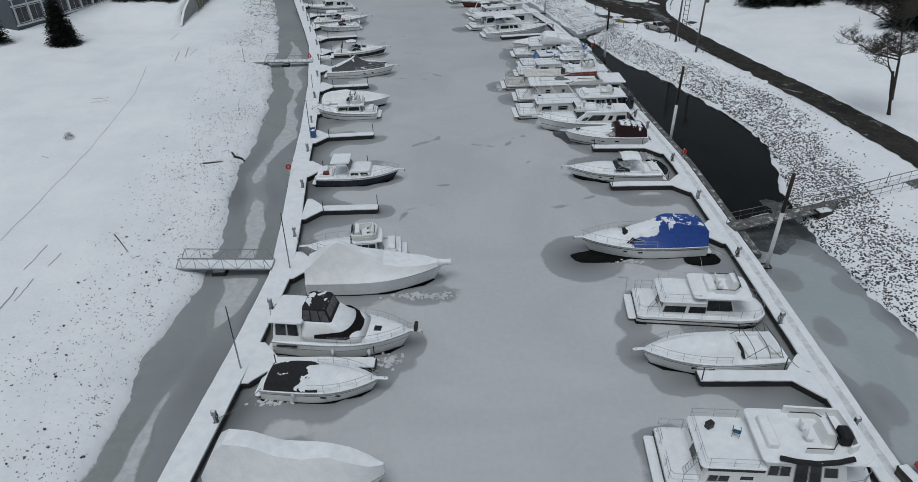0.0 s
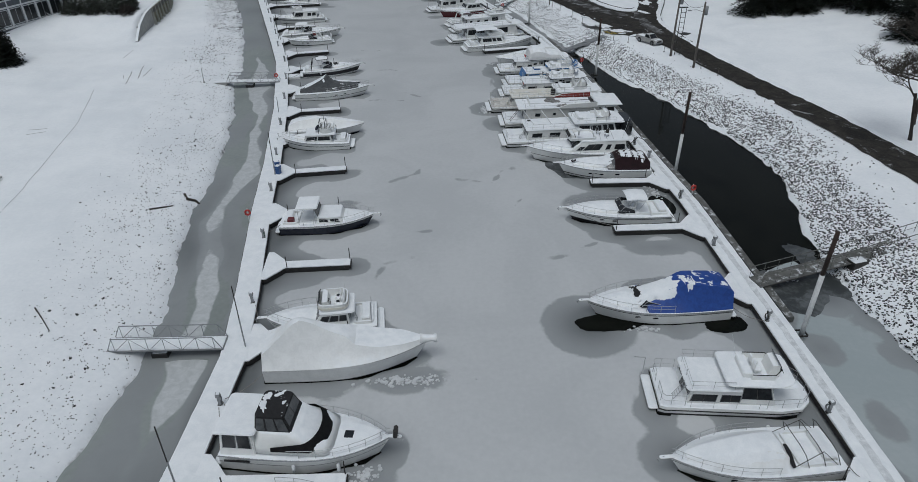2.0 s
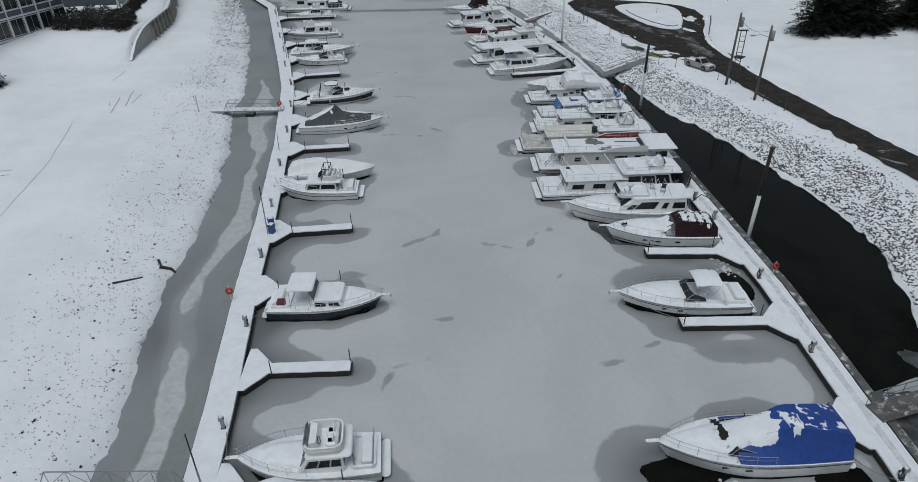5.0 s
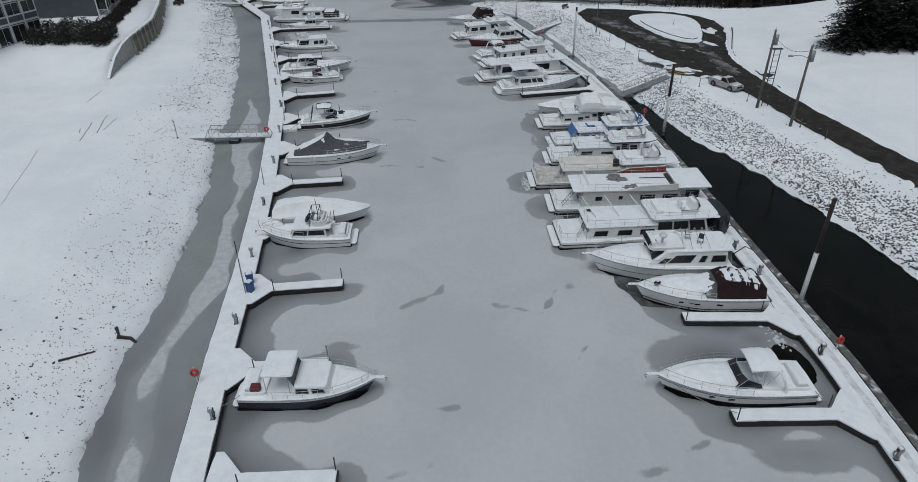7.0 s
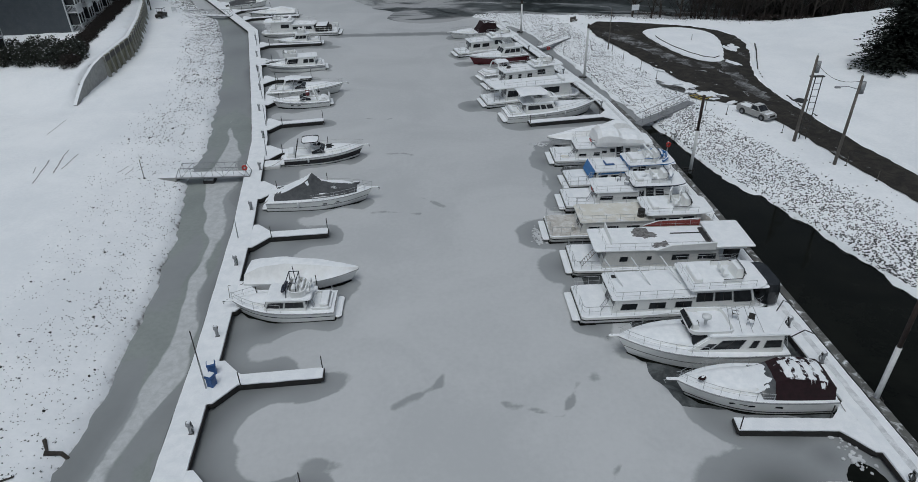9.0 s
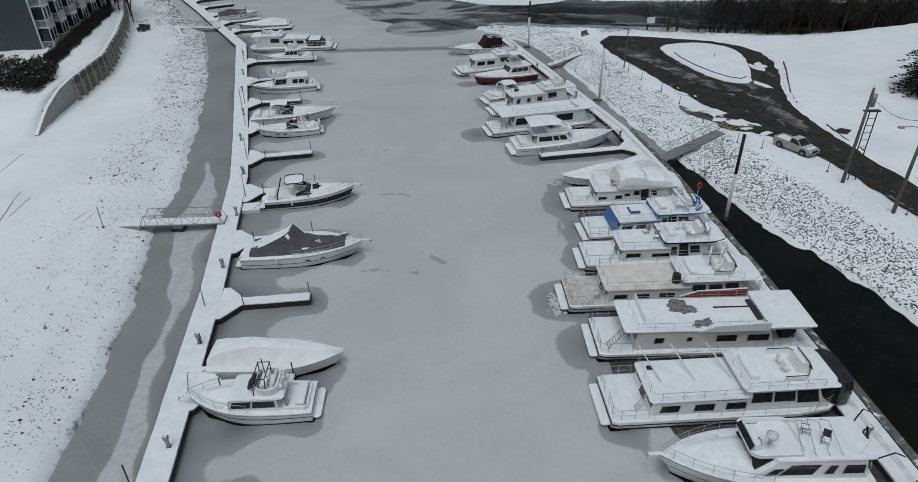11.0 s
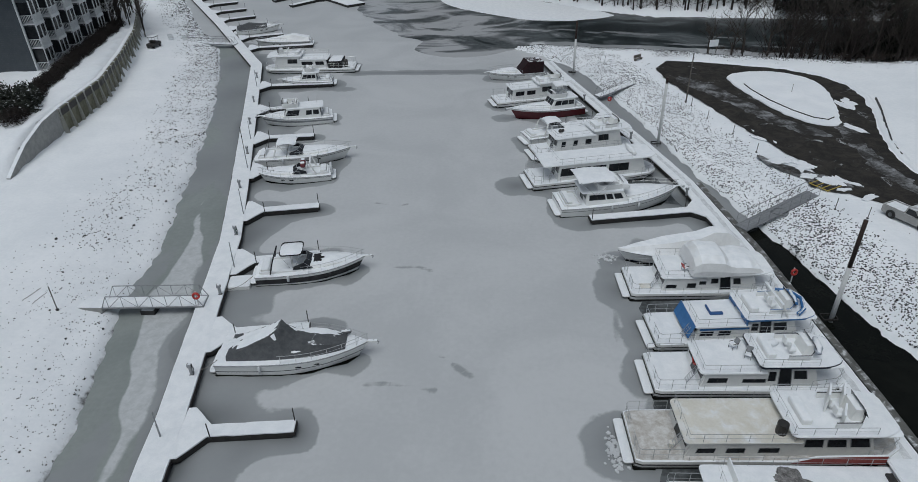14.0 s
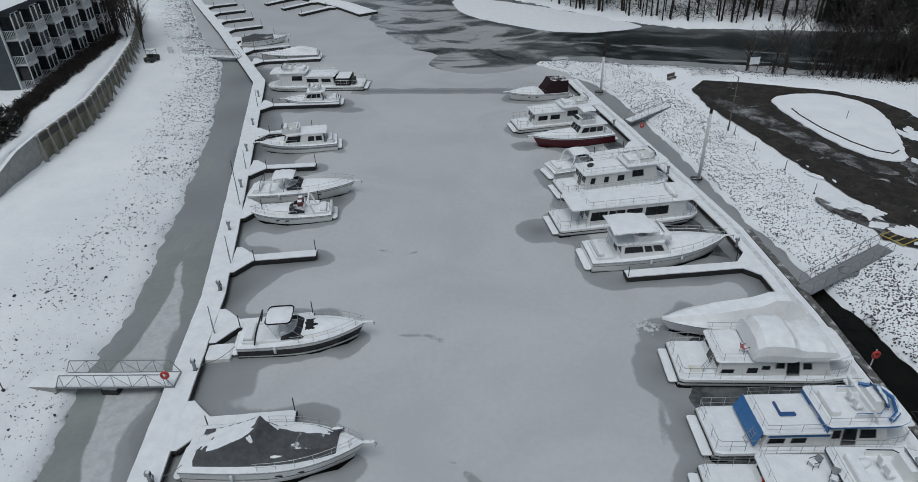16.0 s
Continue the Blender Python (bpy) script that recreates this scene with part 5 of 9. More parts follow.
    rail(e, [(xa - 0.1, hb * 0.9, zz), (0.45, hb * 0.9, zz), (0.3, hb * 0.8, zz), (0.3, 0.35, zz)], 0.8, 0.8)
    rail(e, [(xn - 0.6, -hb * 0.93, zz), (L * 0.915, -hb * 0.8, zz), (L * 0.975, -hb * round_bow * 0.95, zz), (L - 0.12, 0, zz), (L * 0.975, hb * round_bow * 0.95, zz), (L * 0.915, hb * 0.8, zz), (xn - 0.6, hb * 0.93, zz)], 0.7, 0.9)
    for sg in (-1, 1):
        rail(e, [(xa + 0.2, sg * hb * 0.95, zz), (xn - 0.7, sg * hb * 0.96, zz)], 0.45, 1.3, 0.014, "side_rail", 0)
    if roof_rail:
        rail(e, [(xs - 0.4, -w / 2, zl), (xa + 0.1, -w / 2, zl), (xa + 0.1, w / 2, zl), (xs - 0.4, w / 2, zl)], 0.62, 1.2, 0.016, "roof_rail")
    if helm:
        hx = xs + (xn - xs) * 0.62
        if up_coaming:
            part("helm_coaming", wall([(hx - 0.8, -w * 0.36), (hx + 0.5, -w * 0.36), (hx + 0.9, -w * 0.2), (hx + 0.9, w * 0.2), (hx + 0.5, w * 0.36), (hx - 0.8, w * 0.36)], zu, 0.38, 0.07, False, None, 0.06), M_GEL, e)
            part("coaming_edge", tube([(hx - 0.8, -w * 0.36, zu + 0.4), (hx + 0.5, -w * 0.36, zu + 0.4), (hx + 0.95, -w * 0.2, zu + 0.42), (hx + 0.95, w * 0.2, zu + 0.42), (hx + 0.5, w * 0.36, zu + 0.4), (hx - 0.8, w * 0.36, zu + 0.4)], 0.03, 5), trim or M_DARKMETAL, e)
        part("helm_console", loft([[(hx + 0.25, -0.6, zu), (hx + 0.85, -0.7, zu), (hx + 0.85, 0.7, zu), (hx + 0.25, 0.6, zu)], [(hx + 0.4, -0.55, zu + 0.75), (hx + 0.8, -0.6, zu + 0.8), (hx + 0.8, 0.6, zu + 0.8), (hx + 0.4, 0.55, zu + 0.75)]], None, True, True), M_GEL, e)
        panel(e, "wind_deflector", [(hx + 0.92, -0.9, zu + 0.5), (hx + 0.92, 0.9, zu + 0.5), (hx + 0.7, 0.75, zu + 0.98), (hx + 0.7, -0.75, zu + 0.98)], M_GLASS, 0.015)
        helm_seat(e, hx - 0.35, 0.3, zu)
        helm_seat(e, hx - 0.35, -0.35, zu)
        part("bench_seat", box(xs + 0.1, xs + 0.65, -w * 0.3, w * 0.3, zu, zu + 0.4, 0.06), M_GEL, e)
    if up_rail:
        a = xs - up_over[0] + 0.12
        rail(e, [(xn - 0.4, -w / 2 - 0.04, zu), (a, -w / 2 - 0.04, zu), (a, w / 2 + 0.04, zu), (xn - 0.4, w / 2 + 0.04, zu)], 0.55, 1.1, 0.016, "upper_rail")
    if ladder_at:
        ladder(e, (xa - 0.7, -w * 0.32, hull_h), (xa - 0.05, -w * 0.32, zl + 0.05), 0.42, 7)
    return e, L, w, zl, zu


def bundle(e, x, y, z, ln, r, m, turn=0.0, name="rolled_canvas"):
    """A rolled, lumpy piece of folded cloth."""
    rows = []
    c, s = math.cos(turn), math.sin(turn)
    for i in range(9):
        u = i / 8
        q = r * (0.35 + 0.65 * math.sin(math.pi * min(1, max(0, u * 0.86 + 0.07)))) * (1 + 0.35 * noise.noise((u * 6, x, y)))
        px = (u - 0.5) * ln
        rows.append([(x + px * c - q * math.cos(a) * s, y + px * s + q * math.cos(a) * c, z + r * 0.8 + q * 0.8 * math.sin(a)) for a in np.linspace(0, math.tau, 9)[:-1]])
    part(name, loft(rows, None, True, True), m, e, "", True)


def wrap_mound(e, x0, x1, w, z, h, m=None, name="shrink_wrap"):
    """Film drawn taut over an upper helm: a tall hump and a lower one ahead of it."""
    rows = []
    us = [0, 0.04, 0.12, 0.22, 0.34, 0.44, 0.52, 0.6, 0.7, 0.82, 0.93, 1.0]
    hs = [0.12, 0.75, 1.0, 1.02, 0.98, 0.92, 0.66, 0.6, 0.62, 0.56, 0.42, 0.1]
    for u, k in zip(us, hs):
        x = x0 + (x1 - x0) * u
        rows.append([(x + 0.08 * noise.noise((u * 5, y, 1)), y * w / 2 * (0.88 + 0.12 * k + 0.04 * noise.noise((u * 8, y * 3, 2))), z + h * k * t + 0.09 * noise.noise((x * 1.7, y * 3, 3))) for y, t in ((-1, -0.02), (-0.99, 0.3), (-0.9, 0.72), (-0.55, 0.95), (0, 1.03), (0.55, 0.95), (0.9, 0.72), (0.99, 0.3), (1, -0.02))])
    part(name, loft(rows, None, True), m or M_WRAP, e)


def deck_chair(stern_m, x, y, z, turn, m, label):
    c = thing("folding_chair", stern_m @ pose(x, y, z, 0, 0, turn) @ Matrix.Diagonal((0.75, 0.75, 0.75, 1)), label, "chair", "roof chairs")
    part("seat", box(-0.25, 0.25, -0.25, 0.25, 0.4, 0.44, 0.01), M_SNOWCAP, c)
    part("backrest", loft([[(-0.24, -0.25, 0.42), (-0.21, -0.25, 0.42), (-0.21, 0.25, 0.42), (-0.24, 0.25, 0.42)], [(-0.42, -0.25, 0.95), (-0.39, -0.25, 0.95), (-0.39, 0.25, 0.95), (-0.42, 0.25, 0.95)]], None, True, True), m, c)
    for sx in (-0.24, 0.22):
        for sy in (-0.25, 0.23):
            part("leg", box(sx, sx + 0.03, sy, sy + 0.03, 0, 0.42), M_DARKMETAL, c)
    for sy in (-0.27, 0.24):
        part("armrest", box(-0.28, 0.26, sy, sy + 0.04, 0.62, 0.66), M_DARKMETAL, c)


# ---- the boats along the left walkway ----
wrapped((-12.8, 22.6), (-3.9, 22.0), 3.7, "boat under white plastic shrink wrap with snow on it", [(0, 1.3, 1.3), (0.05, 2.2, 0.75), (0.12, 2.75, 0.55), (0.26, 2.6, 0.5), (0.4, 2.0, 0.55), (0.55, 1.75, 0.6), (0.7, 1.75, 0.45), (0.8, 1.4, 0.5), (0.92, 0.95, 0.35), (1, 0.7, 0.12)], fs=1.2, fb=1.6, skirt=0.3)
BLK = [(0, 0.15, 0.95), (0.1, 0.42, 0.9), (0.3, 0.6, 0.8), (0.42, 0.72, 0.7), (0.56, 0.45, 0.6), (0.7, 0.3, 0.4)]
e, F = express((-12.0, 30.0), (-4.4, 29.3), 2.75, "white cabin cruiser with a torn black cockpit cover", tarp=M_BLACKCANVAS, tarp_prof=BLK, tarp_range=(0.03, 0.5), fs=0.95, fb=1.2, hatch=False)
lie(e, F, BLK, M_SNOWCAP, "cover_snow", 0.39, 0.66, -0.95, 0.98, 0.035, (0.06, 0.03), 0.9, 0.03, 0.02, 3.0)
lie(e, F, BLK, M_SNOWCAP, "cover_snow", 0.33, 0.42, -0.95, -0.5, 0.03, (0.03, 0.1), 0.9, 0.03, 0.02, 5.0)
lie(e, F, BLK, M_SNOWCAP, "cover_snow", 0.06, 0.17, 0.62, 0.98, 0.03, (0.02, 0.05), 0.9, 0.03, 0.02, 8.0)
# motor yacht with canvas enclosure
e, ln = boat("motor_yacht", (-12.1, 34.5), (-2.4, 33.3), "white motor yacht with a black canvas bridge enclosure")
F = Form(ln - 0.6, 3.6, 1.1, 1.4, 2.5)
L = F.L
make_hull(e, F, M_GEL, None, ((0.66, 0.69, M_GALV),))
swim(e, F, 0.5)
snow_deck(e, F, 0.5, 0.95, 0.84)
bow_rail(e, F, 0.42, 0.55, 0.9)
pulpit(e, F, 0.6)
for sy in (-0.12, 0.12):
    part("rolled_fender", tube([(L + 0.25, sy, F.fb + 0.1), (L + 0.3, sy, F.fb + 0.6)], 0.13, 8), M_DARKMETAL, e)
o, z = house(e, 0.1, 2.1, 3.1, 2.7, 1.1, 2.55, 0.1, 0.15, ((0.1, 0.48, 0.35, 0.92), (0.54, 0.92, 0.35, 0.92)), 0, True, 0.1, "after_cabin", hang=(0.35, 0.25, 0.15))
part("side_vent", box(0.4, 1.8, -1.8, -1.775, 0.85, 1.0), M_FLOAT, e)
rows = []
for x0, x1, w, zq in ((1.7, 6.3, 3.1, 1.3), (1.8, 5.7, 2.95, 1.7), (1.9, 4.9, 2.7, 2.1), (2.0, 4.5, 2.5, 2.5), (2.05, 4.4, 2.4, 2.55)):
    rows.append([(x, y, zq) for x, y in rrect(x0, x1, -w / 2, w / 2, 0.7, 5)])
part("bridge_moulding", loft(rows, None, True, True), M_GEL, e, "", True)
band = []
for k in range(13):
    a = -1.35 + 2.7 * k / 12
    band.append([(5.15 + 0.75 * math.cos(a) - 0.3 * (1 - math.cos(a)), 1.62 * math.sin(a) / math.sin(1.35), 1.62), (4.75 + 0.62 * math.cos(a) - 0.3 * (1 - math.cos(a)), 1.46 * math.sin(a) / math.sin(1.35), 2.08)])
band = [[(3.0, -1.64, 1.6), (3.0, -1.58, 1.85)]] + band + [[(3.0, 1.64, 1.6), (3.0, 1.58, 1.85)]]
bm = loft(band, None, False)
bmesh.ops.solidify(bm, geom=bm.faces[:], thickness=-0.03)
part("windshield_cover", bm, M_BLACKCANVAS, e, "black canvas windshield cover")
house(e, 2.1, 4.1, 2.2, 1.9, 2.55, 3.45, 0.35, 0.12, ((0.05, 0.3, 0.08, 0.9), (0.36, 0.62, 0.08, 0.9), (0.68, 0.95, 0.08, 0.9)), 2, True, 0.05, "canvas_enclosure", M_BLACKCANVAS, (0.04, 0.04, 0.03), False, (0.2, 0.88), M_CLEARVINYL)
for k, (x, y, a, b) in enumerate(((2.5, 0.5, 0.3, 0.25), (2.45, -0.2, 0.18, 0.4), (3.1, 0.72, 0.4, 0.12), (3.5, 0.1, 0.2, 0.1))):
    part("snow_patch", cap(jag(blob(x, y, a, b, 0.4 * k, 0.3, k), 0.12, 0.04, 0.2), 3.49, 0.05, k), M_SNOWCAP, e)
part("deck_hatch", box(0.72 * L, 0.72 * L + 0.5, -0.25, 0.25, F.sheer(0.72) + 0.1, F.sheer(0.72) + 0.17, 0.02), M_GLASS, e)
fender(e, 4.2, -1.9, 0.4)
fender(e, 6.6, -1.75, 0.5)
e, F = wrapped((-11.3, 41.0), (-0.9, 41.2), 3.7, "large boat under white shrink wrap peaked over its bridge", [(0, 0.9, 1.2), (0.05, 1.2, 0.95), (0.18, 2.35, 0.35), (0.24, 2.65, 0.22), (0.3, 2.4, 0.22), (0.4, 1.75, 0.35), (0.5, 1.4, 0.6), (0.56, 0.95, 0.95), (0.7, 0.62, 1.0), (0.85, 0.42, 0.7), (0.95, 0.3, 0.25), (1, 0.28, 0.12)], fs=1.3, fb=1.75, skirt=0.22, lower=M_BLACKHULL)
part("wrapped_pulpit", loft([[(F.L + x, r * math.cos(a) * 1.25, F.fb + 0.12 + r * math.sin(a)) for a in np.linspace(0, math.tau, 9)[:-1]] for x, r in ((-0.5, 0.3), (0.0, 0.22), (0.3, 0.2), (0.55, 0.27), (0.6, 0.2))], None, True, True), M_WRAP, e, "film bunched round the bow pulpit", True)
sedan((-4.5, 45.2), (-12.6, 44.6), 3.0, "white sport fisherman with an open flybridge, bow to the walkway", hx=(0.24, 0.58), fly=(0.25, 0.5), fs=0.85, fb=1.4, trim=M_CREAM, hz=1.0)
e, ln = boat("hardtop_cruiser", (-13.7, 59.1), (-5.0, 59.1), "cabin cruiser with dark navy hull and snowy hardtop")
F = Form(ln - 0.5, 3.15, 0.8, 1.1, 2.5)
L = F.L
make_hull(e, F, M_NAVY, M_GEL, ((0.84, 1.0, M_GEL),), None, M_GEL, 0.2)
swim(e, F, 0.45)
cockpit(e, F, 0.03, 0.2)
o, z = house(e, 0.4 * L, 0.68 * L, 2.5, 2.2, F.sheer(0.4), F.sheer(0.4) + 0.55, 0.3, 0.0, ((0.1, 0.45, 0.3, 0.8), (0.55, 0.9, 0.3, 0.8)), 0, False, 0.06, "trunk_cabin", hang=(0.0, 0.1, 0.05))
part("windshield_panel", loft([[(0.42 * L, y, z), (0.42 * L - 0.35, y * 0.95, z + 0.85)] for y in (-1.15, -0.4, 0.4, 1.15)], None, False), M_GLASS, e)
o = rrect(0.19 * L, 0.42 * L, -1.15, 1.15, 0.15)
part("hard_top", slab(o, z + 0.82, z + 0.92, 0.03), M_GEL, e)
part("roof_snow", cap(o, z + 0.915, 0.09, 3), M_SNOWCAP, e)
for sx in (0.21 * L, 0.38 * L):
    for sy in (-1.1, 1.1):
        part("top_post", tube([(sx, sy, F.sheer(0.2)), (sx, sy * 0.98, z + 0.84)], 0.025, 5), M_METAL, e)
part("red_locker", box(0.7, 1.25, -1.0, -0.45, F.sheer(0.1) + 0.05, F.sheer(0.1) + 0.5, 0.04), M_REDDARK, e, "dark red locker")
snow_deck(e, F, 0.7, 0.94, 0.8)
bow_rail(e, F, 0.2, 0.5, 0.9, 0.1)
pulpit(e, F, 0.5)
antenna(e, 0.62 * L, 1.2, z, 1.3, 0.0)
e, F, z = sedan((-9.4, 77.4), (-17.3, 77.2), 2.9, "white sport fisherman with a dark flybridge frame", hx=(0.26, 0.68), fly=(0.26, 0.42), fs=0.85, fb=1.35, stripes=((0.62, 0.68, M_NAVY),), hz=0.85, wins=((0.04, 0.5, 0.35, 0.85), (0.54, 0.94, 0.35, 0.85)), rf=0.4)
bm = bmesh.new()
for x in (2.6, 3.3):
    tube([(x, -0.85, z), (x - 0.1, -0.75, z + 1.25), (x - 0.1, 0.75, z + 1.25), (x, 0.85, z)], 0.035, 5, bm)
tube([(2.5, -0.75, z + 1.25), (3.2, -0.75, z + 1.25)], 0.03, 5, bm)
tube([(2.5, 0.75, z + 1.25), (3.2, 0.75, z + 1.25)], 0.03, 5, bm)
tube([(2.6, 0.0, z + 0.4), (2.7, 0.0, z + 2.2)], 0.03, 5, bm)
part("canopy_frame", bm, M_NAVY, e, "dark blue canopy frame")
bundle(e, 3.5, 0.0, z + 0.3, 1.3, 0.2, M_NAVY, 1.5)
wrapped((-16.7, 81.2), (-8.1, 81.0), 3.1, "boat under white shrink wrap with a rounded top", [(0, 0.5, 1.0), (0.12, 0.95, 0.7), (0.35, 1.15, 0.5), (0.6, 0.85, 0.45), (0.85, 0.4, 0.3), (1, 0.15, 0.05)], fs=0.95, fb=1.35, skirt=0.3)
GREY = [(0, 0.1, 1.2), (0.08, 0.3, 1.1), (0.2, 0.7, 0.9), (0.34, 1.3, 0.7), (0.43, 1.8, 0.5), (0.46, 1.6, 0.3), (0.52, 1.0, 0.5), (0.6, 0.7, 0.85), (0.72, 0.6, 0.85), (0.8, 0.45, 0.7), (0.86, 0.14, 0.5)]
e, F = express((-18.2, 94.2), (-7.9, 94.8), 3.5, "white express cruiser under a sagging grey canvas cover", fs=1.1, fb=1.5, tarp=M_GREYCANVAS, tarp_prof=GREY, tarp_range=(0.07, 0.85), tarp_k=0.74, stripes=((0.5, 0.54, M_NAVY),), hatch=False)
lie(e, F, GREY, M_SNOWCAP, "cover_snow", 0.13, 0.415, -0.55, 0.9, 0.03, (0.02, 0.09), 0.74, 0.03, 0.02, 2.0)
lie(e, F, GREY, M_SNOWCAP, "cover_snow", 0.06, 0.15, -0.3, 0.5, 0.03, (0.03, 0.1), 0.74, 0.03, 0.02, 4.0)
lie(e, F, GREY, M_SNOWCAP, "cover_snow", 0.48, 0.8, 0.2, 0.75, 0.03, (0.04, 0.08), 0.74, 0.03, 0.02, 6.0)
bundle(e, 0.83 * F.L, 0.75, F.sheer(0.83) + 0.1, 0.9, 0.2, M_GREYSNOW, 0.2)
e, F = express((-18.8, 104.0), (-9.9, 105.3), 3.0, "express cruiser with black and white hull and snowy bimini", fs=1.0, fb=1.5, stripes=((0.34, 0.76, M_BLACKHULL),), lower=M_GEL, top=M_GEL, archy=False)
arch(e, 0.14 * F.L, 2.5, F.sheer(0.1) + 0.1, 1.2, 0.35, M_BLACKHULL, "radar_arch", 0.06)
zt = F.sheer(0.3) + 0.3 + 1.2
part("top_edge", tube([(x, y, zt) for x, y in rrect(0.24 * F.L, 0.44 * F.L, -1.0, 1.0, 0.3)] + [(0.44 * F.L, 0.7, zt)], 0.05, 5), M_BLACKCANVAS, e, "black piped edge")
lie(e, F, [(0, 0.3, 0.8), (1, 0.3, 0.3)], M_BLACKCANVAS, "windshield_cover", 0.53, 0.6, -0.6, 0.6, 0.08, (0.03, 0.05), 0.75, 0.03, 0.1, 4.0, "torn black windshield cover")
e, F = express((-16.9, 122.7), (-24.0, 121.2), 2.6, "small white cruiser with open cockpit, bow to the walkway", fs=0.8, fb=1.2, lower=M_BLACKHULL, pulp=False)
for y in (-0.45, 0.45):
    part("seat_cover", box(0.34 * F.L, 0.34 * F.L + 0.5, y - 0.28, y + 0.28, F.sheer(0.3) + 0.75, F.sheer(0.3) + 1.25, 0.1), M_REDDARK, e, "dark red seat cover")
    part("seat_snow", cap(rrect(0.34 * F.L + 0.03, 0.34 * F.L + 0.47, y - 0.25, y + 0.25, 0.1), F.sheer(0.3) + 1.24, 0.07, y), M_SNOWCAP, e)
part("stern_tube", tube([(-0.05, 0.55 * math.cos(a), 0.9 + 0.5 * math.sin(a)) for a in np.linspace(0, math.tau, 19)], 0.13, 7), M_TRIM, e, "white tow ring standing on the stern", True)
e, F = express((-25.8, 126.2), (-15.1, 127.4), 3.2, "white express cruiser with snowy bimini on dark hoops", fs=1.0, fb=1.55, top=M_GEL)
hoops(e, (0.1 * F.L, 0.2 * F.L, 0.33 * F.L), 2.4, F.sheer(0.2) + 0.1, 1.3, M_DARKMETAL, 0.4)
sedan((-20.2, 139.4), (-29.2, 137.3), 3.3, "white flybridge cruiser with grey side panels", hx=(0.16, 0.7), fly=(0.46, 0.68), stripes=((0.6, 0.8, M_GALV),), fs=0.95, fb=1.35, hz=1.2, wins=((0.04, 0.2, 0.35, 0.8), (0.24, 0.4, 0.35, 0.8), (0.6, 0.95, 0.35, 0.9)))
sedan((-23.2, 154.0), (-31.0, 152.8), 2.8, "small white sedan cruiser with rounded cabin", hx=(0.3, 0.65), fly=(0.34, 0.52), fs=0.8, fb=1.2)
e, L, w, zl, zu = houseboat((-20.9, 161.0), (-35.0, 160.4), 3.9, "white houseboat with long railed stern deck and snowy roof", 0.3, 0.6, 0.88, 2.0, 2.5, wins=((0.1, 0.4), (0.5, 0.9)), up_wins=((0.1, 0.5, 0.45, 0.8),))
part("outboard_engine", box(1.2, 1.8, 0.9, 1.4, 0.75, 1.9, 0.12), M_DARKMETAL, e)
part("deck_enclosure", slab(rrect(2.0, 4.2, -1.7, 1.7, 0.2), 0.72, 1.75, 0.06), M_BLACKCANVAS, e, "black canvas deck enclosure")
part("enclosure_snow", cap(rrect(2.1, 4.1, -1.6, 1.6, 0.2), 1.745, 0.06, 5.0), M_SNOWCAP, e)
express((-32.0, 177.0), (-41.8, 175.2), 3.0, "white cruiser covered with snow", tarp=M_WRAP, tarp_prof=[(0, 0.4, 0.9), (0.3, 1.0, 0.7), (0.6, 0.5, 0.5)], tarp_range=(0.02, 0.6))
express((-48.0, 184.6), (-40.0, 187.6), 2.8, "white cruiser under a grey canvas cover", tarp=M_GREYCANVAS, tarp_prof=[(0, 0.4, 0.9), (0.3, 1.0, 0.5), (0.6, 0.5, 0.5)], tarp_range=(0.02, 0.7))

# ---- the boats along the right walkway ----
D = (0.05, 0.92)
e, L, w, zl, zu = houseboat((10.6, 23.3), (21.3, 22.4), 4.1, "white houseboat with raised upper deck, roof chairs and dark windows", 0.17, 0.46, 0.86, 1.85, 2.5, wins=((0.1, 0.24, 0.15, 0.5), (0.26, 0.42, 0.15, 0.5), (0.6, 0.8, 0.3, 0.5)), up_wins=((0.04, 0.16, 0.42, 0.78), (0.18, 0.3, 0.42, 0.78), (0.36, 0.52, *D), (0.54, 0.68, *D), (0.72, 0.88, 0.42, 0.78)), stripe=M_FLOAT, up_rail=False)
part("folded_cover", tube([(5.4, -1.72, zu + 0.22), (6.2, -1.8, zu + 0.1), (7.2, -1.82, zu + 0.02), (8.2, -1.78, zu + 0.14), (8.9, -1.7, zu + 0.34)], 0.14, 7), M_BLACKCANVAS, e, "rolled black canvas")
part("bench_wall", wall([(9.0, -1.2), (9.5, -0.9), (9.6, 0.0), (9.4, 1.5), (6.6, 1.6)], zu, 0.5, 0.14), M_GEL, e)
part("helm_cover", box(8.7, 9.3, -0.7, 0.2, zu, zu + 0.75, 0.12), M_BLACKCANVAS, e, "black canvas over the helm")
deck_chair(e.matrix_basis, 4.0, 0.4, zl + 0.05, 70, M_TEAL, "teal folding chair standing on the snowy roof")
ob = thing("speaker_box", e.matrix_basis @ pose(2.75, 0.9, zl + 0.05, 0, 0, 30), "small black box standing on the snowy roof", "box")
part("cabinet", box(-0.22, 0.22, -0.15, 0.15, 0, 0.4, 0.03), M_DARKMETAL, ob)
part("front_panel", box(-0.18, 0.18, -0.165, -0.15, 0.05, 0.35), M_FLOAT, ob)
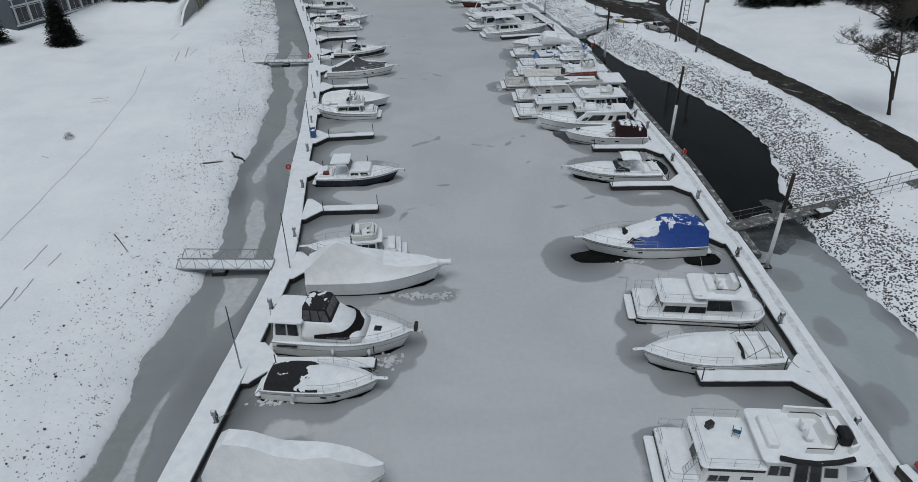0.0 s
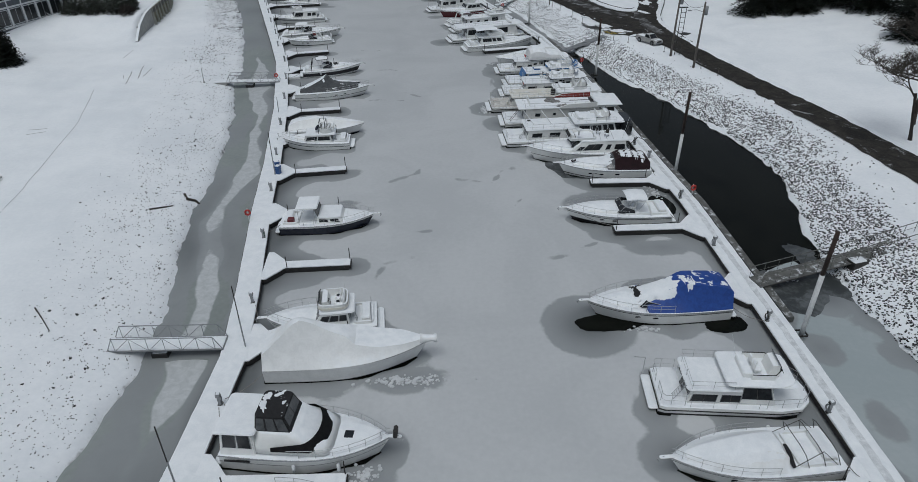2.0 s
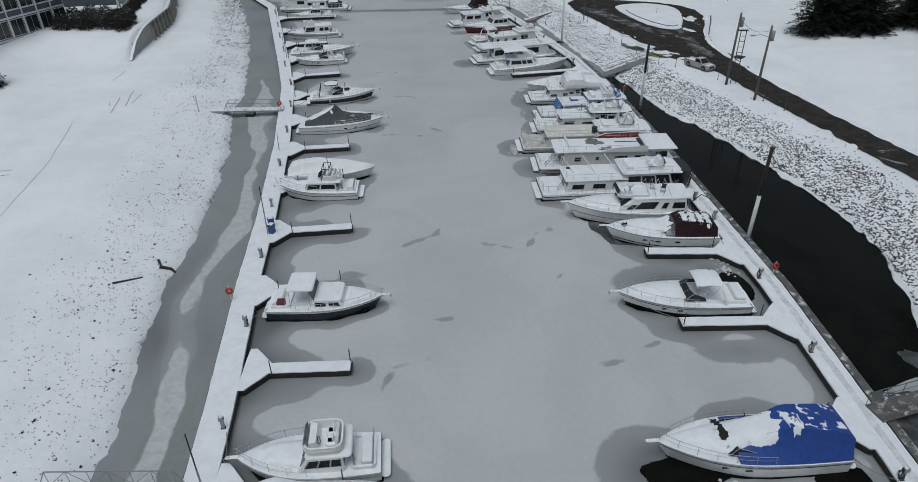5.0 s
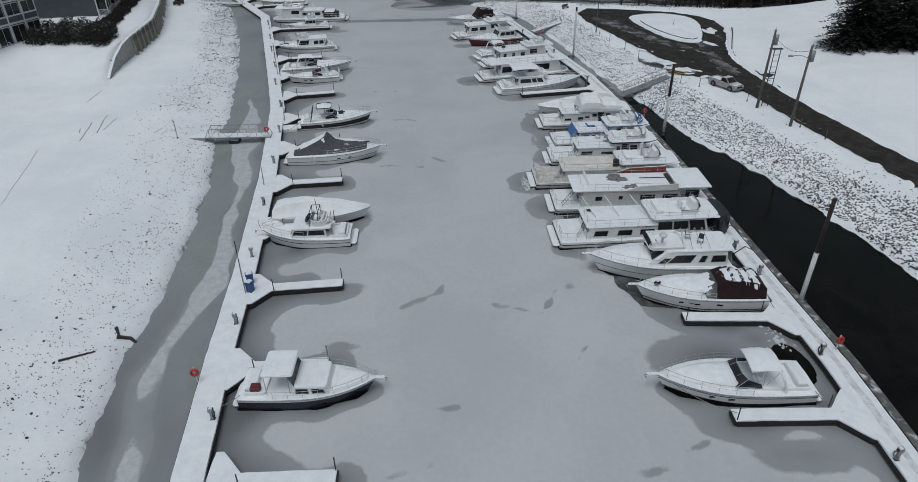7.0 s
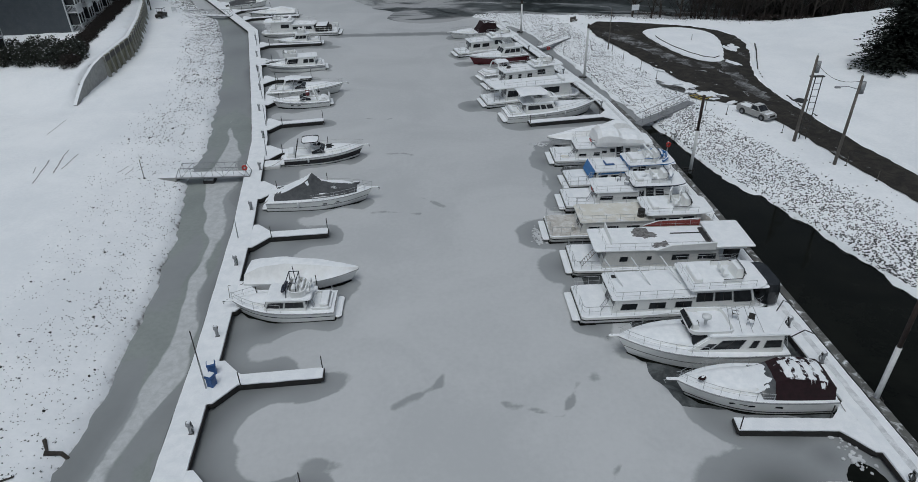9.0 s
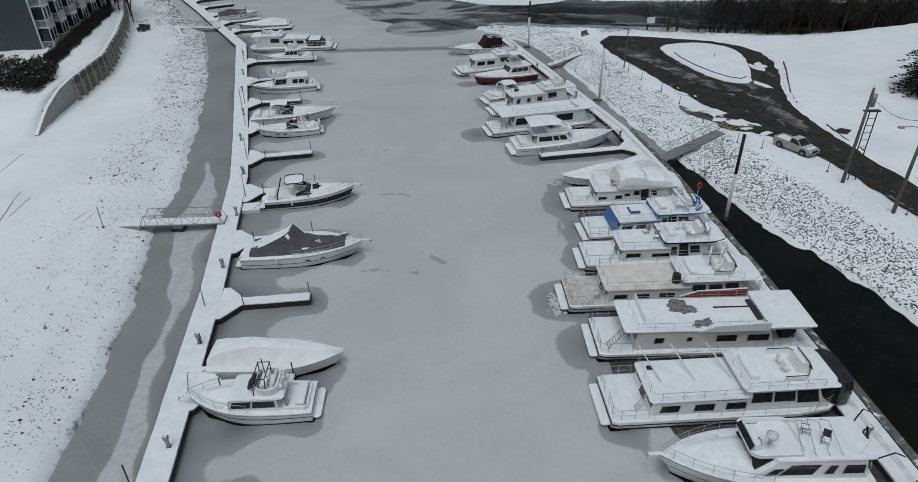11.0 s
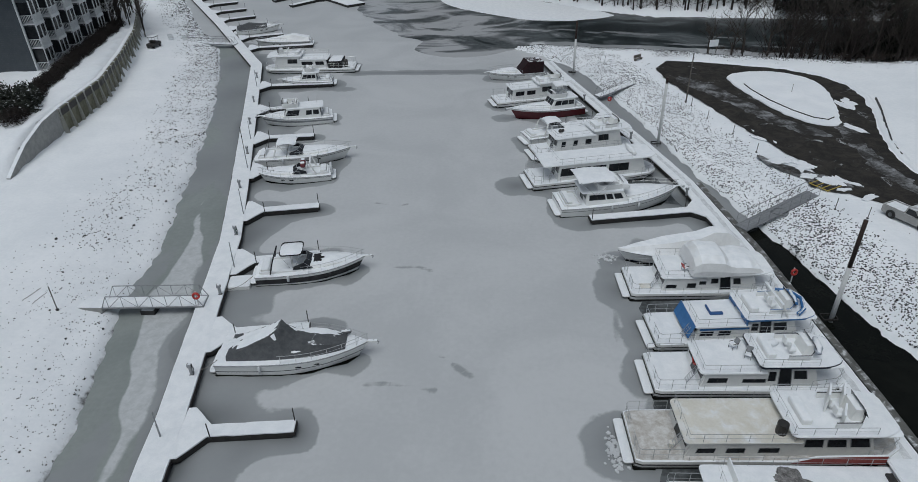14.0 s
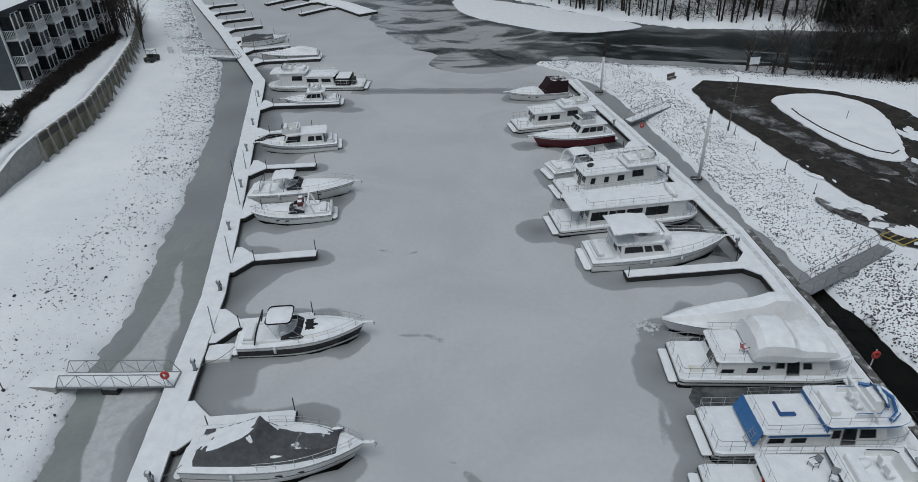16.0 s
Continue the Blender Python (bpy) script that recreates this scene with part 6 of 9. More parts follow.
PALE = [(0.3, 0.12, 0.9), (0.36, 0.7, 0.75), (0.5, 0.85, 0.55), (0.65, 0.62, 0.5), (0.8, 0.35, 0.4), (0.92, 0.1, 0.2)]
e, F = express((20.9, 31.6), (11.3, 31.2), 3.2, "white express cruiser under a snow-covered pale tarpaulin", fs=1.05, fb=1.45, tarp=M_WRAP, tarp_prof=PALE, tarp_range=(0.31, 0.91), tarp_k=0.86, hatch=False)
lie(e, F, PALE, M_SNOWCAP, "cover_snow", 0.35, 0.85, -0.7, 0.7, 0.03, (0.02, 0.06), 0.86, 0.03, 0.02, 1.0)
cockpit(e, F, 0.03, 0.28)
hoops(e, (0.4, 1.2, 2.1), 2.5, F.sheer(0.1) + 0.1, 1.15, M_DARKMETAL, 0.5)
part("canopy_strut", tube([(0.5, -1.2, F.fs + 0.1), (1.5, -1.1, F.fs + 1.1), (2.9, -1.2, F.fs + 0.15)], 0.02, 5), M_DARKMETAL, e)
part("canopy_strut", tube([(0.5, 1.2, F.fs + 0.1), (1.5, 1.1, F.fs + 1.1), (2.9, 1.2, F.fs + 0.15)], 0.02, 5), M_DARKMETAL, e)
bundle(e, 2.9, 0.6, F.sheer(0.3) + 0.2, 1.5, 0.16, M_BLACKCANVAS, 1.4)
e, L, w, zl, zu = houseboat((12.6, 36.9), (21.6, 35.9), 3.5, "white trawler-style cabin boat with snowy upper helm", 0.19, 0.52, 0.76, 1.75, 2.2, wins=((0.04, 0.52, 0.22, 0.72), (0.6, 0.97, 0.22, 0.72)), up_wins=((0.06, 0.94, 0.32, 0.88),), name="cabin_boat", round_bow=0.5, up_over=(0.9, 0.9), up_rail=False)
bundle(e, 6.9, 0.2, zu, 1.1, 0.22, M_BLACKCANVAS, 1.2)
part("davit", tube([(-0.3, 1.2, 0.6), (-0.3, 1.2, 1.9), (-1.0, 1.2, 1.95)], 0.03, 5), M_METAL, e)
antenna(e, 5.0, 1.2, zu, 1.6, 0.5)
BLUE = [(0, 1.15, 1.15), (0.03, 1.4, 1.05), (0.12, 1.62, 0.95), (0.3, 1.75, 0.85), (0.34, 1.7, 0.8), (0.44, 1.2, 0.65), (0.6, 0.7, 0.55), (0.66, 0.45, 0.5), (0.74, 0.15, 0.4)]
e, F = express((20.4, 45.2), (9.9, 45.0), 3.5, "white cruiser with a bright blue tarpaulin over its cockpit", fs=1.15, fb=1.5, tarp=M_BLUECANVAS, tarp_prof=BLUE, tarp_range=(0.0, 0.6), tarp_k=0.94, stripes=((0.82, 0.86, M_DARKMETAL),), hatch=False)
for sg in (-1, 1):
    part("rub_strake", tube([Vector(F.side(q, 0.97, 0.03, sg)) for q in (0.02, 0.2, 0.4, 0.5)], 0.045, 5), M_GALV, e)
windshield(e, 0.6 * F.L, 2.5, F.sheer(0.6) + 0.12, 0.42, 0.75, 1.0)
lie(e, F, BLUE, M_SNOWCAP, "cover_snow", 0.38, 0.66, -0.7, 0.62, 0.06, (0.05, 0.08), 0.94, 0.03, 0.02, 9.0)
lie(e, F, BLUE, M_SNOWCAP, "cover_snow", 0.66, 0.8, -0.2, 0.8, 0.05, (0.03, 0.06), 0.94, 0.03, 0.02, 12.0)
lie(e, F, BLUE, M_BLACKCANVAS, "loose_canvas", 0.63, 0.66, -0.9, 0.35, 0.07, (0.02, 0.06), 0.94, 0.03, 0.03, 3.0, "torn black canvas strip")
for s, v, ln, w in ((0.335, 0.15, 0.1, 1.0), (0.29, 0.3, 0.5, 0.12), (0.27, 0.1, 0.14, 0.5), (0.24, 0.35, 0.35, 0.1), (0.2, 0.1, 0.4, 0.1), (0.16, 0.3, 0.3, 0.09), (0.05, 0.3, 0.35, 0.5), (0.31, 0.5, 0.4, 0.3)):
    lie(e, F, BLUE, M_SNOWCAP, "snow_patch", s - ln / 2 / F.L, s + ln / 2 / F.L, v - w / 3.4, v + w / 3.4, 0.04, (0.006, 0.03), 0.94, 0.03, 0.02, s * 40)
express((20.7, 58.5), (11.0, 58.7), 3.2, "white express cruiser with dark lower hull and snowy hardtop", fs=1.0, fb=1.45, lower=M_BLACKHULL, stripes=((0.26, 0.42, M_BLACKHULL), (0.8, 0.84, M_DARKMETAL)), top=M_GEL)
MARO = [(0, 0.5, 1.1), (0.06, 1.0, 1.05), (0.2, 1.2, 1.0), (0.32, 1.2, 0.95), (0.38, 0.95, 0.9), (0.48, 0.5, 0.8), (0.6, 0.3, 0.6)]
e, F = express((21.7, 67.6), (12.1, 68.0), 3.3, "white express cruiser with a maroon canvas cover", fs=1.15, fb=1.5, tarp=M_MAROON, tarp_prof=MARO, tarp_range=(0.02, 0.4), tarp_k=0.86, stripes=((0.3, 0.36, M_FLOAT),))
film(e, F, MARO, M_CLEARVINYL, "front_curtain", "clear vinyl front curtain", 0.4, 0.48, 0.84, 0.03, 0.02)
lie(e, F, MARO, M_SNOWCAP, "cover_snow", 0.42, 0.6, -0.75, 0.75, 0.03, (0.02, 0.05), 0.84, 0.03, 0.02, 2.0)
for sg in (-1, 1):
    part("side_window", loft([[Vector(F.side(s, f, 0.02, sg)) for s, f in ((0.36, 0.62), (0.6, 0.66), (0.64, 0.7), (0.36, 0.74))], [Vector(F.side(s, f, 0.035, sg)) for s, f in ((0.36, 0.62), (0.6, 0.66), (0.64, 0.7), (0.36, 0.74))]], None, True, True), M_GLASS, e)
bundle(e, 7.7, 0.3, F.sheer(0.8) + 0.3, 0.5, 0.16, M_MAROON, 0.4)
for k in range(4):
    s = 0.1 + 0.07 * k
    lie(e, F, MARO, M_SNOWCAP, "snow_patch", s - 0.022, s + 0.026, -0.5 + 0.06 * (k % 2), 0.85 - 0.1 * k, 0.04, (0.008, 0.07), 0.86, 0.03, 0.02, k * 3.0)
e, F, z = sedan((20.6, 71.9), (9.4, 71.8), 3.8, "white motor yacht with long deckhouse and snowy flybridge", hx=(0.04, 0.64), fly=(0.34, 0.6), hz=1.25, fs=1.2, fb=1.8, wins=((0.03, 0.22, 0.3, 0.72), (0.3, 0.38, 0.3, 0.72), (0.48, 0.78, 0.28, 0.78), (0.8, 0.9, 0.28, 0.6)), rf=1.7, stripes=((0.52, 0.55, M_FLOAT),), fly_h=0.3, seats=False)
for k, (x, y) in enumerate(((2.4, 0.4), (3.1, -0.3))):
    deck_chair(e.matrix_basis, x, y, z + 0.06, 60 + 100 * k, M_DARKMETAL, "dark folding chair standing on the cabin roof")
for k in range(4):
    part("canopy_frame", tube([(1.8 + k * 0.7, -1.3, z), (2.3 + k * 0.55, 0, z + 1.25), (1.8 + k * 0.7, 1.3, z)], 0.022, 4), M_METAL, e, "bare canopy hoop")
part("radar_dome", loft([[(5.4 + r * math.cos(a), 0.6 + r * math.sin(a), z + 0.9 + h) for a in np.linspace(0, math.tau, 11)[:-1]] for r, h in ((0.1, -0.5), (0.1, 0.0), (0.3, 0.03), (0.32, 0.14), (0.16, 0.24))], None, True, True), M_TRIM, e, "white radar dome on its post", True)
for a, b in (((0.1, -1.2, 1.5), (-0.5, -1.4, 2.9)), ((0.1, 0.9, 1.5), (-0.7, 1.3, 2.6))):
    part("davit", tube([a, b, (b[0] - 0.6, b[1], b[2] - 0.3)], 0.04, 5), M_DARKMETAL, e)
e, L, w, zl, zu = houseboat((7.9, 76.7), (22.0, 77.3), 4.1, "white houseboat with long railed roof and black-glazed bow", 0.17, 0.58, 0.9, 1.78, 2.3, wins=((0.08, 0.27, 0.25, 0.7), (0.42, 0.62, 0.25, 0.7), (0.74, 0.94, 0.25, 0.7)), up_wins=((0.02, 0.3, 0.4, 0.85), (0.33, 0.62, 0.4, 0.85), (0.65, 0.95, 0.3, 0.88)), up_over=(0.5, 0.7))
for k, x in enumerate((6.2, 6.45, 6.62, 6.85, 7.05, 7.22, 7.4, 7.58, 7.8, 8.0)):
    part("lettering_bar", box(x, x + 0.12, -w / 2 - 0.03, -w / 2 - 0.01, 1.72, 1.86 + 0.05 * (k % 2)), M_FLOAT, e)
for x in (3.4, 5.4, 7.6):
    part("leaning_pole", tube([(x, -0.2, zl + 0.1), (x - 0.75, 2.25, zl + 0.85)], 0.045, 6), M_TRIM, e)
part("bow_enclosure", loft([[(x, y, zq) for x, y in rrect(13.1 - d, 14.5 - d, -1.6 + d, 1.6 - d, 0.6, 4)] for d, zq in ((0, 0.75), (0.0, 1.8), (0.12, 2.35))], None, True, True), M_GLASS, e, "black glazed bow enclosure")
part("air_vent", box(2.9, 3.3, 0.9, 1.2, zl, zl + 0.14, 0.02), M_DARKMETAL, e)
e, L, w, zl, zu = houseboat((8.4, 82.6), (22.1, 82.7), 4.1, "long grey-white houseboat with flat overhanging roof and bare patch", 0.18, 0.82, 0.86, 2.12, 2.12, wins=((0.13, 0.2, 0.38, 0.66), (0.37, 0.41, 0.45, 0.66), (0.59, 0.74, 0.4, 0.72), (0.82, 0.98, 0.4, 0.72)), wall_m=M_GELOLD, helm=False, up_rail=False, up_over=(0.05, 1.6), ladder_at=False, low_over=1.0, hull_h=0.62, square=True, up_th=0.12)
ladder(e, (0.8, -1.2, 0.65), (1.95, -1.2, 2.15), 0.6, 8, M_WOOD)
part("bare_patch", cap(jag(blob(6.0, 0.7, 1.05, 0.7, -0.5, 0.22, 2.0), 0.12, 0.09, 0.35), zl + 0.045, 0.05, 1), M_BROWNPATCH, e, "bare brown decking free of snow")
part("bare_patch", cap(jag(blob(7.0, -1.0, 0.7, 0.38, 0.4, 0.22, 5.0), 0.12, 0.08, 0.3), zl + 0.045, 0.05, 2), M_BROWNPATCH, e, "bare brown decking free of snow")
for sg, m2 in ((-1, M_GEL), (1, mat("red_canvas", (0.17, 0.03, 0.025), (0.24, 0.05, 0.04), 0.8))):
    part("side_parapet", loft([[(6.4, sg * 1.92, zl), (6.4, sg * 1.86, zl), (6.4, sg * 1.86, zl + 0.04), (6.4, sg * 1.92, zl + 0.04)], [(7.6, sg * 1.92, zl), (7.6, sg * 1.86, zl), (7.6, sg * 1.86, zl + 0.45), (7.6, sg * 1.92, zl + 0.45)], [(11.0, sg * 1.92, zl), (11.0, sg * 1.86, zl), (11.0, sg * 1.86, zl + 0.6), (11.0, sg * 1.92, zl + 0.6)]], None, True, True), m2, e, "white sloping roof side" if sg < 0 else "faded red roof side")
    part("parapet_top", tube([(6.4, sg * 1.9, zl + 0.06), (7.6, sg * 1.9, zl + 0.47), (11.0, sg * 1.9, zl + 0.62)], 0.05, 5), M_GEL, e)
part("roof_hatch", box(10.6, 10.95, -0.9, 1.2, zl + 0.05, zl + 0.2, 0.02), M_DARKMETAL, e, "dark open stair hatch")
part("front_canopy", slab(rrect(11.0, 14.0, -2.0, 2.0, 0.1), zl + 0.2, zl + 0.32, 0.03), M_GEL, e)
part("canopy_snow", cap(rrect(11.04, 13.96, -1.96, 1.96, 0.1), zl + 0.315, 0.07, 4), M_SNOWCAP, e)
part("roof_screen", wall([(3.2, -0.9), (3.2, 1.7)], zl, 0.6, 0.06), M_GEL, e)
part("bare_strip", box(8.2, 11.2, 0.5, 0.62, zl + 0.06, zl + 0.1), M_DARKMETAL, e)
g = thing("covered_grill", e.matrix_basis @ pose(12.9, -0.6, 0.7), "dark covered grill standing on the bow deck", "grill")
part("body", box(-0.5, 0.5, -0.35, 0.35, 0.0, 0.8, 0.08), M_BLACKCANVAS, g)
part("hood", tube([(-0.5, 0, 0.85), (0.5, 0, 0.85)], 0.33, 9), M_DARKMETAL, g)
e, L, w, zl, zu = houseboat((7.25, 87.6), (22.0, 88.0), 3.9, "houseboat with a bare cream roof and white upper deck", 0.19, 0.6, 0.88, 1.7, 2.2, wins=((0.08, 0.24, 0.3, 0.62), (0.34, 0.5, 0.3, 0.62), (0.62, 0.8, 0.3, 0.62)), up_wins=((0.05, 0.3, 0.45, 0.8), (0.36, 0.62, 0.45, 0.8), (0.68, 0.94, 0.45, 0.85)), roof_m=M_CREAM, roof_snow=False, wall_m=M_GELOLD, up_over=(0.6, 1.1), hull_m=M_GELOLD, deck_m=mat("thin_trodden_snow", (0.4, 0.37, 0.33), (0.68, 0.68, 0.67), 0.85, scale=2.2, fine=15, bump=0.5))
part("drum", tube([(8.0, -0.9, zl), (8.0, -0.9, zl + 0.7)], 0.3, 12), M_DARKMETAL, e)
for x, y, h in ((10.6, 0.6, 1.3), (11.0, -0.5, 0.9), (11.6, 0.9, 1.0)):
    part("upper_screen", wall([(x, y - 0.6), (x + 0.5, y + 0.3)], zu, h, 0.1), M_GEL, e)
ob = thing("bucket", e.matrix_basis @ pose(2.3, -0.9, 0.74), "pale yellow bucket standing on the after deck", "bucket")
part("pail", tube([(0, 0, 0), (0, 0, 0.35)], 0.14, 10, None, 0.17), M_CREAM, ob)
part("pail_rim", tube([(0.17 * math.cos(a), 0.17 * math.sin(a), 0.35) for a in np.linspace(0, math.tau, 13)], 0.015, 4), M_TRIM, ob)
e, L, w, zl, zu = houseboat((9.45, 92.8), (21.4, 93.1), 3.7, "white houseboat with navy-trimmed upper deck and after rail", 0.24, 0.56, 0.84, 1.75, 2.25, wins=((0.08, 0.38, 0.35, 0.68), (0.62, 0.98, 0.35, 0.6)), up_wins=((0.06, 0.2, 0.3, 0.75), (0.26, 0.5, *D), (0.55, 0.8, 0.4, 0.8)), trim=M_NAVY, up_over=(0.5, 1.2))
bundle(e, 9.9, -0.3, zu + 0.3, 1.5, 0.3, M_SHRINKBLUE, 1.3)
bundle(e, 7.6, 0.4, zu, 0.8, 0.25, M_SNOWCAP, 0.3, "snowy_cushion")
for k, x in enumerate((5.4, 6.0)):
    deck_chair(e.matrix_basis, x, 0.7 - 0.9 * k, zl + 0.05, 200 + 40 * k, M_GALV, "pale folding chair standing on the snowy roof")
part("ring_buoy", tube([(2.93, 0.1 + 0.27 * math.cos(a), 1.5 + 0.27 * math.sin(a)) for a in np.linspace(0, math.tau, 15)], 0.06, 6), M_REDP, e, "faded red ring buoy")
e, L, w, zl, zu = houseboat((10.4, 97.0), (21.6, 97.8), 3.6, "white houseboat with bright blue canvas and trim", 0.24, 0.56, 0.86, 1.72, 2.22, wins=((0.06, 0.3, 0.35, 0.68), (0.4, 0.62, 0.35, 0.68)), up_wins=((0.04, 0.18, 0.4, 0.78), (0.22, 0.46, *D), (0.52, 0.8, 0.4, 0.8)), trim=M_BLUETRIM, stripe=M_BLUETRIM, up_over=(0.4, 1.0))
panel(e, "side_canvas", [(2.62, -1.45, zl + 0.12), (2.62, 1.45, zl + 0.12), (2.25, 1.5, 0.95), (2.25, -1.5, 0.95)][::-1], M_BLUETRIM, 0.03, "bright blue canvas screen")
bm = box(4.0, 4.12, -0.2, 0.75, zl + 0.06, zl + 0.22, 0.03)
box(4.0, 4.9, -0.3, -0.05, zl + 0.06, zl + 0.2, 0.03, bm)
part("blue_cushion", bm, M_BLUEP, e, "blue cushion lying on the roof")
bundle(e, 9.6, 0.2, zu + 0.2, 1.6, 0.26, M_BLUETRIM, 1.4)
for y0 in (-1.5, 0.55):
    part("bulkhead_canvas", box(6.0, 6.06, y0, y0 + 1.0, zl + 0.02, zu - 0.05), M_BLUETRIM, e, "bright blue canvas panel")
part("helm_canvas", tube([(9.3, -1.35, zu + 0.2), (9.8, -1.0, zu + 0.35), (10.1, 0.0, zu + 0.45), (9.8, 1.0, zu + 0.35), (9.0, 1.4, zu + 0.25)], 0.14, 7), M_BLUETRIM, e, "rolled blue canvas")
part("radar_arch", tube([(8.6, -1.4, zu), (8.2, -1.3, zu + 0.9), (8.2, 1.3, zu + 0.9), (8.6, 1.4, zu)], 0.09, 7), M_GEL, e)
e, L, w, zl, zu = houseboat((9.85, 102.8), (20.9, 103.2), 3.8, "white houseboat with shrink-wrapped upper helm", 0.22, 0.5, 0.86, 1.78, 2.05, wins=((0.06, 0.3, 0.25, 0.5), (0.55, 0.75, 0.25, 0.6), (0.82, 0.98, 0.5, 0.75)), up_wins=((0.12, 0.26, 0.45, 0.75), (0.3, 0.5, *D), (0.56, 0.7, 0.4, 0.75)), helm=False, up_rail=False)
wrap_mound(e, 4.4, 9.7, 3.5, zu - 0.15, 1.5)
deck_chair(e.matrix_basis, 4.2, -0.7, zl + 0.05, 20, M_REDP, "dark red folding chair standing on the roof")
part("door_mat", box(1.0, 1.8, -1.2, -0.6, 0.75, 0.78, 0.01), M_CREAM, e)
wrapped((19.6, 108.1), (10.0, 106.5), 3.0, "boat under smooth white shrink wrap", [(0, 0.8, 0.9), (0.08, 1.35, 0.6), (0.2, 1.5, 0.5), (0.32, 1.05, 0.6), (0.6, 0.75, 0.6), (1, 0.15, 0.05)], fs=0.9, fb=1.3)
e, F, z = sedan((5.9, 115.4), (17.8, 117.4), 3.8, "white motor yacht with covered bridge, stern outward", hx=(0.2, 0.56), fly=(0.3, 0.5), fs=1.0, fb=1.7, hz=1.15, wins=((0.06, 0.46), (0.5, 0.66), (0.7, 0.9)), swim_ln=0.55)
bimini(e, 1.5, 4.9, 3.3, z - 0.1, 1.45, M_GEL, "hard_top")
wrap_mound(e, 4.3, 6.5, 2.4, z, 1.15)
e, L, w, zl, zu = houseboat((3.4, 120.8), (16.4, 123.8), 4.0, "white houseboat with long flat canopy roof", 0.2, 0.8, 0.9, 2.3, 2.3, wins=((0.02, 0.2, 0.3, 0.8), (0.22, 0.4, 0.3, 0.8), (0.42, 0.6, 0.3, 0.8), (0.64, 0.9, 0.3, 0.8)), helm=False, low_over=1.7, up_rail=False)
for sy in (-1.6, 1.6):
    part("canopy_post", tube([(1.2, sy, 0.7), (1.2, sy, 2.3)], 0.03, 6), M_METAL, e)
bundle(e, 10.8, 0.0, zl, 2.6, 0.35, M_WRAP, 1.5)
e, L, w, zl, zu = houseboat((4.2, 127.4), (15.2, 130.6), 3.6, "white houseboat with small upper helm", 0.2, 0.6, 0.88, 2.2, 2.6, wins=((0.1, 0.2), (0.4, 0.5), (0.7, 0.85)), up_wins=((0.1, 0.5, 0.45, 0.8),))
bundle(e, 3.5, 0.3, zl, 0.7, 0.25, M_DARKMETAL, 0.4)
express((3.7, 131.6), (12.8, 135.0), 3.0, "white cruiser with snowy hardtop, stern outward", top=M_GEL)
sedan((11.3, 142.0), (1.8, 138.9), 3.2, "flybridge cruiser with dark red hull", paint=M_RED, stripes=((0.86, 1.0, M_GEL),), hx=(0.14, 0.5), fly=(0.24, 0.46), hz=1.2, fs=1.1, fb=1.6, fly_top=M_GEL)
e, L, w, zl, zu = houseboat((0.1, 144.4), (10.6, 147.4), 3.5, "white houseboat with snow-laden roof and open stern", 0.2, 0.55, 0.88, 2.1, 2.5, wins=((0.1, 0.4), (0.5, 0.8)), up_wins=((0.1, 0.5, 0.45, 0.8),))
express((7.4, 157.4), (-1.1, 155.0), 3.2, "white cruiser with a dark canvas cockpit enclosure", tarp=M_MAROON, tarp_prof=[(0, 1.5, 1.25), (0.3, 1.6, 1.2), (0.36, 0.9, 1.0), (0.42, 0.4, 0.9)], tarp_range=(0.02, 0.42))

# water and shade painted dark in narrow gaps between hulls and along the walkway
sheet("gap_shade", jag([(13.0, 66.8), (21.8, 65.6), (22.0, 72), (21.4, 91), (20.2, 106), (19.4, 110.4), (14.5, 109.4), (11.6, 105.2), (10.6, 99.6), (10.8, 95.0), (9.4, 90.6), (8.8, 85.0), (9.4, 79.6), (12.0, 74.2), (11.6, 70.0)], 0.5, 0.2, 1.2), 0.013, M_BLACKICESHADE, "dark sheet for water and painted shade in the gaps between the boats")
sheet("gap_shade", jag([(17.6, 116), (15.2, 128), (12.2, 140), (8.6, 156), (6.6, 156), (9.6, 144), (11.6, 134), (13.2, 126), (13.8, 120), (14.2, 117)], 0.5, 0.2, 1.2), 0.013, M_BLACKICESHADE, "dark sheet for water and painted shade in the gaps between the boats")
# the basin's ice: clear and dark round docks, painted contact shade round hulls, greenish channels
BOATS = [o for o in scene.objects if o.type == "EMPTY" and o.get("group") == "boats in the marina"]


def seg_dist(a, b, X, Y):
    dx, dy = b[0] - a[0], b[1] - a[1]
    t = np.clip(((X - a[0]) * dx + (Y - a[1]) * dy) / (dx * dx + dy * dy), 0, 1)
    return np.hypot(X - a[0] - t * dx, Y - a[1] - t * dy)


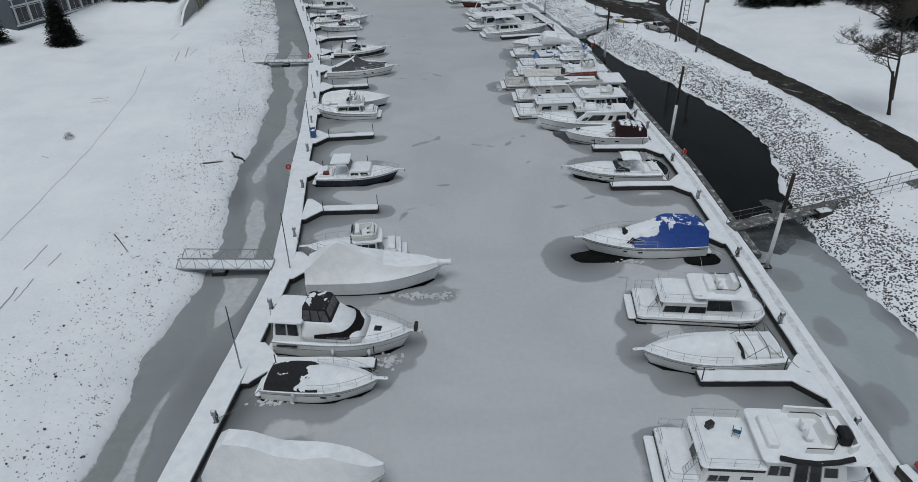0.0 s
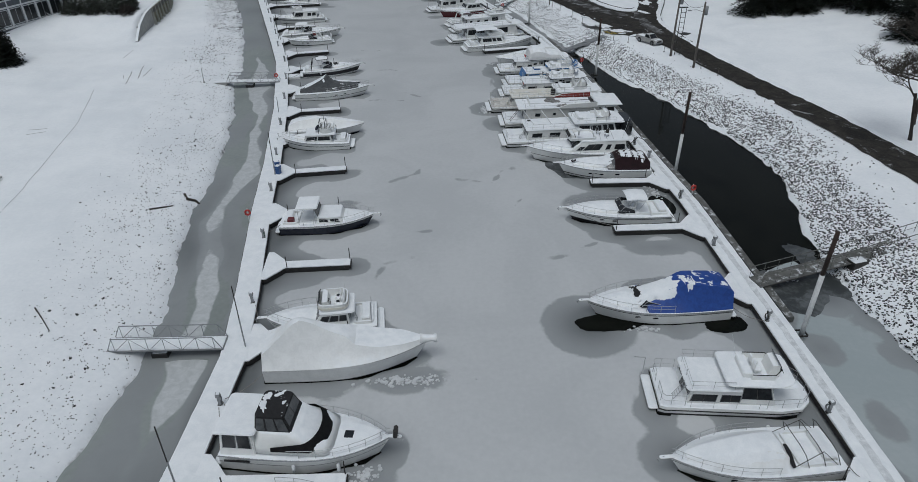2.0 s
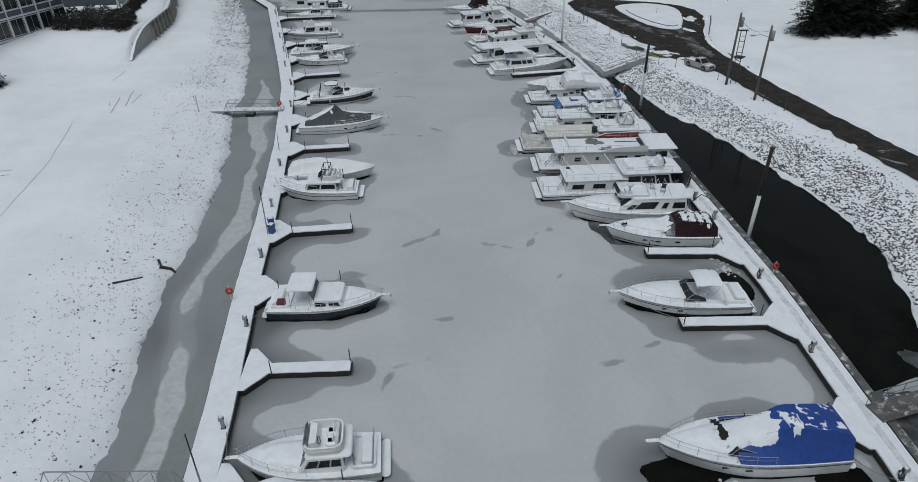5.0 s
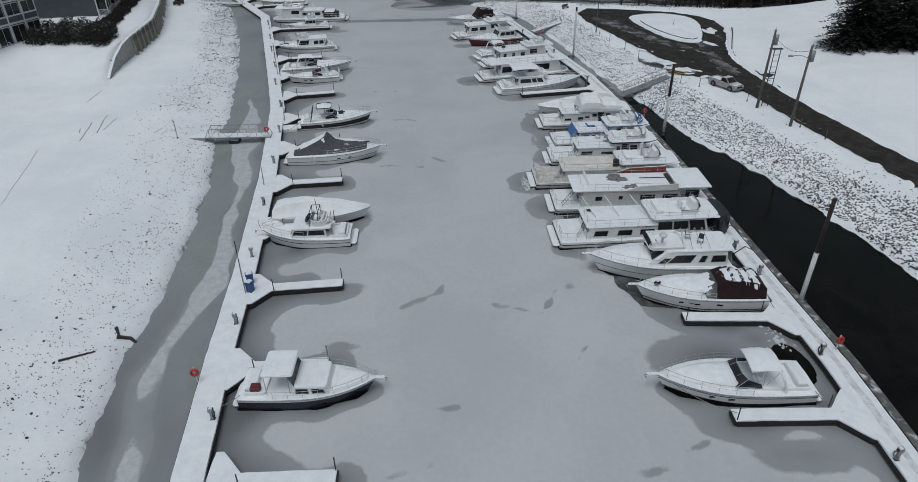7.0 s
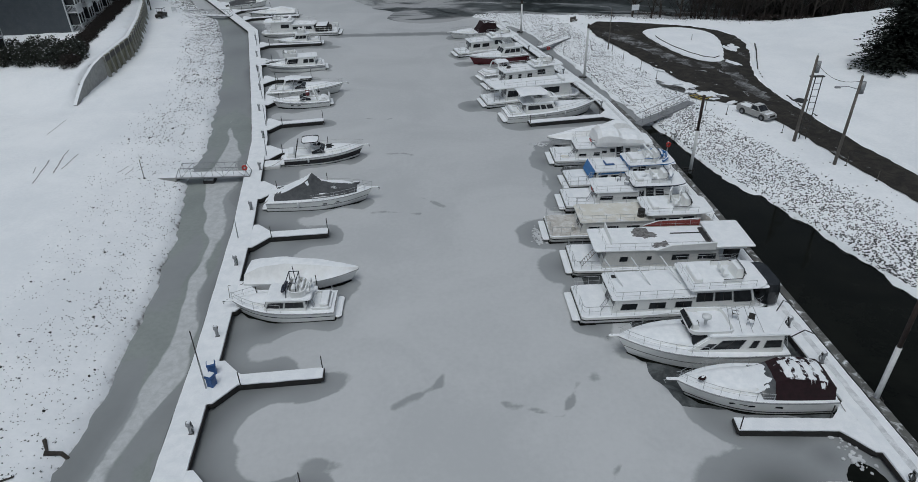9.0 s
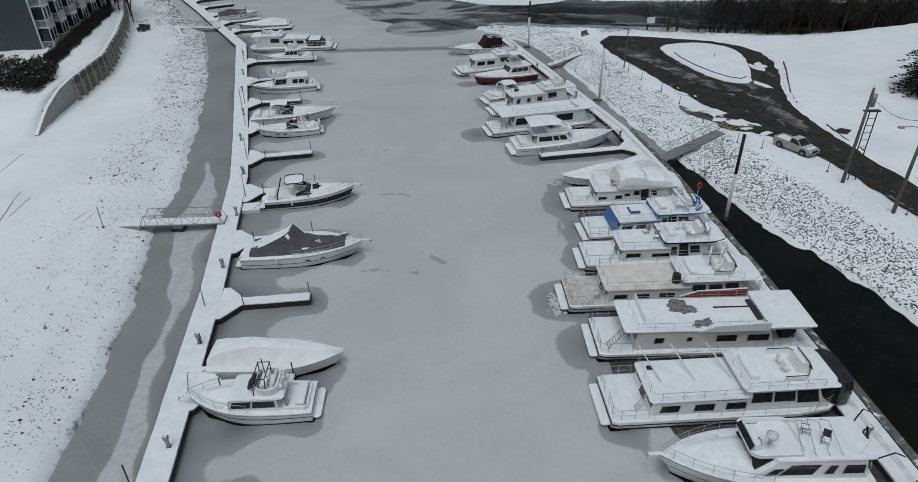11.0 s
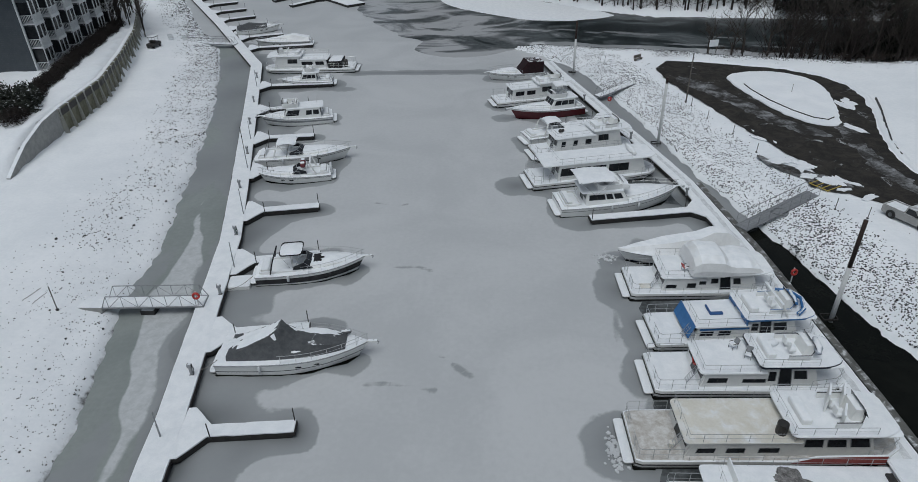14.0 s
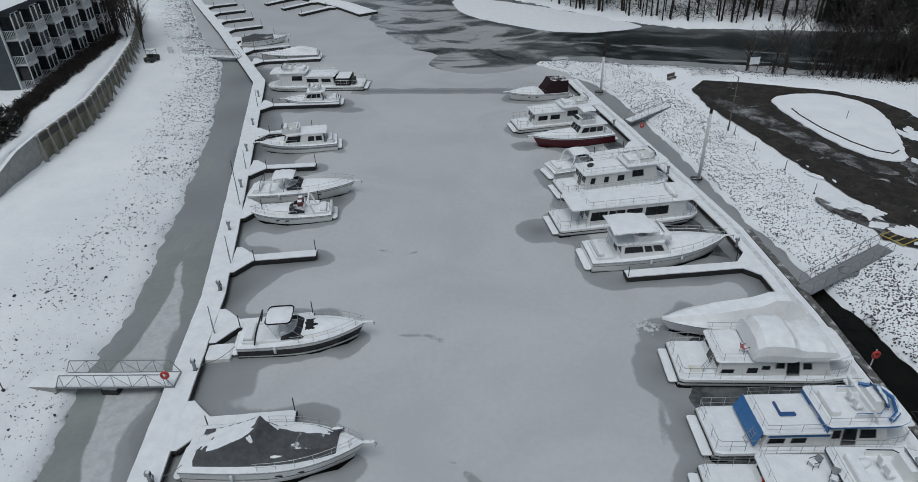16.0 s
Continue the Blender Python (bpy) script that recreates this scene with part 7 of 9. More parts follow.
def waterline(ob, grow):
    """The outline of a hull where it meets the ice."""
    pts = [o.matrix_local @ v.co for o in ob.children if o.name.split(".")[0] == "hull" for v in o.data.vertices]
    pts = [p for p in pts if p.z < 0.16]
    x0, x1 = min(p.x for p in pts), max(p.x for p in pts)
    n = 13
    hw = [max([abs(p.y) for p in pts if abs(p.x - (x0 + (x1 - x0) * k / n)) < (x1 - x0) * 0.07] or [0.3]) for k in range(n + 1)]
    side = [(x0 + (x1 - x0) * k / n, hw[k] + grow) for k in range(n)]
    o = [(x0 - grow, -hw[0])] + [(x, -y) for x, y in side] + [(x1 + grow, 0)] + side[::-1] + [(x0 - grow, hw[0])]
    o = [ob.matrix_basis @ Vector((x, y, 0)) for x, y in o]
    return [(p.x, p.y) for p in o]


ix, iy = np.arange(-64, 34, 0.3), np.concatenate([np.arange(-58.4, 16, 1.2), np.arange(16, 178, 0.3)])
X, Y = np.meshgrid(ix, iy)
wob1, wob2 = ripple(X, Y, 7), ripple(X + 31, Y, 3.2)
dl = dist_to(DOCK_L, X, Y, False) - 0.95
dr = dist_to(DOCK_R, X, Y, False) - 0.9
fl = np.minimum.reduce([seg_dist(b, t, X, Y) for b, t in FING_L[:14]]) - 0.5
fr = np.minimum.reduce([seg_dist(b, t, X, Y) for b, t in FING_R]) - 0.5


def blend(a, b, k=1.1):
    """The larger of two reaches, rounded where they meet."""
    return np.logaddexp(a * k, b * k) / k


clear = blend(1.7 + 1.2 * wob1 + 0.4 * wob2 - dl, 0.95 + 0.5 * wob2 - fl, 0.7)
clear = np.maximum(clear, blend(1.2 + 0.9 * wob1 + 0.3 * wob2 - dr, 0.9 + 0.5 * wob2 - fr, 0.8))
# halo of each hull: clear ice plus contact shade painted in, shifted towards -y
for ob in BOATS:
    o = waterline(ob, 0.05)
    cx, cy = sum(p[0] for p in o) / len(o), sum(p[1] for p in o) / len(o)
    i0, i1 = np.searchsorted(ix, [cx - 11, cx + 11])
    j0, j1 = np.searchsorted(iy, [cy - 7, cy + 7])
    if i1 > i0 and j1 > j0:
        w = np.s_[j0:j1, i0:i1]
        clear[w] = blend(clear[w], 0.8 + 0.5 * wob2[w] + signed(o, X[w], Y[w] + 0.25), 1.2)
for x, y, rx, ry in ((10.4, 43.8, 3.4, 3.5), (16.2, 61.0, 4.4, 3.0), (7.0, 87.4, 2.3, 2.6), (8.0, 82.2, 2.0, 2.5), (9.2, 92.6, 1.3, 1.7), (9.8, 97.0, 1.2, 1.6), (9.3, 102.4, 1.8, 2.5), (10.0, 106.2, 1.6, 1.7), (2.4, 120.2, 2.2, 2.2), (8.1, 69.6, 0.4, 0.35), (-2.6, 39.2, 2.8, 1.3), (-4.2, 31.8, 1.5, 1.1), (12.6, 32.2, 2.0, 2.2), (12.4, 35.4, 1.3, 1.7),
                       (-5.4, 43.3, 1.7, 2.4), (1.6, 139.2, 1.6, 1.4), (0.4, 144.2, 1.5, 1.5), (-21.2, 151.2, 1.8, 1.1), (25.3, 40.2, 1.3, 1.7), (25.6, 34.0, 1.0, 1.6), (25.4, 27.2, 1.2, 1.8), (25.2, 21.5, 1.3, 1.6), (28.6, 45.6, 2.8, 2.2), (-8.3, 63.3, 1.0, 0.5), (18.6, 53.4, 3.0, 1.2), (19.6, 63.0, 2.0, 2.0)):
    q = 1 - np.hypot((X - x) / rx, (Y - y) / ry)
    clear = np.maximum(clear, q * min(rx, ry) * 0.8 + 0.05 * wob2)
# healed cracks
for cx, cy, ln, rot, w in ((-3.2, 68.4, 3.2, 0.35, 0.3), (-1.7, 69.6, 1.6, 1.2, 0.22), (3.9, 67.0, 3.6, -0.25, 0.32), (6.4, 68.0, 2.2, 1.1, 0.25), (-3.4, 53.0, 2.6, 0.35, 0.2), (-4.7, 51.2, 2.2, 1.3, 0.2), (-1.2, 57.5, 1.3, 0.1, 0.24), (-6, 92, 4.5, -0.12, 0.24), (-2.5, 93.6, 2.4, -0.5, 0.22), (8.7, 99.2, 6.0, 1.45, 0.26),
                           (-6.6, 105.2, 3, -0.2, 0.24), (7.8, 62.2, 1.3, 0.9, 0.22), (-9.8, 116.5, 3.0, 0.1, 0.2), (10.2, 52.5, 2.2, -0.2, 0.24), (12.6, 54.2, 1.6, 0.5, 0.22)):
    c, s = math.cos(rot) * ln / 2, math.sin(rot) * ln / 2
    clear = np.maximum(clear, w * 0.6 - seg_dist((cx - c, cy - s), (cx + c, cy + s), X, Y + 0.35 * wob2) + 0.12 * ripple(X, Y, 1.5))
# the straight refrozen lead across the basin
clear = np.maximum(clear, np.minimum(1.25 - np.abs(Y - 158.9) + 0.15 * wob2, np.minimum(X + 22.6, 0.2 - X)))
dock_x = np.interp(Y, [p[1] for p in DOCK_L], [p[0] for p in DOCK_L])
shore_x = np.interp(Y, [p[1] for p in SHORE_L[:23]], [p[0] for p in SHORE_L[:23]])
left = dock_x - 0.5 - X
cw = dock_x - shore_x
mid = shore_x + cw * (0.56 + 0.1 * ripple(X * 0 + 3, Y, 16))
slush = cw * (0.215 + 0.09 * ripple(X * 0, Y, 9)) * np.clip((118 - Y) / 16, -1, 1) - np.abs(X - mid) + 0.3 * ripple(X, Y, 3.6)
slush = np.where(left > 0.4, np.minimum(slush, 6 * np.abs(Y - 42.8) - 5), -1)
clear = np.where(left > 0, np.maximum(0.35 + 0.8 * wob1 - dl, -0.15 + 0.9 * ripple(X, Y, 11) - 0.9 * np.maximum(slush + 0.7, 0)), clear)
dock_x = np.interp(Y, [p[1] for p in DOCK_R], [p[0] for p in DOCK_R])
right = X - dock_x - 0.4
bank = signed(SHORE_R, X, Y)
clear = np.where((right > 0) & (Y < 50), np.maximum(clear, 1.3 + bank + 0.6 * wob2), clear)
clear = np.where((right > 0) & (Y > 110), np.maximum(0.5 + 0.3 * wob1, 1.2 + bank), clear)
ni, nj = len(ix), len(iy)
ii = (np.arange(nj - 1)[:, None] * ni + np.arange(ni - 1)[None, :]).ravel()
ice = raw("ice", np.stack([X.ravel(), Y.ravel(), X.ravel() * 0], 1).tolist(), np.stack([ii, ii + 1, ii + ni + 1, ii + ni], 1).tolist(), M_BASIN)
for nm, val in (("clear_ice_and_shade", clear), ("slush", slush), ("channel", left), ("outer_channel", np.where(Y < 112, right, -1.0))):
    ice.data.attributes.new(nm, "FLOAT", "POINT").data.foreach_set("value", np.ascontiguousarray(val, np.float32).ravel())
tagged(ice, "grey frozen harbour basin, clear dark ice round docks and hulls, hull shade painted in", "ice", kind="structure")
# black rims paint contact shade and melt water at each waterline
for ob in BOATS:
    sheet("hull_rim", jag(waterline(ob, 0.1), 0.5, 0.03, 0.8), 0.014, M_WATERSHADE, "narrow dark rim of water and painted contact shade along the hull", "water")
for x, y, rx, ry in ((11.9, 43.9, 2.4, 1.0), (19.9, 43.2, 1.5, 1.0), (21.0, 60.6, 1.2, 1.9)):
    sheet("open_water", blob(x, y, rx, ry, 0.05, 0.06, x, 72), 0.015, M_WATERSHADE, "small opening of dark water beside the hull", "water")
for a, b in (((-13.6, 58.0, 0.9), (-15.3, 57.4, 0.55)), ((-18.0, 93.0, 1.0), (-19.6, 92.4, 0.55)), ((-12.3, 33.2, 1.1), (-13.4, 36.9, 0.6)), ((-12.4, 36.0, 1.1), (-13.3, 37.4, 0.6)), ((-11.2, 39.6, 0.8), (-13.2, 37.6, 0.6)), ((-12.6, 44.5, 1.4), (-13.4, 46.9, 0.6)),
             ((-17.0, 77.3, 1.3), (-18.0, 79.8, 0.6)), ((-16.6, 80.0, 0.9), (-18.0, 79.9, 0.6)), ((20.5, 57.2, 0.95), (21.6, 55.9, 0.55)), ((12.2, 57.6, 1.4), (15.4, 55.9, 0.7)), ((21.6, 66.3, 1.0), (22.2, 65.0, 0.55)), ((20.3, 43.8, 1.1), (22.3, 42.6, 0.6)), ((20.9, 30.4, 1.0), (21.9, 29.4, 0.6)), ((-18.7, 102.7, 0.95), (-20.5, 101.2, 0.6)), ((-12.0, 28.8, 0.9), (-13.9, 26.6, 0.8))):
    mooring_line(a, b)
# crumbs of broken ice
bm = bmesh.new()
rng = random.Random(12)
for cx, cy, n, rx, ry in ((-2.2, 39.0, 130, 2.4, 0.5), (-4.6, 31.9, 60, 0.8, 0.7), (6.6, 87.0, 90, 0.5, 1.5), (-11.5, 28.4, 40, 1.0, 0.25), (9.2, 107.0, 60, 1.0, 0.8), (14.0, 43.0, 30, 1.2, 0.2), (26.5, 48.4, 80, 2.2, 0.9), (21.0, 63.0, 40, 0.8, 1.2)):
    for k in range(n):
        x, y, s = rng.gauss(cx, rx * 0.5), rng.gauss(cy, ry * 0.5), rng.uniform(0.04, 0.17)
        a = rng.uniform(0, 3)
        o = [(x + s * math.cos(a + t) * rng.uniform(0.7, 1.2), y + s * math.sin(a + t) * rng.uniform(0.7, 1.2)) for t in (0, 1.3, 2.6, 3.8, 5.0)]
        loft([[(px, py, 0.03) for px, py in o], [(px, py, 0.03 + s * 0.35) for px, py in shrink(o, s * 0.2)]], bm, True, True)
tagged(part("broken_ice", bm, M_SLUSH), "crumbs of broken pale ice lying by the hulls", "ice", kind="stuff")


# ---- gangways, piles and dock fittings ----
def gangway(a, b, w, za, zb, label, truss=True, snow=True, rail_h=1.0, m=None):
    """A footbridge from a (dock) to b (bank)."""
    a, b = Vector(a), Vector(b)
    d = b - a
    ln = d.length
    e = thing("gangway", pose(a.x, a.y, 0, 0, 0, math.degrees(math.atan2(d.y, d.x))), label, "gangway", "gangways")
    m = m or M_GALV

    def zz(x):
        return za + (zb - za) * x / ln
    part("bridge_deck", loft([[(x, -w / 2, zz(x) - 0.1), (x, w / 2, zz(x) - 0.1), (x, w / 2, zz(x)), (x, -w / 2, zz(x))] for x in (0, ln)], None, True, True), m, e)
    if snow:
        n = 16
        part("snow_cover", loft([[(x, -w / 2 + 0.06, zz(x)), (x, -w / 2 + 0.1, zz(x) + 0.06), (x, 0, zz(x) + 0.075 + 0.02 * noise.noise((x, 1, 2))), (x, w / 2 - 0.1, zz(x) + 0.06), (x, w / 2 - 0.06, zz(x))] for x in np.linspace(0.05, ln - 0.05, n)], None, True, True), M_SNOWCAP, e)
    n = max(4, int(ln / 1.15))
    for sg in (-1, 1):
        y = sg * w / 2
        x0 = 0.5 if truss else 0.0
        side = part("side_truss" if truss else "handrail", tube([(x0, y, zz(x0) + rail_h), (ln - x0, y, zz(ln - x0) + rail_h)], 0.035, 6, tube([(0, y, zz(0)), (ln, y, zz(ln))], 0.04, 6)), m, e)
        if truss:
            part("brace", tube([(0, y, zz(0)), (x0, y, zz(x0) + rail_h)], 0.03, 5), m, side)
            part("brace", tube([(ln, y, zz(ln)), (ln - x0, y, zz(ln - x0) + rail_h)], 0.03, 5), m, side)
            for k in range(n):
                xa, xb = x0 + (ln - 2 * x0) * k / n, x0 + (ln - 2 * x0) * (k + 1) / n
                part("brace", tube([(xa, y, zz(xa) + (rail_h if k % 2 else 0)), (xb, y, zz(xb) + (0 if k % 2 else rail_h))], 0.02, 4), m, side)
        else:
            part("middle_rail", tube([(0, y, zz(0) + rail_h * 0.5), (ln, y, zz(ln) + rail_h * 0.5)], 0.02, 4), m, side)
        for k in range(n + 1):
            x = x0 + (ln - 2 * x0) * k / n
            part("upright", tube([(x, y, zz(x)), (x, y, zz(x) + rail_h)], 0.022, 4), m, side)
    return e


for a, b, za in (((-14.5, 42.8), (-21.9, 42.7), 0.66), ((-21.4, 99.8), (-28.6, 99.1), 0.66), ((-44.6, 174.6), (-54.4, 175.2), 0.66)):
    gangway(a, b, 1.35, za, 0.95, "steel truss gangway with snowy deck from walkway to bank")
    ax, ay = a[0] * 0.42 + b[0] * 0.58, a[1] * 0.42 + b[1] * 0.58
    f = part("gangway_float", box(ax - 0.55, ax + 0.55, ay - 0.5, ay + 0.5, -0.1, 0.35, 0.04), M_FLOAT)
    tagged(f, "black float with snow on it below the gangway", "float")
    part("snow_cover", cap(rrect(ax - 0.5, ax + 0.5, ay - 0.45, ay + 0.45, 0.1), 0.35, 0.07), M_SNOWCAP, f)
    dx = b[0]
    t = part("landing_slab", slab(rrect(dx - 2.2, dx + 0.1, b[1] - 0.75, b[1] + 0.75, 0.1), 0.5, 1.02, 0.04), M_CONC)
    tagged(t, "snow-covered concrete landing at the gangway's foot", "landing", kind="structure")
    part("snow_cover", cap(rrect(dx - 2.2, dx + 0.1, b[1] - 0.75, b[1] + 0.75, 0.1), 1.02, 0.05), M_SNOWCAP, t)
gangway((23.6, 47.1), (33.0, 49.3), 1.3, 0.62, 1.25, "long bare steel gangway with handrails over dark water", False, False, 1.0, M_WETCONC)
gangway((33.0, 49.3), (43.2, 52.4), 1.3, 1.25, 1.85, "narrow ramp with handrails leading up to the road", False, False, 1.0, M_WETCONC)
gangway((21.3, 110.9), (29.0, 115.5), 1.2, 0.62, 1.6, "grey steel gangway with handrails leading to the road", False, False, 1.05, M_GALV)
gangway((13.9, 145.6), (19.2, 149.2), 1.2, 0.62, 1.3, "steel truss gangway from walkway to the stony point")
g = thing("yellow_barrier", pose(29.6, 116.2, 1.78, 0, 0, 31), "yellow painted pipe barrier at the head of the gangway", "barrier")
for k in range(4):
    part("bar", tube([(0.2, -0.9 + 0.6 * k, 0.02), (2.4, -0.9 + 0.6 * k, 0.02)], 0.05, 6), M_YELLOW, g)
for x in (0.2, 2.4):
    part("cross_bar", tube([(x, -1.0, 0.03), (x, 1.0, 0.03)], 0.05, 6), M_YELLOW, g)
hs = part("hose_coil", tube([(25.2 + 0.7 * math.cos(a * 1.0), 112.9 + 0.5 * math.sin(a), 0.75 + 0.03 * a) for a in np.linspace(0, 16, 50)], 0.06, 6), M_GALV)
tagged(hs, "coiled grey hose lying on the bank by the gangway", "hose")
bx = thing("utility_box", pose(32.1, 48.5, 0.55, 0, 0, 12), "dark utility box with a snowy lid on the bank", "utility box")
part("body", box(-0.65, 0.65, -0.45, 0.45, -0.3, 0.75, 0.04), M_DARKMETAL, bx)
part("snow_cover", cap(rrect(-0.6, 0.6, -0.4, 0.4, 0.1), 0.75, 0.1), M_SNOWCAP, bx)

for x, y, h, low, lx, ly in ((24.3, 41.4, 8.4, 5.2, 0.12, 0), (24.3, 66.8, 8.6, 4.4, 0.1, 0), (23.6, 98.8, 8.2, 4.6, 0, 0), (18.5, 130.2, 7.8, 7.2, 0, 0), (12.1, 157.2, 7.7, 5.2, 0, 0)):
    e = thing("mooring_pile", pose(x, y, -0.6), "tall steel mooring pile, white sleeve below and rust above", "pile", "mooring piles")
    part("sleeve", tube([(0, 0, 0), (lx * 0.5, ly, low + 0.6)], 0.16, 14), M_PILEWHITE, e, "", True)
    part("pipe", tube([(lx * 0.5, ly, low + 0.55), (lx, ly, h + 0.6)], 0.14, 14), M_RUST, e, "", True)
    part("pile_hoop", wall(rrect(-0.75, 0.32, -0.35, 0.35, 0.1), 0.95, 0.12, 0.06, True), M_DARKMETAL, e)
for x, y, h, m in ((-13.9, 31.0, 5.0, M_DARKMETAL), (-13.1, 42.4, 5.0, M_DARKMETAL), (-16.2, 68.9, 4.6, M_DARKMETAL), (-19.2, 87.0, 2.0, M_GALV), (-20.9, 104.5, 2.4, M_GALV), (-23.1, 113.4, 2.6, M_GALV), (-26.0, 123.5, 4.6, M_DARKMETAL), (-28.2, 131.4, 2.2, M_GALV), (-33.6, 151.0, 2.4, M_GALV)):
    e = thing("pole", pose(x, y, 0.5), "thin upright steel guide pole on the walkway", "pole", "guide poles")
    part("lower_tube", tube([(0, 0, -0.1), (0.02, 0, h * 0.5)], 0.05, 8), M_GALV, e)
    part("upper_tube", tube([(0.02, 0, h * 0.48), (0.05, 0, h)], 0.035, 8), m, e)


def pedestal(x, y, turn=0, hose=None):
    e = thing("power_pedestal", pose(x, y, 0.5, 0, 0, turn) @ Matrix.Diagonal((0.85, 0.85, 0.85, 1)), "grey power pedestal with snow cap on the walkway", "pedestal", "power pedestals")
    part("base", box(-0.17, 0.17, -0.14, 0.14, -0.02, 0.1, 0.02), M_DARKMETAL, e)
    part("post", box(-0.11, 0.11, -0.09, 0.09, 0.08, 0.85, 0.02), M_GALV, e)
    part("head", loft([[(-0.17, -0.14, 0.82), (0.17, -0.14, 0.82), (0.17, 0.14, 0.82), (-0.17, 0.14, 0.82)], [(-0.15, -0.13, 1.12), (0.15, -0.13, 1.05), (0.15, 0.13, 1.05), (-0.15, 0.13, 1.12)]], None, True, True), M_GALV, e)
    part("socket_panel", box(0.165, 0.185, -0.09, 0.09, 0.86, 1.0), M_DARKMETAL, e)
    part("snow_cover", cap(rrect(-0.15, 0.15, -0.13, 0.13, 0.04), 1.07, 0.08, x), M_SNOWCAP, e)
    if hose:
        part("cable_coil", tube([(0.13 + 0.02 * math.sin(a * 2.3), 0.26 * math.cos(a) * (0.8 + 0.2 * math.sin(a * 0.37)), 0.48 + 0.27 * math.sin(a)) for a in np.linspace(0, 25, 70)], 0.025, 5), hose, e, "coiled cable")


for i, (x, y) in enumerate(((-14.1, 26.5), (-13.4, 37.2), (-13.7, 47.3), (-14.8, 56.5), (-15.9, 65.3), (-17.0, 73.9), (-18.2, 82.8), (-19.4, 92.1), (-20.7, 100.8), (-22.5, 109.6), (-25.2, 118.7), (-27.2, 127.2), (-29.8, 136.2), (-31.9, 144.3), (-34.8, 155))):
    pedestal(x, y, 8, (M_GREEN, M_GALV, None)[i % 3] if i < 10 else None)
for i, (x, y) in enumerate(((22.2, 24.9), (22.2, 34.3), (22.5, 42.7), (22.6, 52.5), (22.7, 60.8), (22.5, 69.8), (22.0, 73.4), (20.6, 104), (18.2, 117), (15.6, 131), (12.0, 144))):
    pedestal(x, y, 185, (M_DARKMETAL, M_GALV)[i % 2] if i < 8 else None)


def life_ring(x, y, z, turn=0, label="red life ring on a post beside the walkway"):
    e = thing("life_ring", pose(x, y, z, 0, 0, turn), label, "life ring", "life rings")
    part("post", tube([(0, 0, -0.05), (0, 0, 1.25)], 0.04, 6), M_TRIM, e)
    bm = tube([(0.08, 0.2 * math.cos(a), 0.9 + 0.22 * math.sin(a)) for a in np.linspace(0, math.tau, 17)], 0.09, 7)
    part("ring", bm, M_REDP, e, "red ring buoy", True)


for x, y, z in ((-16.7, 59.6, 0.5), (23.9, 61.2, 0.5), (22.4, 103.0, 0.5), (-21.7, 99.2, 0.7), (14.9, 142.2, 0.5)):
    life_ring(x, y, z, -80)


def dock_box(x, y, turn, size, label, m=None):
    e = thing("dock_box", pose(x, y, 0.5, 0, 0, turn), label, "dock box", "dock boxes")
    a, b, h = size
    part("body", box(-a / 2, a / 2, -b / 2, b / 2, 0.0, h * 0.75, 0.04), m or M_GEL, e)
    part("lid", box(-a / 2 - 0.03, a / 2 + 0.03, -b / 2 - 0.03, b / 2 + 0.03, h * 0.75, h, 0.05), m or M_GEL, e)
    part("snow_cover", cap(rrect(-a / 2, a / 2, -b / 2, b / 2, 0.08), h - 0.01, 0.08, x), M_SNOWCAP, e)


dock_box(23.0, 21.3, -80, (1.2, 0.6, 0.7), "dark dock box with snow on its lid", M_DARKMETAL)
dock_box(22.2, 19.2, 8, (1.0, 0.6, 0.6), "white dock box with snow on its lid")
dock_box(-16.2, 70.3, 20, (0.5, 0.45, 0.9), "blue plastic bin standing on the walkway", M_BLUEP)
dock_box(-15.9, 69.2, 70, (0.5, 0.45, 0.9), "blue plastic bin with white top on the walkway", M_BLUEP)
rb = part("red_float", box(24.0, 24.5, 21.9, 22.5, 0.45, 0.8, 0.15), M_REDP)
tagged(rb, "red plastic fuel container lying on the walkway", "container")
jet = thing("floating_platform", pose(-20.0, 102.9, 0, 0, 0, 8), "low white floating platform with snow beside the pier", "platform")
part("float", slab(rrect(-0.9, 0.9, -0.8, 0.8, 0.15), -0.15, 0.32, 0.04), M_GEL, jet)
part("snow_cover", cap(rrect(-0.85, 0.85, -0.75, 0.75, 0.15), 0.32, 0.08), M_SNOWCAP, jet)


# ---- retaining wall, building and what stands by it ----
wl_line = WALL_LINE[2:8]
rw = thing("retaining_wall", Matrix(), "stained concrete retaining wall with sloping buttresses and snowy top", "wall")
fl = fine_line(wl_line, 1.05)
part("wall_body", wall(fl[::-1], 2.0, 2.95, 0.35, False, None, 0.0), M_STAINED, rw)
# flat dark strip in place of the shaded recesses between buttress tops
part("recess_strip", wall([(x + 0.38, y - 0.1) for x, y in fl[::-1]], 4.15, 0.7, 0.05, False, None, 0.04), M_DARKMETAL, rw)
part("snow_cover", wall([(x - 0.34, y) for x, y in fl[::-1]], 4.9, 0.14, 0.5, False), M_SNOWCAP, rw)
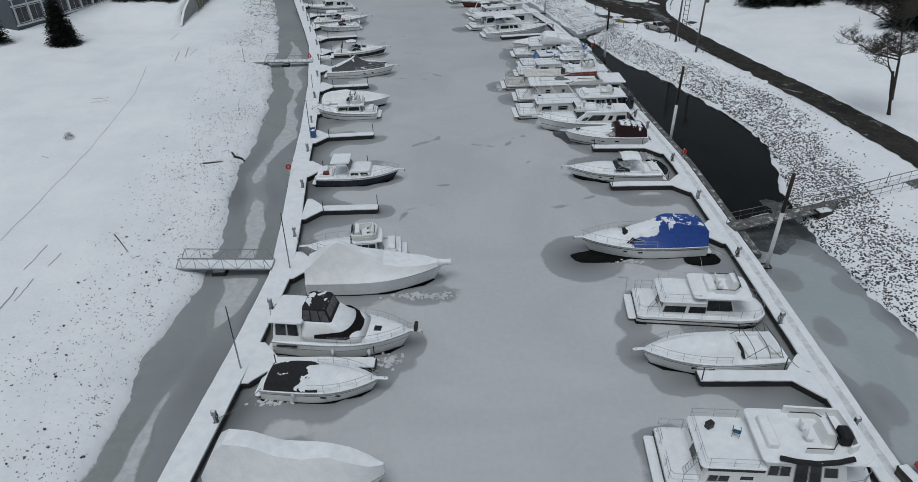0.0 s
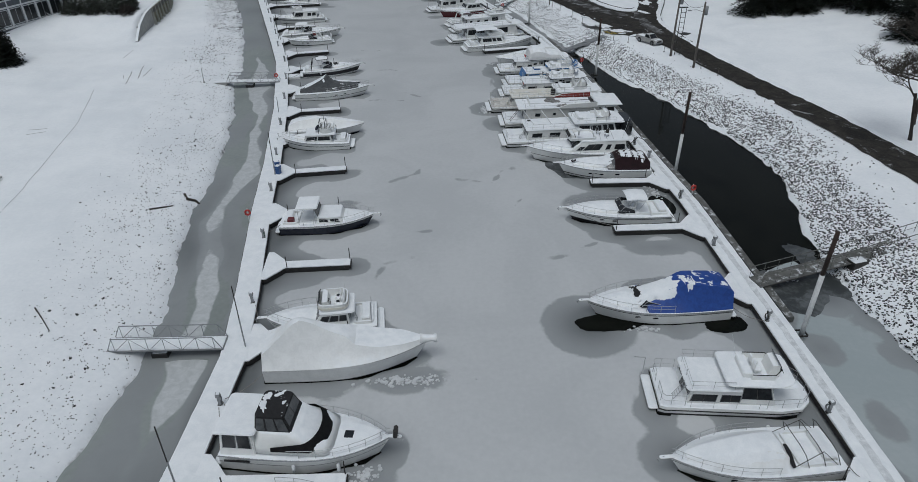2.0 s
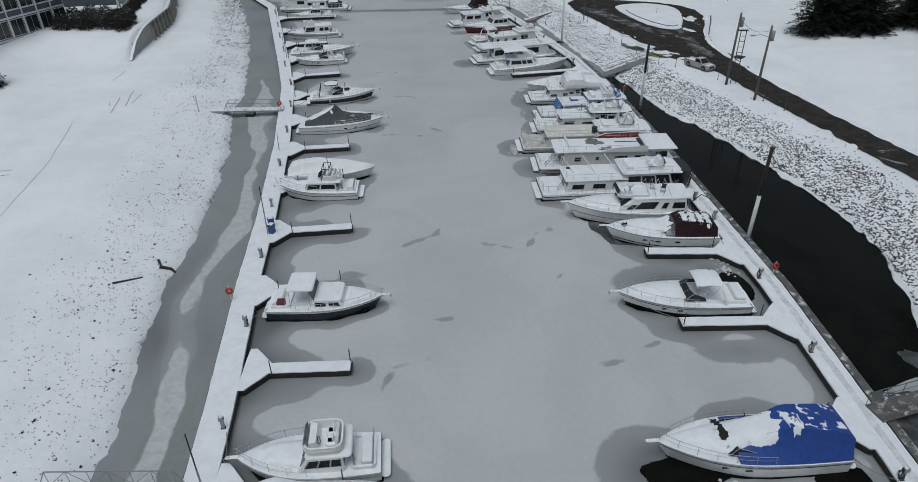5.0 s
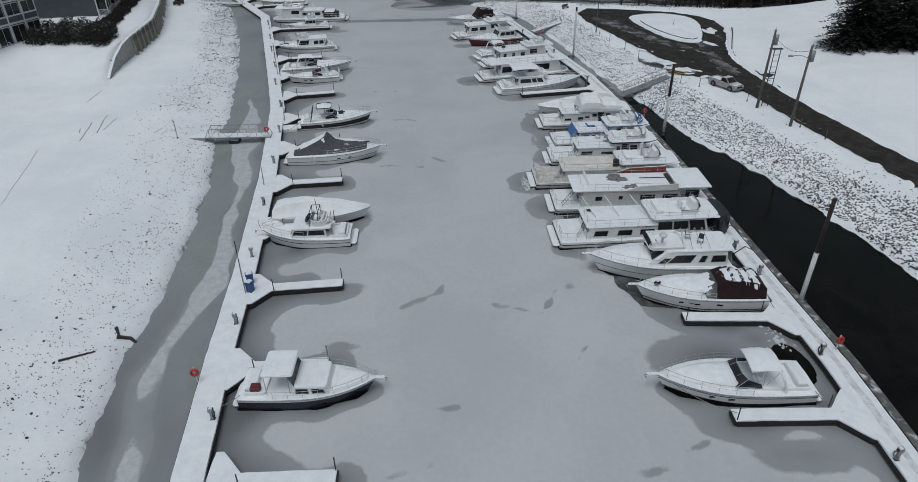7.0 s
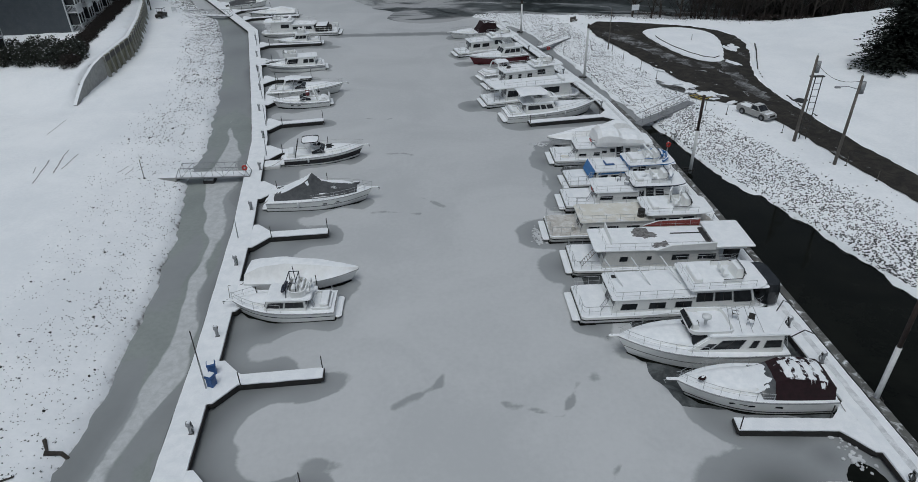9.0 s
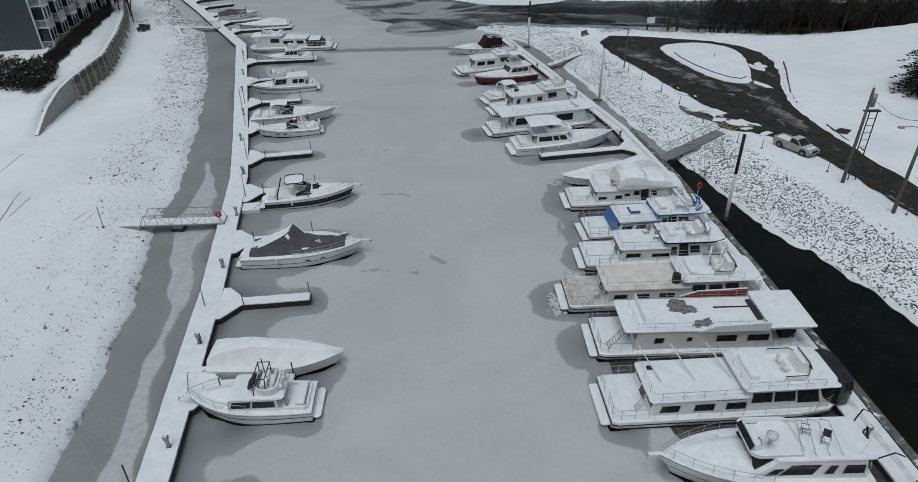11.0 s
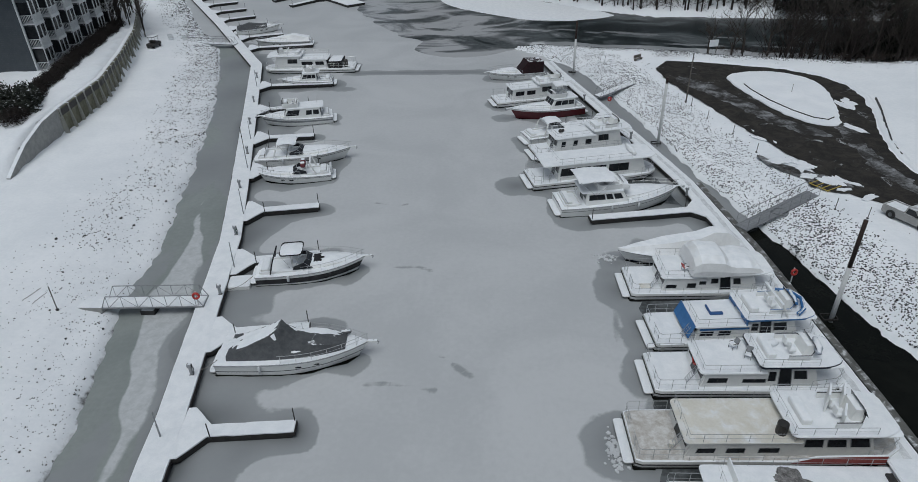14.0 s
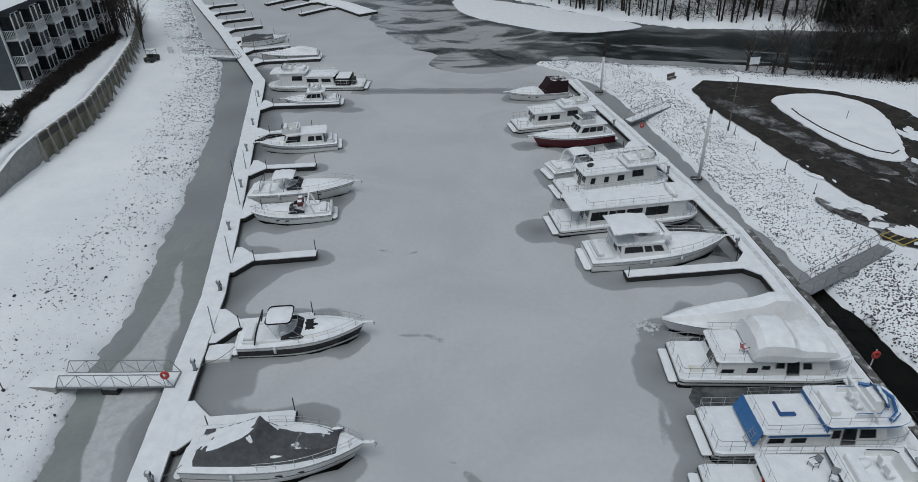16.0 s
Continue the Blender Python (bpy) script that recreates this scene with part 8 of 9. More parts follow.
for i in range(0, len(fl) - 1, 2):
    (x, y), (x2, y2) = fl[i], fl[i + 1]
    d = Vector((x2 - x, y2 - y)).normalized()
    n = Vector((d.y, -d.x))
    b = part("buttress", loft([[(x + n.x * o + d.x * s, y + n.y * o + d.y * s, z) for o, s in ((-0.05, -0.13), (w, -0.13), (w, 0.13), (-0.05, 0.13))] for z, w in ((1.9, 0.75), (3.2, 0.6), (4.6, 0.42), (5.02, 0.5))], None, True, True), M_BUTTRESS, rw)
wing = [(-47.4, 117.2, 2.35), (-47.8, 119, 2.9), (-48.3, 122, 3.9), (-48.7, 126, 4.8), (-49.0, 129.6, 5.05)]
e = part("wing_wall", loft([[(x + 0.2, y, 1.9), (x + 0.2, y, z), (x - 0.2, y, z), (x - 0.2, y, 1.9)] for x, y, z in wing], None, True, True), M_CONC)
tagged(e, "smooth grey concrete wing wall rising with the slope", "wall")

BX, BY, BZ = -60.5, 144.8, 4.6
bld = thing("apartment_building", pose(BX, BY, BZ, 0, 0, 8.5), "slate-blue apartment building with white balconies and dark windows", "building")
part("wall", box(-26, 0, 0, 28, -1.5, 9.6), M_SIDING, bld, "slate-blue clapboard siding")
part("roof", loft([[(-27, -0.8, 9.6), (0.8, -0.8, 9.6), (0.8, 28.8, 9.6), (-27, 28.8, 9.6)], [(-13.5, 6, 14), (-12.5, 6, 14), (-12.5, 22, 14), (-13.5, 22, 14)]], None, True, True), M_SNOW, bld)
bm = bmesh.new()
for k in range(38):
    box(-26, 0.0, -0.02, 0.0, -0.4 + k * 0.26, -0.385 + k * 0.26, 0, bm)
part("clapboard", bm, M_SIDING, bld)["kind"] = "stuff"
part("corner_trim", box(-0.05, 0.12, -0.12, 0.15, -1.4, 9.6), M_TRIM, bld)
for fx in (-4.2, -8.0, -14.5, -19.0):
    for fz in (6.9,):
        w = part("window", box(fx - 0.75, fx + 0.75, -0.09, 0.02, fz, fz + 1.5), M_TRIM, bld)
        part("pane", box(fx - 0.62, fx - 0.04, -0.11, -0.085, fz + 0.12, fz + 1.38), M_GLASS, w)
        part("pane", box(fx + 0.04, fx + 0.62, -0.11, -0.085, fz + 0.12, fz + 1.38), M_GLASS, w)
for b in range(6):
    y0 = 0.4 + b * 4.75
    for lv in range(3):
        z0 = 0.25 + lv * 3.0
        bay = part("balcony", box(0.0, 1.5, y0, y0 + 2.5, z0 - 0.2, z0, 0.02), M_TRIM, bld)
        part("fascia", box(1.45, 1.56, y0 - 0.03, y0 + 2.53, z0 - 0.35, z0 + 0.05), M_TRIM, bay)
        part("top_rail", box(1.46, 1.54, y0, y0 + 2.5, z0 + 0.95, z0 + 1.05), M_TRIM, bay)
        for k in range(13):
            yy = y0 + 0.08 + k * 0.195
            part("baluster", box(1.47, 1.53, yy - 0.03, yy + 0.03, z0 + 0.05, z0 + 0.95), M_TRIM, bay)
        for sy in (y0 + 0.03, y0 + 2.43):
            part("side_rail", box(0.0, 1.45, sy, sy + 0.05, z0 + 0.95, z0 + 1.03), M_TRIM, bay)
            for k in range(7):
                part("baluster", box(0.1 + k * 0.2, 0.15 + k * 0.2, sy, sy + 0.05, z0 + 0.05, z0 + 0.95), M_TRIM, bay)
        for sy in (y0 + 0.02, y0 + 1.18, y0 + 2.34):
            part("column", box(1.42, 1.54, sy, sy + 0.1, z0 - 0.1, z0 + 2.75), M_TRIM, bay)
        part("glazing", box(1.25, 1.3, y0 + 0.15, y0 + 2.35, z0 + 1.0, z0 + 2.6), M_GLASS, bay)
        part("side_glazing", box(0.05, 1.3, y0 + 0.06, y0 + 0.12, z0 + 1.0, z0 + 2.6), M_GLASS, bay)
        for k in range(2):
            yy = y0 + 2.75 + k * 0.95
            w = part("window", box(-0.02, 0.08, yy, yy + 0.78, z0 + 0.2, z0 + 2.5), M_TRIM, bld)
            part("pane", box(0.075, 0.1, yy + 0.1, yy + 0.68, z0 + 0.3, z0 + 2.4), M_GLASS, w)
part("porch_door", box(0.02, 0.1, 0.1, 0.75, -0.9, 1.2), M_TRIM, bld)
low = thing("terrace_building", pose(-63.0, 131.8, 4.6, 0, 0, 71), "dark blue building with white-framed windows, balconies and steps", "building")
part("wall", box(-24, 0, 0, 14, -2.5, 9.0), M_SIDING, low)
part("roof", loft([[(-24.6, -0.6, 9.0), (0.6, -0.6, 9.0), (0.6, 14.6, 9.0), (-24.6, 14.6, 9.0)], [(-20, 6.5, 12), (-4, 6.5, 12), (-4, 7.5, 12), (-20, 7.5, 12)]], None, True, True), M_SNOW, low)
part("corner_trim", box(-0.1, 0.08, -0.1, 0.1, -0.4, 9.0), M_TRIM, low)
for lv in range(3):
    part("floor_band", box(-24, 0.05, -0.14, -0.003, lv * 3.0 - 0.1, lv * 3.0 + 0.16), M_TRIM, low)
    if lv:
        part("balcony_panel", box(-24, 0, -0.1, -0.003, lv * 3.0 + 0.16, lv * 3.0 + 0.95), M_SIDING, low)
        part("top_rail", box(-24, 0.05, -0.14, -0.003, lv * 3.0 + 0.95, lv * 3.0 + 1.06), M_TRIM, low)
    for k in range(9):
        x = -23.6 + k * 2.65
        z0 = lv * 3.0 + (1.06 if lv else 0.3)
        part("post", box(x - 0.1, x + 0.1, -0.16, -0.003, lv * 3.0 + 0.16, lv * 3.0 + 2.9), M_TRIM, low)
        w = part("window", box(x + 0.2, x + 2.4, -0.05, -0.003, z0, lv * 3.0 + 2.75), M_TRIM, low)
        for h in range(2):
            part("pane", box(x + 0.28 + h * 1.06, x + 1.26 + h * 1.06, -0.08, -0.045, z0 + 0.1, lv * 3.0 + 2.65), M_GLASS, w)
for k in range(5):
    part("step", box(-8.0, -6.3, -0.5 - k * 0.32, -0.18 - k * 0.32, -0.35 - k * 0.18, -0.18 - k * 0.18), M_TRIM, low)
for x in (-8.05, -6.25):
    part("handrail", tube([(x, -0.2, 0.8), (x, -1.9, -0.2), (x, -1.9, -1.1)], 0.04, 5), M_TRIM, low)


# ---- trees and shrubs ----
def limb_mesh(rng, base, h, r, spread=0.5, levels=4, n=5, first=0.3, bm=None, kids=4):
    """Trunk and limbs forking outward and upward."""
    bm = bm or bmesh.new()

    def grow(p, d, ln, rad, lv):
        pts, q, dd = [p], p, d
        steps = 4 if lv < 2 else 3
        for k in range(steps):
            dd = (dd + Vector((rng.uniform(-1, 1), rng.uniform(-1, 1), rng.uniform(-0.2, 0.5))) * ((0.12 if lv else 0.05) + 0.05 * lv)).normalized()
            q = q + dd * ln / steps
            pts.append(q)
        tube(pts, rad, n if lv < 2 else 3, bm, rad * (0.4 if lv else 0.3))
        if lv < levels:
            for k in range(kids if lv else kids + 3):
                u = rng.uniform(first if lv == 0 else 0.25, 1.0)
                i = min(int(u * steps), steps - 1)
                s = pts[i].lerp(pts[i + 1], u * steps - i)
                a = rng.uniform(0, math.tau)
                side = Vector((math.cos(a), math.sin(a), rng.uniform(0.15, 0.7)))
                grow(s, (dd * (1 - spread) + side * spread).normalized(), ln * rng.uniform(0.42, 0.62), rad * (0.5 - 0.12 * u) + 0.009, lv + 1)
    grow(Vector(base), Vector((0, 0, 1)), h, r, 0)
    return bm


def bare_tree(x, y, h, r, seed, levels=4, label="leafless deciduous tree standing in the snow", kids=4, spread=0.6, lean=0.0):
    rng = random.Random(seed)
    e = thing("bare_tree", pose(x, y, ground_z(x, y) - 0.1, 0, lean), label, "tree", "bare trees")
    part("trunk", tube([(0, 0, 0), (0.03, 0.02, h * 0.2), (-0.02, 0.05, h * 0.42)], r * 1.15, 9, None, r * 0.75), M_BARK, e, "", True)
    bm = limb_mesh(rng, (-0.01, 0.03, h * 0.15), h * 0.72, r * 0.95, spread, levels, kids=kids, first=0.15)
    n = len(bm.verts)
    mx, my, mz = sum(v.co.x for v in bm.verts) / n, sum(v.co.y for v in bm.verts) / n, sum(v.co.z for v in bm.verts) / n
    for v in bm.verts:
        v.co.x, v.co.y = v.co.x - mx * v.co.z / mz, v.co.y - my * v.co.z / mz
    part("crown", bm, M_TWIG, e, "spreading bare twigs")


def conifer(x, y, h, rad, seed, label, dense=26):
    rng = random.Random(seed)
    e = thing("conifer", pose(x, y, ground_z(x, y) - 0.1), label, "tree", "conifers")
    part("trunk", tube([(0, 0, 0), (0, 0, h)], 0.02 * h + 0.05, 7, None, 0.03), M_BARK, e)
    vs, fs = [], []
    z = h * 0.04
    while z < h * 0.985:
        u = z / h
        rr = rad * (1 - u) ** 0.8 * rng.uniform(0.8, 1.12) + 0.12
        m = max(5, int(dense * (1 - u) ** 0.7))
        for k in range(m):
            a = rng.uniform(0, math.tau)
            ln = rr * rng.uniform(0.65, 1.1)
            drop = ln * rng.uniform(0.1, 0.4)
            steps = max(2, int(ln / 0.35))
            for j in range(1, steps + 1):
                t = j / steps
                c = Vector((math.cos(a) * ln * t, math.sin(a) * ln * t, z - drop * t * t + rng.uniform(-0.06, 0.06)))
                for q in range(3):
                    b = a + rng.uniform(-1.3, 1.3)
                    l2 = rng.uniform(0.22, 0.5) * (1.15 - 0.45 * t) * min(1.4, 0.6 + rad * 0.2)
                    d = Vector((math.cos(b), math.sin(b), rng.uniform(-0.35, 0.2))) * l2
                    s = Vector((-math.sin(b), math.cos(b), rng.uniform(-0.5, 0.5))) * l2 * 0.22
                    i = len(vs)
                    vs += [c - s * 0.6, c + s * 0.6, c + d * 0.6 + s, c + d, c + d * 0.6 - s]
                    fs.append((i, i + 1, i + 2, i + 3, i + 4))
        z += h * 0.022 + 0.05
    raw("crown", vs, fs, M_NEEDLE, e)["label"] = "dark green needle sprays"


bare_tree(49.9, 69.4, 12.5, 0.2, 3, 5, "leafless spreading tree standing on the snowy lawn", 5, 0.8, -13)
bare_tree(71.0, 96.0, 14.0, 0.24, 17, 4, "leafless spreading tree at the edge of the evergreens", 5, 0.7)
conifer(-61.4, 104.6, 8.2, 2.5, 5, "dense dark conifer standing on the snowy slope", 80)
conifer(-70.5, 103.0, 8.5, 2.0, 6, "dark conifer standing on the snowy slope")
conifer(58.5, 124.5, 15, 5.2, 8, "large dark spruce on the snowy rise", 30)
conifer(63.5, 121.5, 14, 4.8, 9, "large dark spruce on the snowy rise", 30)
conifer(64.5, 129.5, 16, 5.0, 10, "large dark spruce on the snowy rise", 30)
conifer(70.5, 122.5, 15, 5.0, 11, "large dark spruce on the snowy rise", 30)
conifer(73.0, 116.0, 15, 5.0, 12, "large dark spruce on the snowy rise", 28)
conifer(76.5, 110.5, 15, 5.0, 13, "large dark spruce on the snowy rise", 26)
conifer(79.5, 104.5, 15, 5.2, 15, "large dark spruce on the snowy rise", 26)
conifer(78.0, 124.0, 16, 5.0, 16, "large dark spruce on the snowy rise", 22)
conifer(83.0, 98.0, 15, 5.2, 18, "large dark spruce on the snowy rise", 22)
conifer(70.0, 100.5, 12, 4.2, 19, "large dark spruce on the snowy rise", 26)
conifer(74.5, 95.0, 12, 4.4, 20, "large dark spruce on the snowy rise", 26)
conifer(78.0, 90.0, 12, 4.4, 21, "large dark spruce on the snowy rise", 22)
for i, (x, y, h) in enumerate(((-61.0, 171.5, 9), (-63.5, 173.0, 11), (-60.2, 174.0, 8), (-66.0, 178.0, 12), (-62.5, 178.5, 9), (-65.5, 183.5, 12), (-69, 187, 11), (-64.2, 169.6, 8))):
    bare_tree(x, y, h, 0.11, 40 + i, 3, "slender leafless tree beside the building")
for i, (x, y, h) in enumerate(((34.5, 167.3, 7), (38.0, 166.6, 8), (39.5, 165.8, 9), (43, 164.9, 9), (46.5, 164.2, 10), (50, 163.2, 10), (53.5, 162.6, 9), (57.5, 161.8, 11), (61, 161.5, 10), (48.3, 165.5, 8), (66, 160.5, 11), (71, 160.5, 10), (76, 160, 11))):
    bare_tree(x, y, h, 0.14, 60 + i, 3, "leafless tree leaning on the river bank")


def shrub_mass(name, pts, label, m, per=260, size=0.16, cat="shrub", leaf=True):
    """A ragged mass of twigs and small leaves along a row of clumps (x, y, z, radius, height)."""
    rng = random.Random(len(pts) * 7 + per)
    vs, fs = [], []
    for x, y, z, r, h in pts:
        for k in range(per):
            a, b, q = rng.uniform(0, math.tau), rng.uniform(0, 1), rng.random() ** 0.45
            c = Vector((x + math.cos(a) * r * q * math.sqrt(1 - b * b * 0.8), y + math.sin(a) * r * q * math.sqrt(1 - b * b * 0.8), z + h * b * (0.75 + 0.35 * rng.random())))
            d = Vector((rng.uniform(-1, 1), rng.uniform(-1, 1), rng.uniform(-0.3, 1))).normalized() * size * rng.uniform(0.6, 1.8)
            s = d.cross(Vector((rng.uniform(-1, 1), rng.uniform(-1, 1), rng.uniform(-1, 1)))).normalized() * size * (0.5 if leaf else 0.12)
            i = len(vs)
            vs += [c - d, c + s, c + d, c - s]
            fs.append((i, i + 1, i + 2, i + 3))
    ob = raw(name, vs, fs, m)
    return tagged(ob, label, cat)


hedge = [(float(np.interp(y, [126, 137, 150, 166, 172], [-51.6, -55.2, -58.2, -61.6, -62.6])), y, 4.7, 1.3 + 0.3 * math.sin(y), 1.35 + 0.25 * math.sin(y * 2.3)) for y in np.arange(126, 171, 1.1)]
shrub_mass("hedge", hedge, "leafless brown hedge growing between building and wall", M_HEDGE, 900, 0.22, "hedge", False)
shrub_mass("evergreen_shrubs", [(x, yy + 0.9 * math.sin(x * 1.7 + yy), ground_z(x, yy) - 0.1, 1.6, 2.0 + 0.5 * math.sin(x * 2.1 + yy)) for yy in (127.6, 130.0, 132.4) for x in np.arange(-62.2 + (yy - 127.6) * 0.4, -51.6 - (yy - 127.6) * 0.25, 1.0)], "dark evergreen shrubs dusted with snow by the building", mat("evergreen_leaves", (0.01, 0.014, 0.01), (0.028, 0.034, 0.024), 0.8, scale=2, snow=(0.85, 1.1, 0.6, 2), island=True), 480, 0.17, "shrub")
shrub_mass("low_bush", [(-41.8, 66.3, 2.1, 0.6, 0.75)], "small brown leafless bush standing in the snow", M_SHRUB, 240, 0.12, "bush", False)
shrub_mass("reed_patch", [(x, y, 1.9, 1.3, 0.6) for x, y in ((25.4, 160.2), (27, 160.4), (28.6, 160.2))], "low brown reeds with snow beside the turning loop", M_SHRUB, 160, 0.14, "reeds", False)
shrub_mass("bank_brush", [(x, 164.6 - (x - 42) * 0.22 + 1.2 * math.sin(x * 1.3), 0.9, 1.1, 0.7) for x in np.arange(36, 100, 1.2)], "dead brown brush and stems along the river bank", M_SHRUB, 90, 0.2, "brush", False)

rng = random.Random(31)
bm = bmesh.new()
for k in range(75):
    y = rng.uniform(167.5, 192)
    x = float(np.interp(y, [167, 180, 192], [-62.6, -66.5, -72])) + rng.uniform(-4.5, 2.2)
    limb_mesh(rng, (x, y, ground_z(x, y) - 0.2), rng.uniform(5, 11), rng.uniform(0.05, 0.1), 0.4, 2, 4, 0.1, bm, 5)
tagged(part("slender_thicket", bm, M_HEDGE), "dense stand of slender leafless trees beside the building", "thicket", kind="stuff")
rng = random.Random(21)
bm = bmesh.new()
for k in range(210):
    x = 42 + 73 * rng.random() ** 0.8
    y = 163.2 - (x - 44) * 0.06 + rng.uniform(-1.5, 3.0)
    limb_mesh(rng, (x, y, ground_z(x, y) - 0.2), rng.uniform(4, 10), rng.uniform(0.05, 0.14), 0.55, 2, 4, 0.1, bm, 5)
tagged(part("river_thicket", bm, M_HEDGE), "dense leafless thicket along the near river bank", "thicket", kind="stuff")
for i, (x, y, h) in enumerate(((66, 172.5, 16), (74, 176, 17), (82, 171, 16), (91, 174, 18), (100, 170, 17), (62, 199, 18), (71, 203, 18), (80, 198, 18), (90, 201, 19), (99, 196, 18), (108, 200, 19), (58, 193, 13), (64, 191.5, 15), (70, 192.5, 14), (76, 190.5, 15), (83, 191, 14), (89, 189.5, 15), (96, 189, 14), (104, 188, 15))):
    if y > 180:
        conifer(x, y, h, 4.2, 80 + i, "tall dark spruce on the far river bank", 16)
for i, (x, y, h, r) in enumerate(((56.5, 166.5, 10, 3.2), (60.5, 164.5, 11, 3.4), (64.5, 167.5, 12, 3.6), (69.0, 165.0, 12, 3.6), (74.0, 166.5, 13, 3.8))):
    conifer(x, y, h, r, 120 + i, "dark spruce among the trees on the river bank", 26)
# woods on the far shore, too many to count
rng = random.Random(5)
bm = bmesh.new()
WX = []
for k in range(560):
    x = rng.uniform(-25, 150)
    sy = float(np.interp(x, [-45, -12, 1, 15, 23, 30, 45, 90, 700], [275, 233, 223, 207, 200, 195, 192.8, 187, 165]))
    WX.append((x, sy + 2 + 42 * rng.random() ** 1.8, rng.uniform(12, 21)))
hz = heights(np.array([[p[0] for p in WX]]), np.array([[p[1] for p in WX]]))[0]
for (x, y, h), z in zip(WX, hz):
    limb_mesh(rng, (x, y, z - 0.2), h, rng.uniform(0.1, 0.24), 0.5, 2, 4, 0.25, bm, 4)
woods = part("far_woods", bm, M_HEDGE)
tagged(woods, "leafless dark woods on the far river bank", "woods", kind="stuff")
UX = [(x + rng.uniform(-1, 1), float(np.interp(x, [-25, 1, 15, 30, 45, 90, 150], [250, 225, 209, 197, 194.5, 189, 187])) + 1.5 + 30 * rng.random() ** 1.6) for x in np.arange(-20, 140, 0.16)]
hz = heights(np.array([[p[0] for p in UX]]), np.array([[p[1] for p in UX]]))[0]
shrub_mass("far_undergrowth", [(x, y, z - 0.2, 2.2, 2.0) for (x, y), z in zip(UX, hz)], "tangled brown undergrowth on the far bank", M_HEDGE, 42, 0.34, "undergrowth", False)["kind"] = "stuff"


# ---- poles, truck and small things on the right bank ----
def utility_pole(x, y, h, label, lamp=False, stand=False):
    z = ground_z(x, y)
    e = thing("utility_pole", pose(x, y, z), label, "utility pole", "utility poles")
    part("pole", tube([(0, 0, -0.2), (0.1, 0, h)], 0.17, 10, None, 0.11), M_WOOD, e, "", True)
    part("transformer", tube([(0.42, 0.1, h - 1.7), (0.42, 0.1, h - 0.6)], 0.26, 10), M_GALV, e, "", True)
    part("insulator", tube([(0.1, 0, h), (0.1, 0, h + 0.25)], 0.04, 6), M_TRIM, e)
    part("bracket", box(0.05, 0.45, 0.04, 0.12, h - 1.2, h - 1.1), M_DARKMETAL, e)
    if lamp:
        part("lamp_arm", tube([(0.1, 0, h - 1.3), (-0.9, 0.1, h - 1.0), (-1.7, 0.1, h - 1.05)], 0.035, 6), M_GALV, e)
        part("lamp_head", box(-2.1, -1.6, -0.05, 0.25, h - 1.15, h - 1.0, 0.04), M_GALV, e)
    if stand:
        for sx in (0.75, 1.45):
            part("stand_leg", tube([(sx, 0.5, 0), (sx, 0.5, h - 2.2)], 0.05, 6), M_DARKMETAL, e)
        for k in range(9):
            part("rung", tube([(0.75, 0.5, 0.6 + k * 0.68), (1.45, 0.5, 0.6 + k * 0.68)], 0.03, 4), M_DARKMETAL, e)
        part("shelf", box(0.2, 1.6, 0.3, 0.7, h - 2.3, h - 2.2), M_DARKMETAL, e)
    return e


utility_pole(35.4, 102.2, 9.0, "weathered wooden utility pole with transformer and steel stand", False, True)
utility_pole(36.7, 96.4, 8.8, "weathered wooden utility pole with a street lamp arm", True)
wire = part("overhead_wire", tube([(35.6, 102.2, 10.2 - 1.6 * math.sin(math.pi * k / 10) * 0.6 - 0.03 * k) for k in range(1)] + [(35.6 + 1.1 * k / 10, 102.2 - 5.8 * k / 10, 10.0 - 0.7 * math.sin(math.pi * k / 10)) for k in range(11)], 0.02, 4), M_DARKMETAL)
tagged(wire, "slack black wire between the two utility poles", "wire")
lp = thing("lamp_post", pose(23.9, 140.0, 1.7), "tall thin dark lamp post beside the turning loop", "lamp post")
part("pole", tube([(0, 0, -0.1), (0, 0, 6.0)], 0.09, 8, None, 0.06), M_WOOD, lp)
part("lamp_arm", tube([(0, 0, 5.9), (-0.6, 0, 6.3), (-1.5, 0, 6.35)], 0.035, 5), M_GALV, lp)
part("lamp_head", box(-1.9, -1.4, -0.12, 0.12, 6.28, 6.4, 0.03), M_GALV, lp)
for i, (x, y) in enumerate(((25.0, 134.6), (26.3, 129.6), (27.1, 124.6), (27.9, 118.3), (24.3, 139), (35.2, 104.6), (37.6, 96.0), (38.6, 92.5), (31.4, 110.6), (29.5, 112.3), (-31.3, 97.7), (39.8, 52.6), (37.8, 143.0))):
    e = thing("marker_post", pose(x, y, ground_z(x, y)), "thin dark marker post standing in the snow", "post", "marker posts")
    part("post", tube([(0, 0, -0.1), (0.03, 0.02, 1.0 if i < 8 else (2.0 if i == 10 else 1.1))], 0.035, 6), M_WOOD, e)
    part("foot", box(-0.09, 0.09, -0.09, 0.09, -0.1, 0.08, 0.02), M_DARKMETAL, e)
kb = thing("notice_board", pose(33.6, 162.3, 1.7, 0, 0, 10), "white notice board on two posts by the river", "sign")
part("board", box(-0.7, 0.7, -0.04, 0.04, 0.9, 1.9, 0.01), M_TRIM, kb)
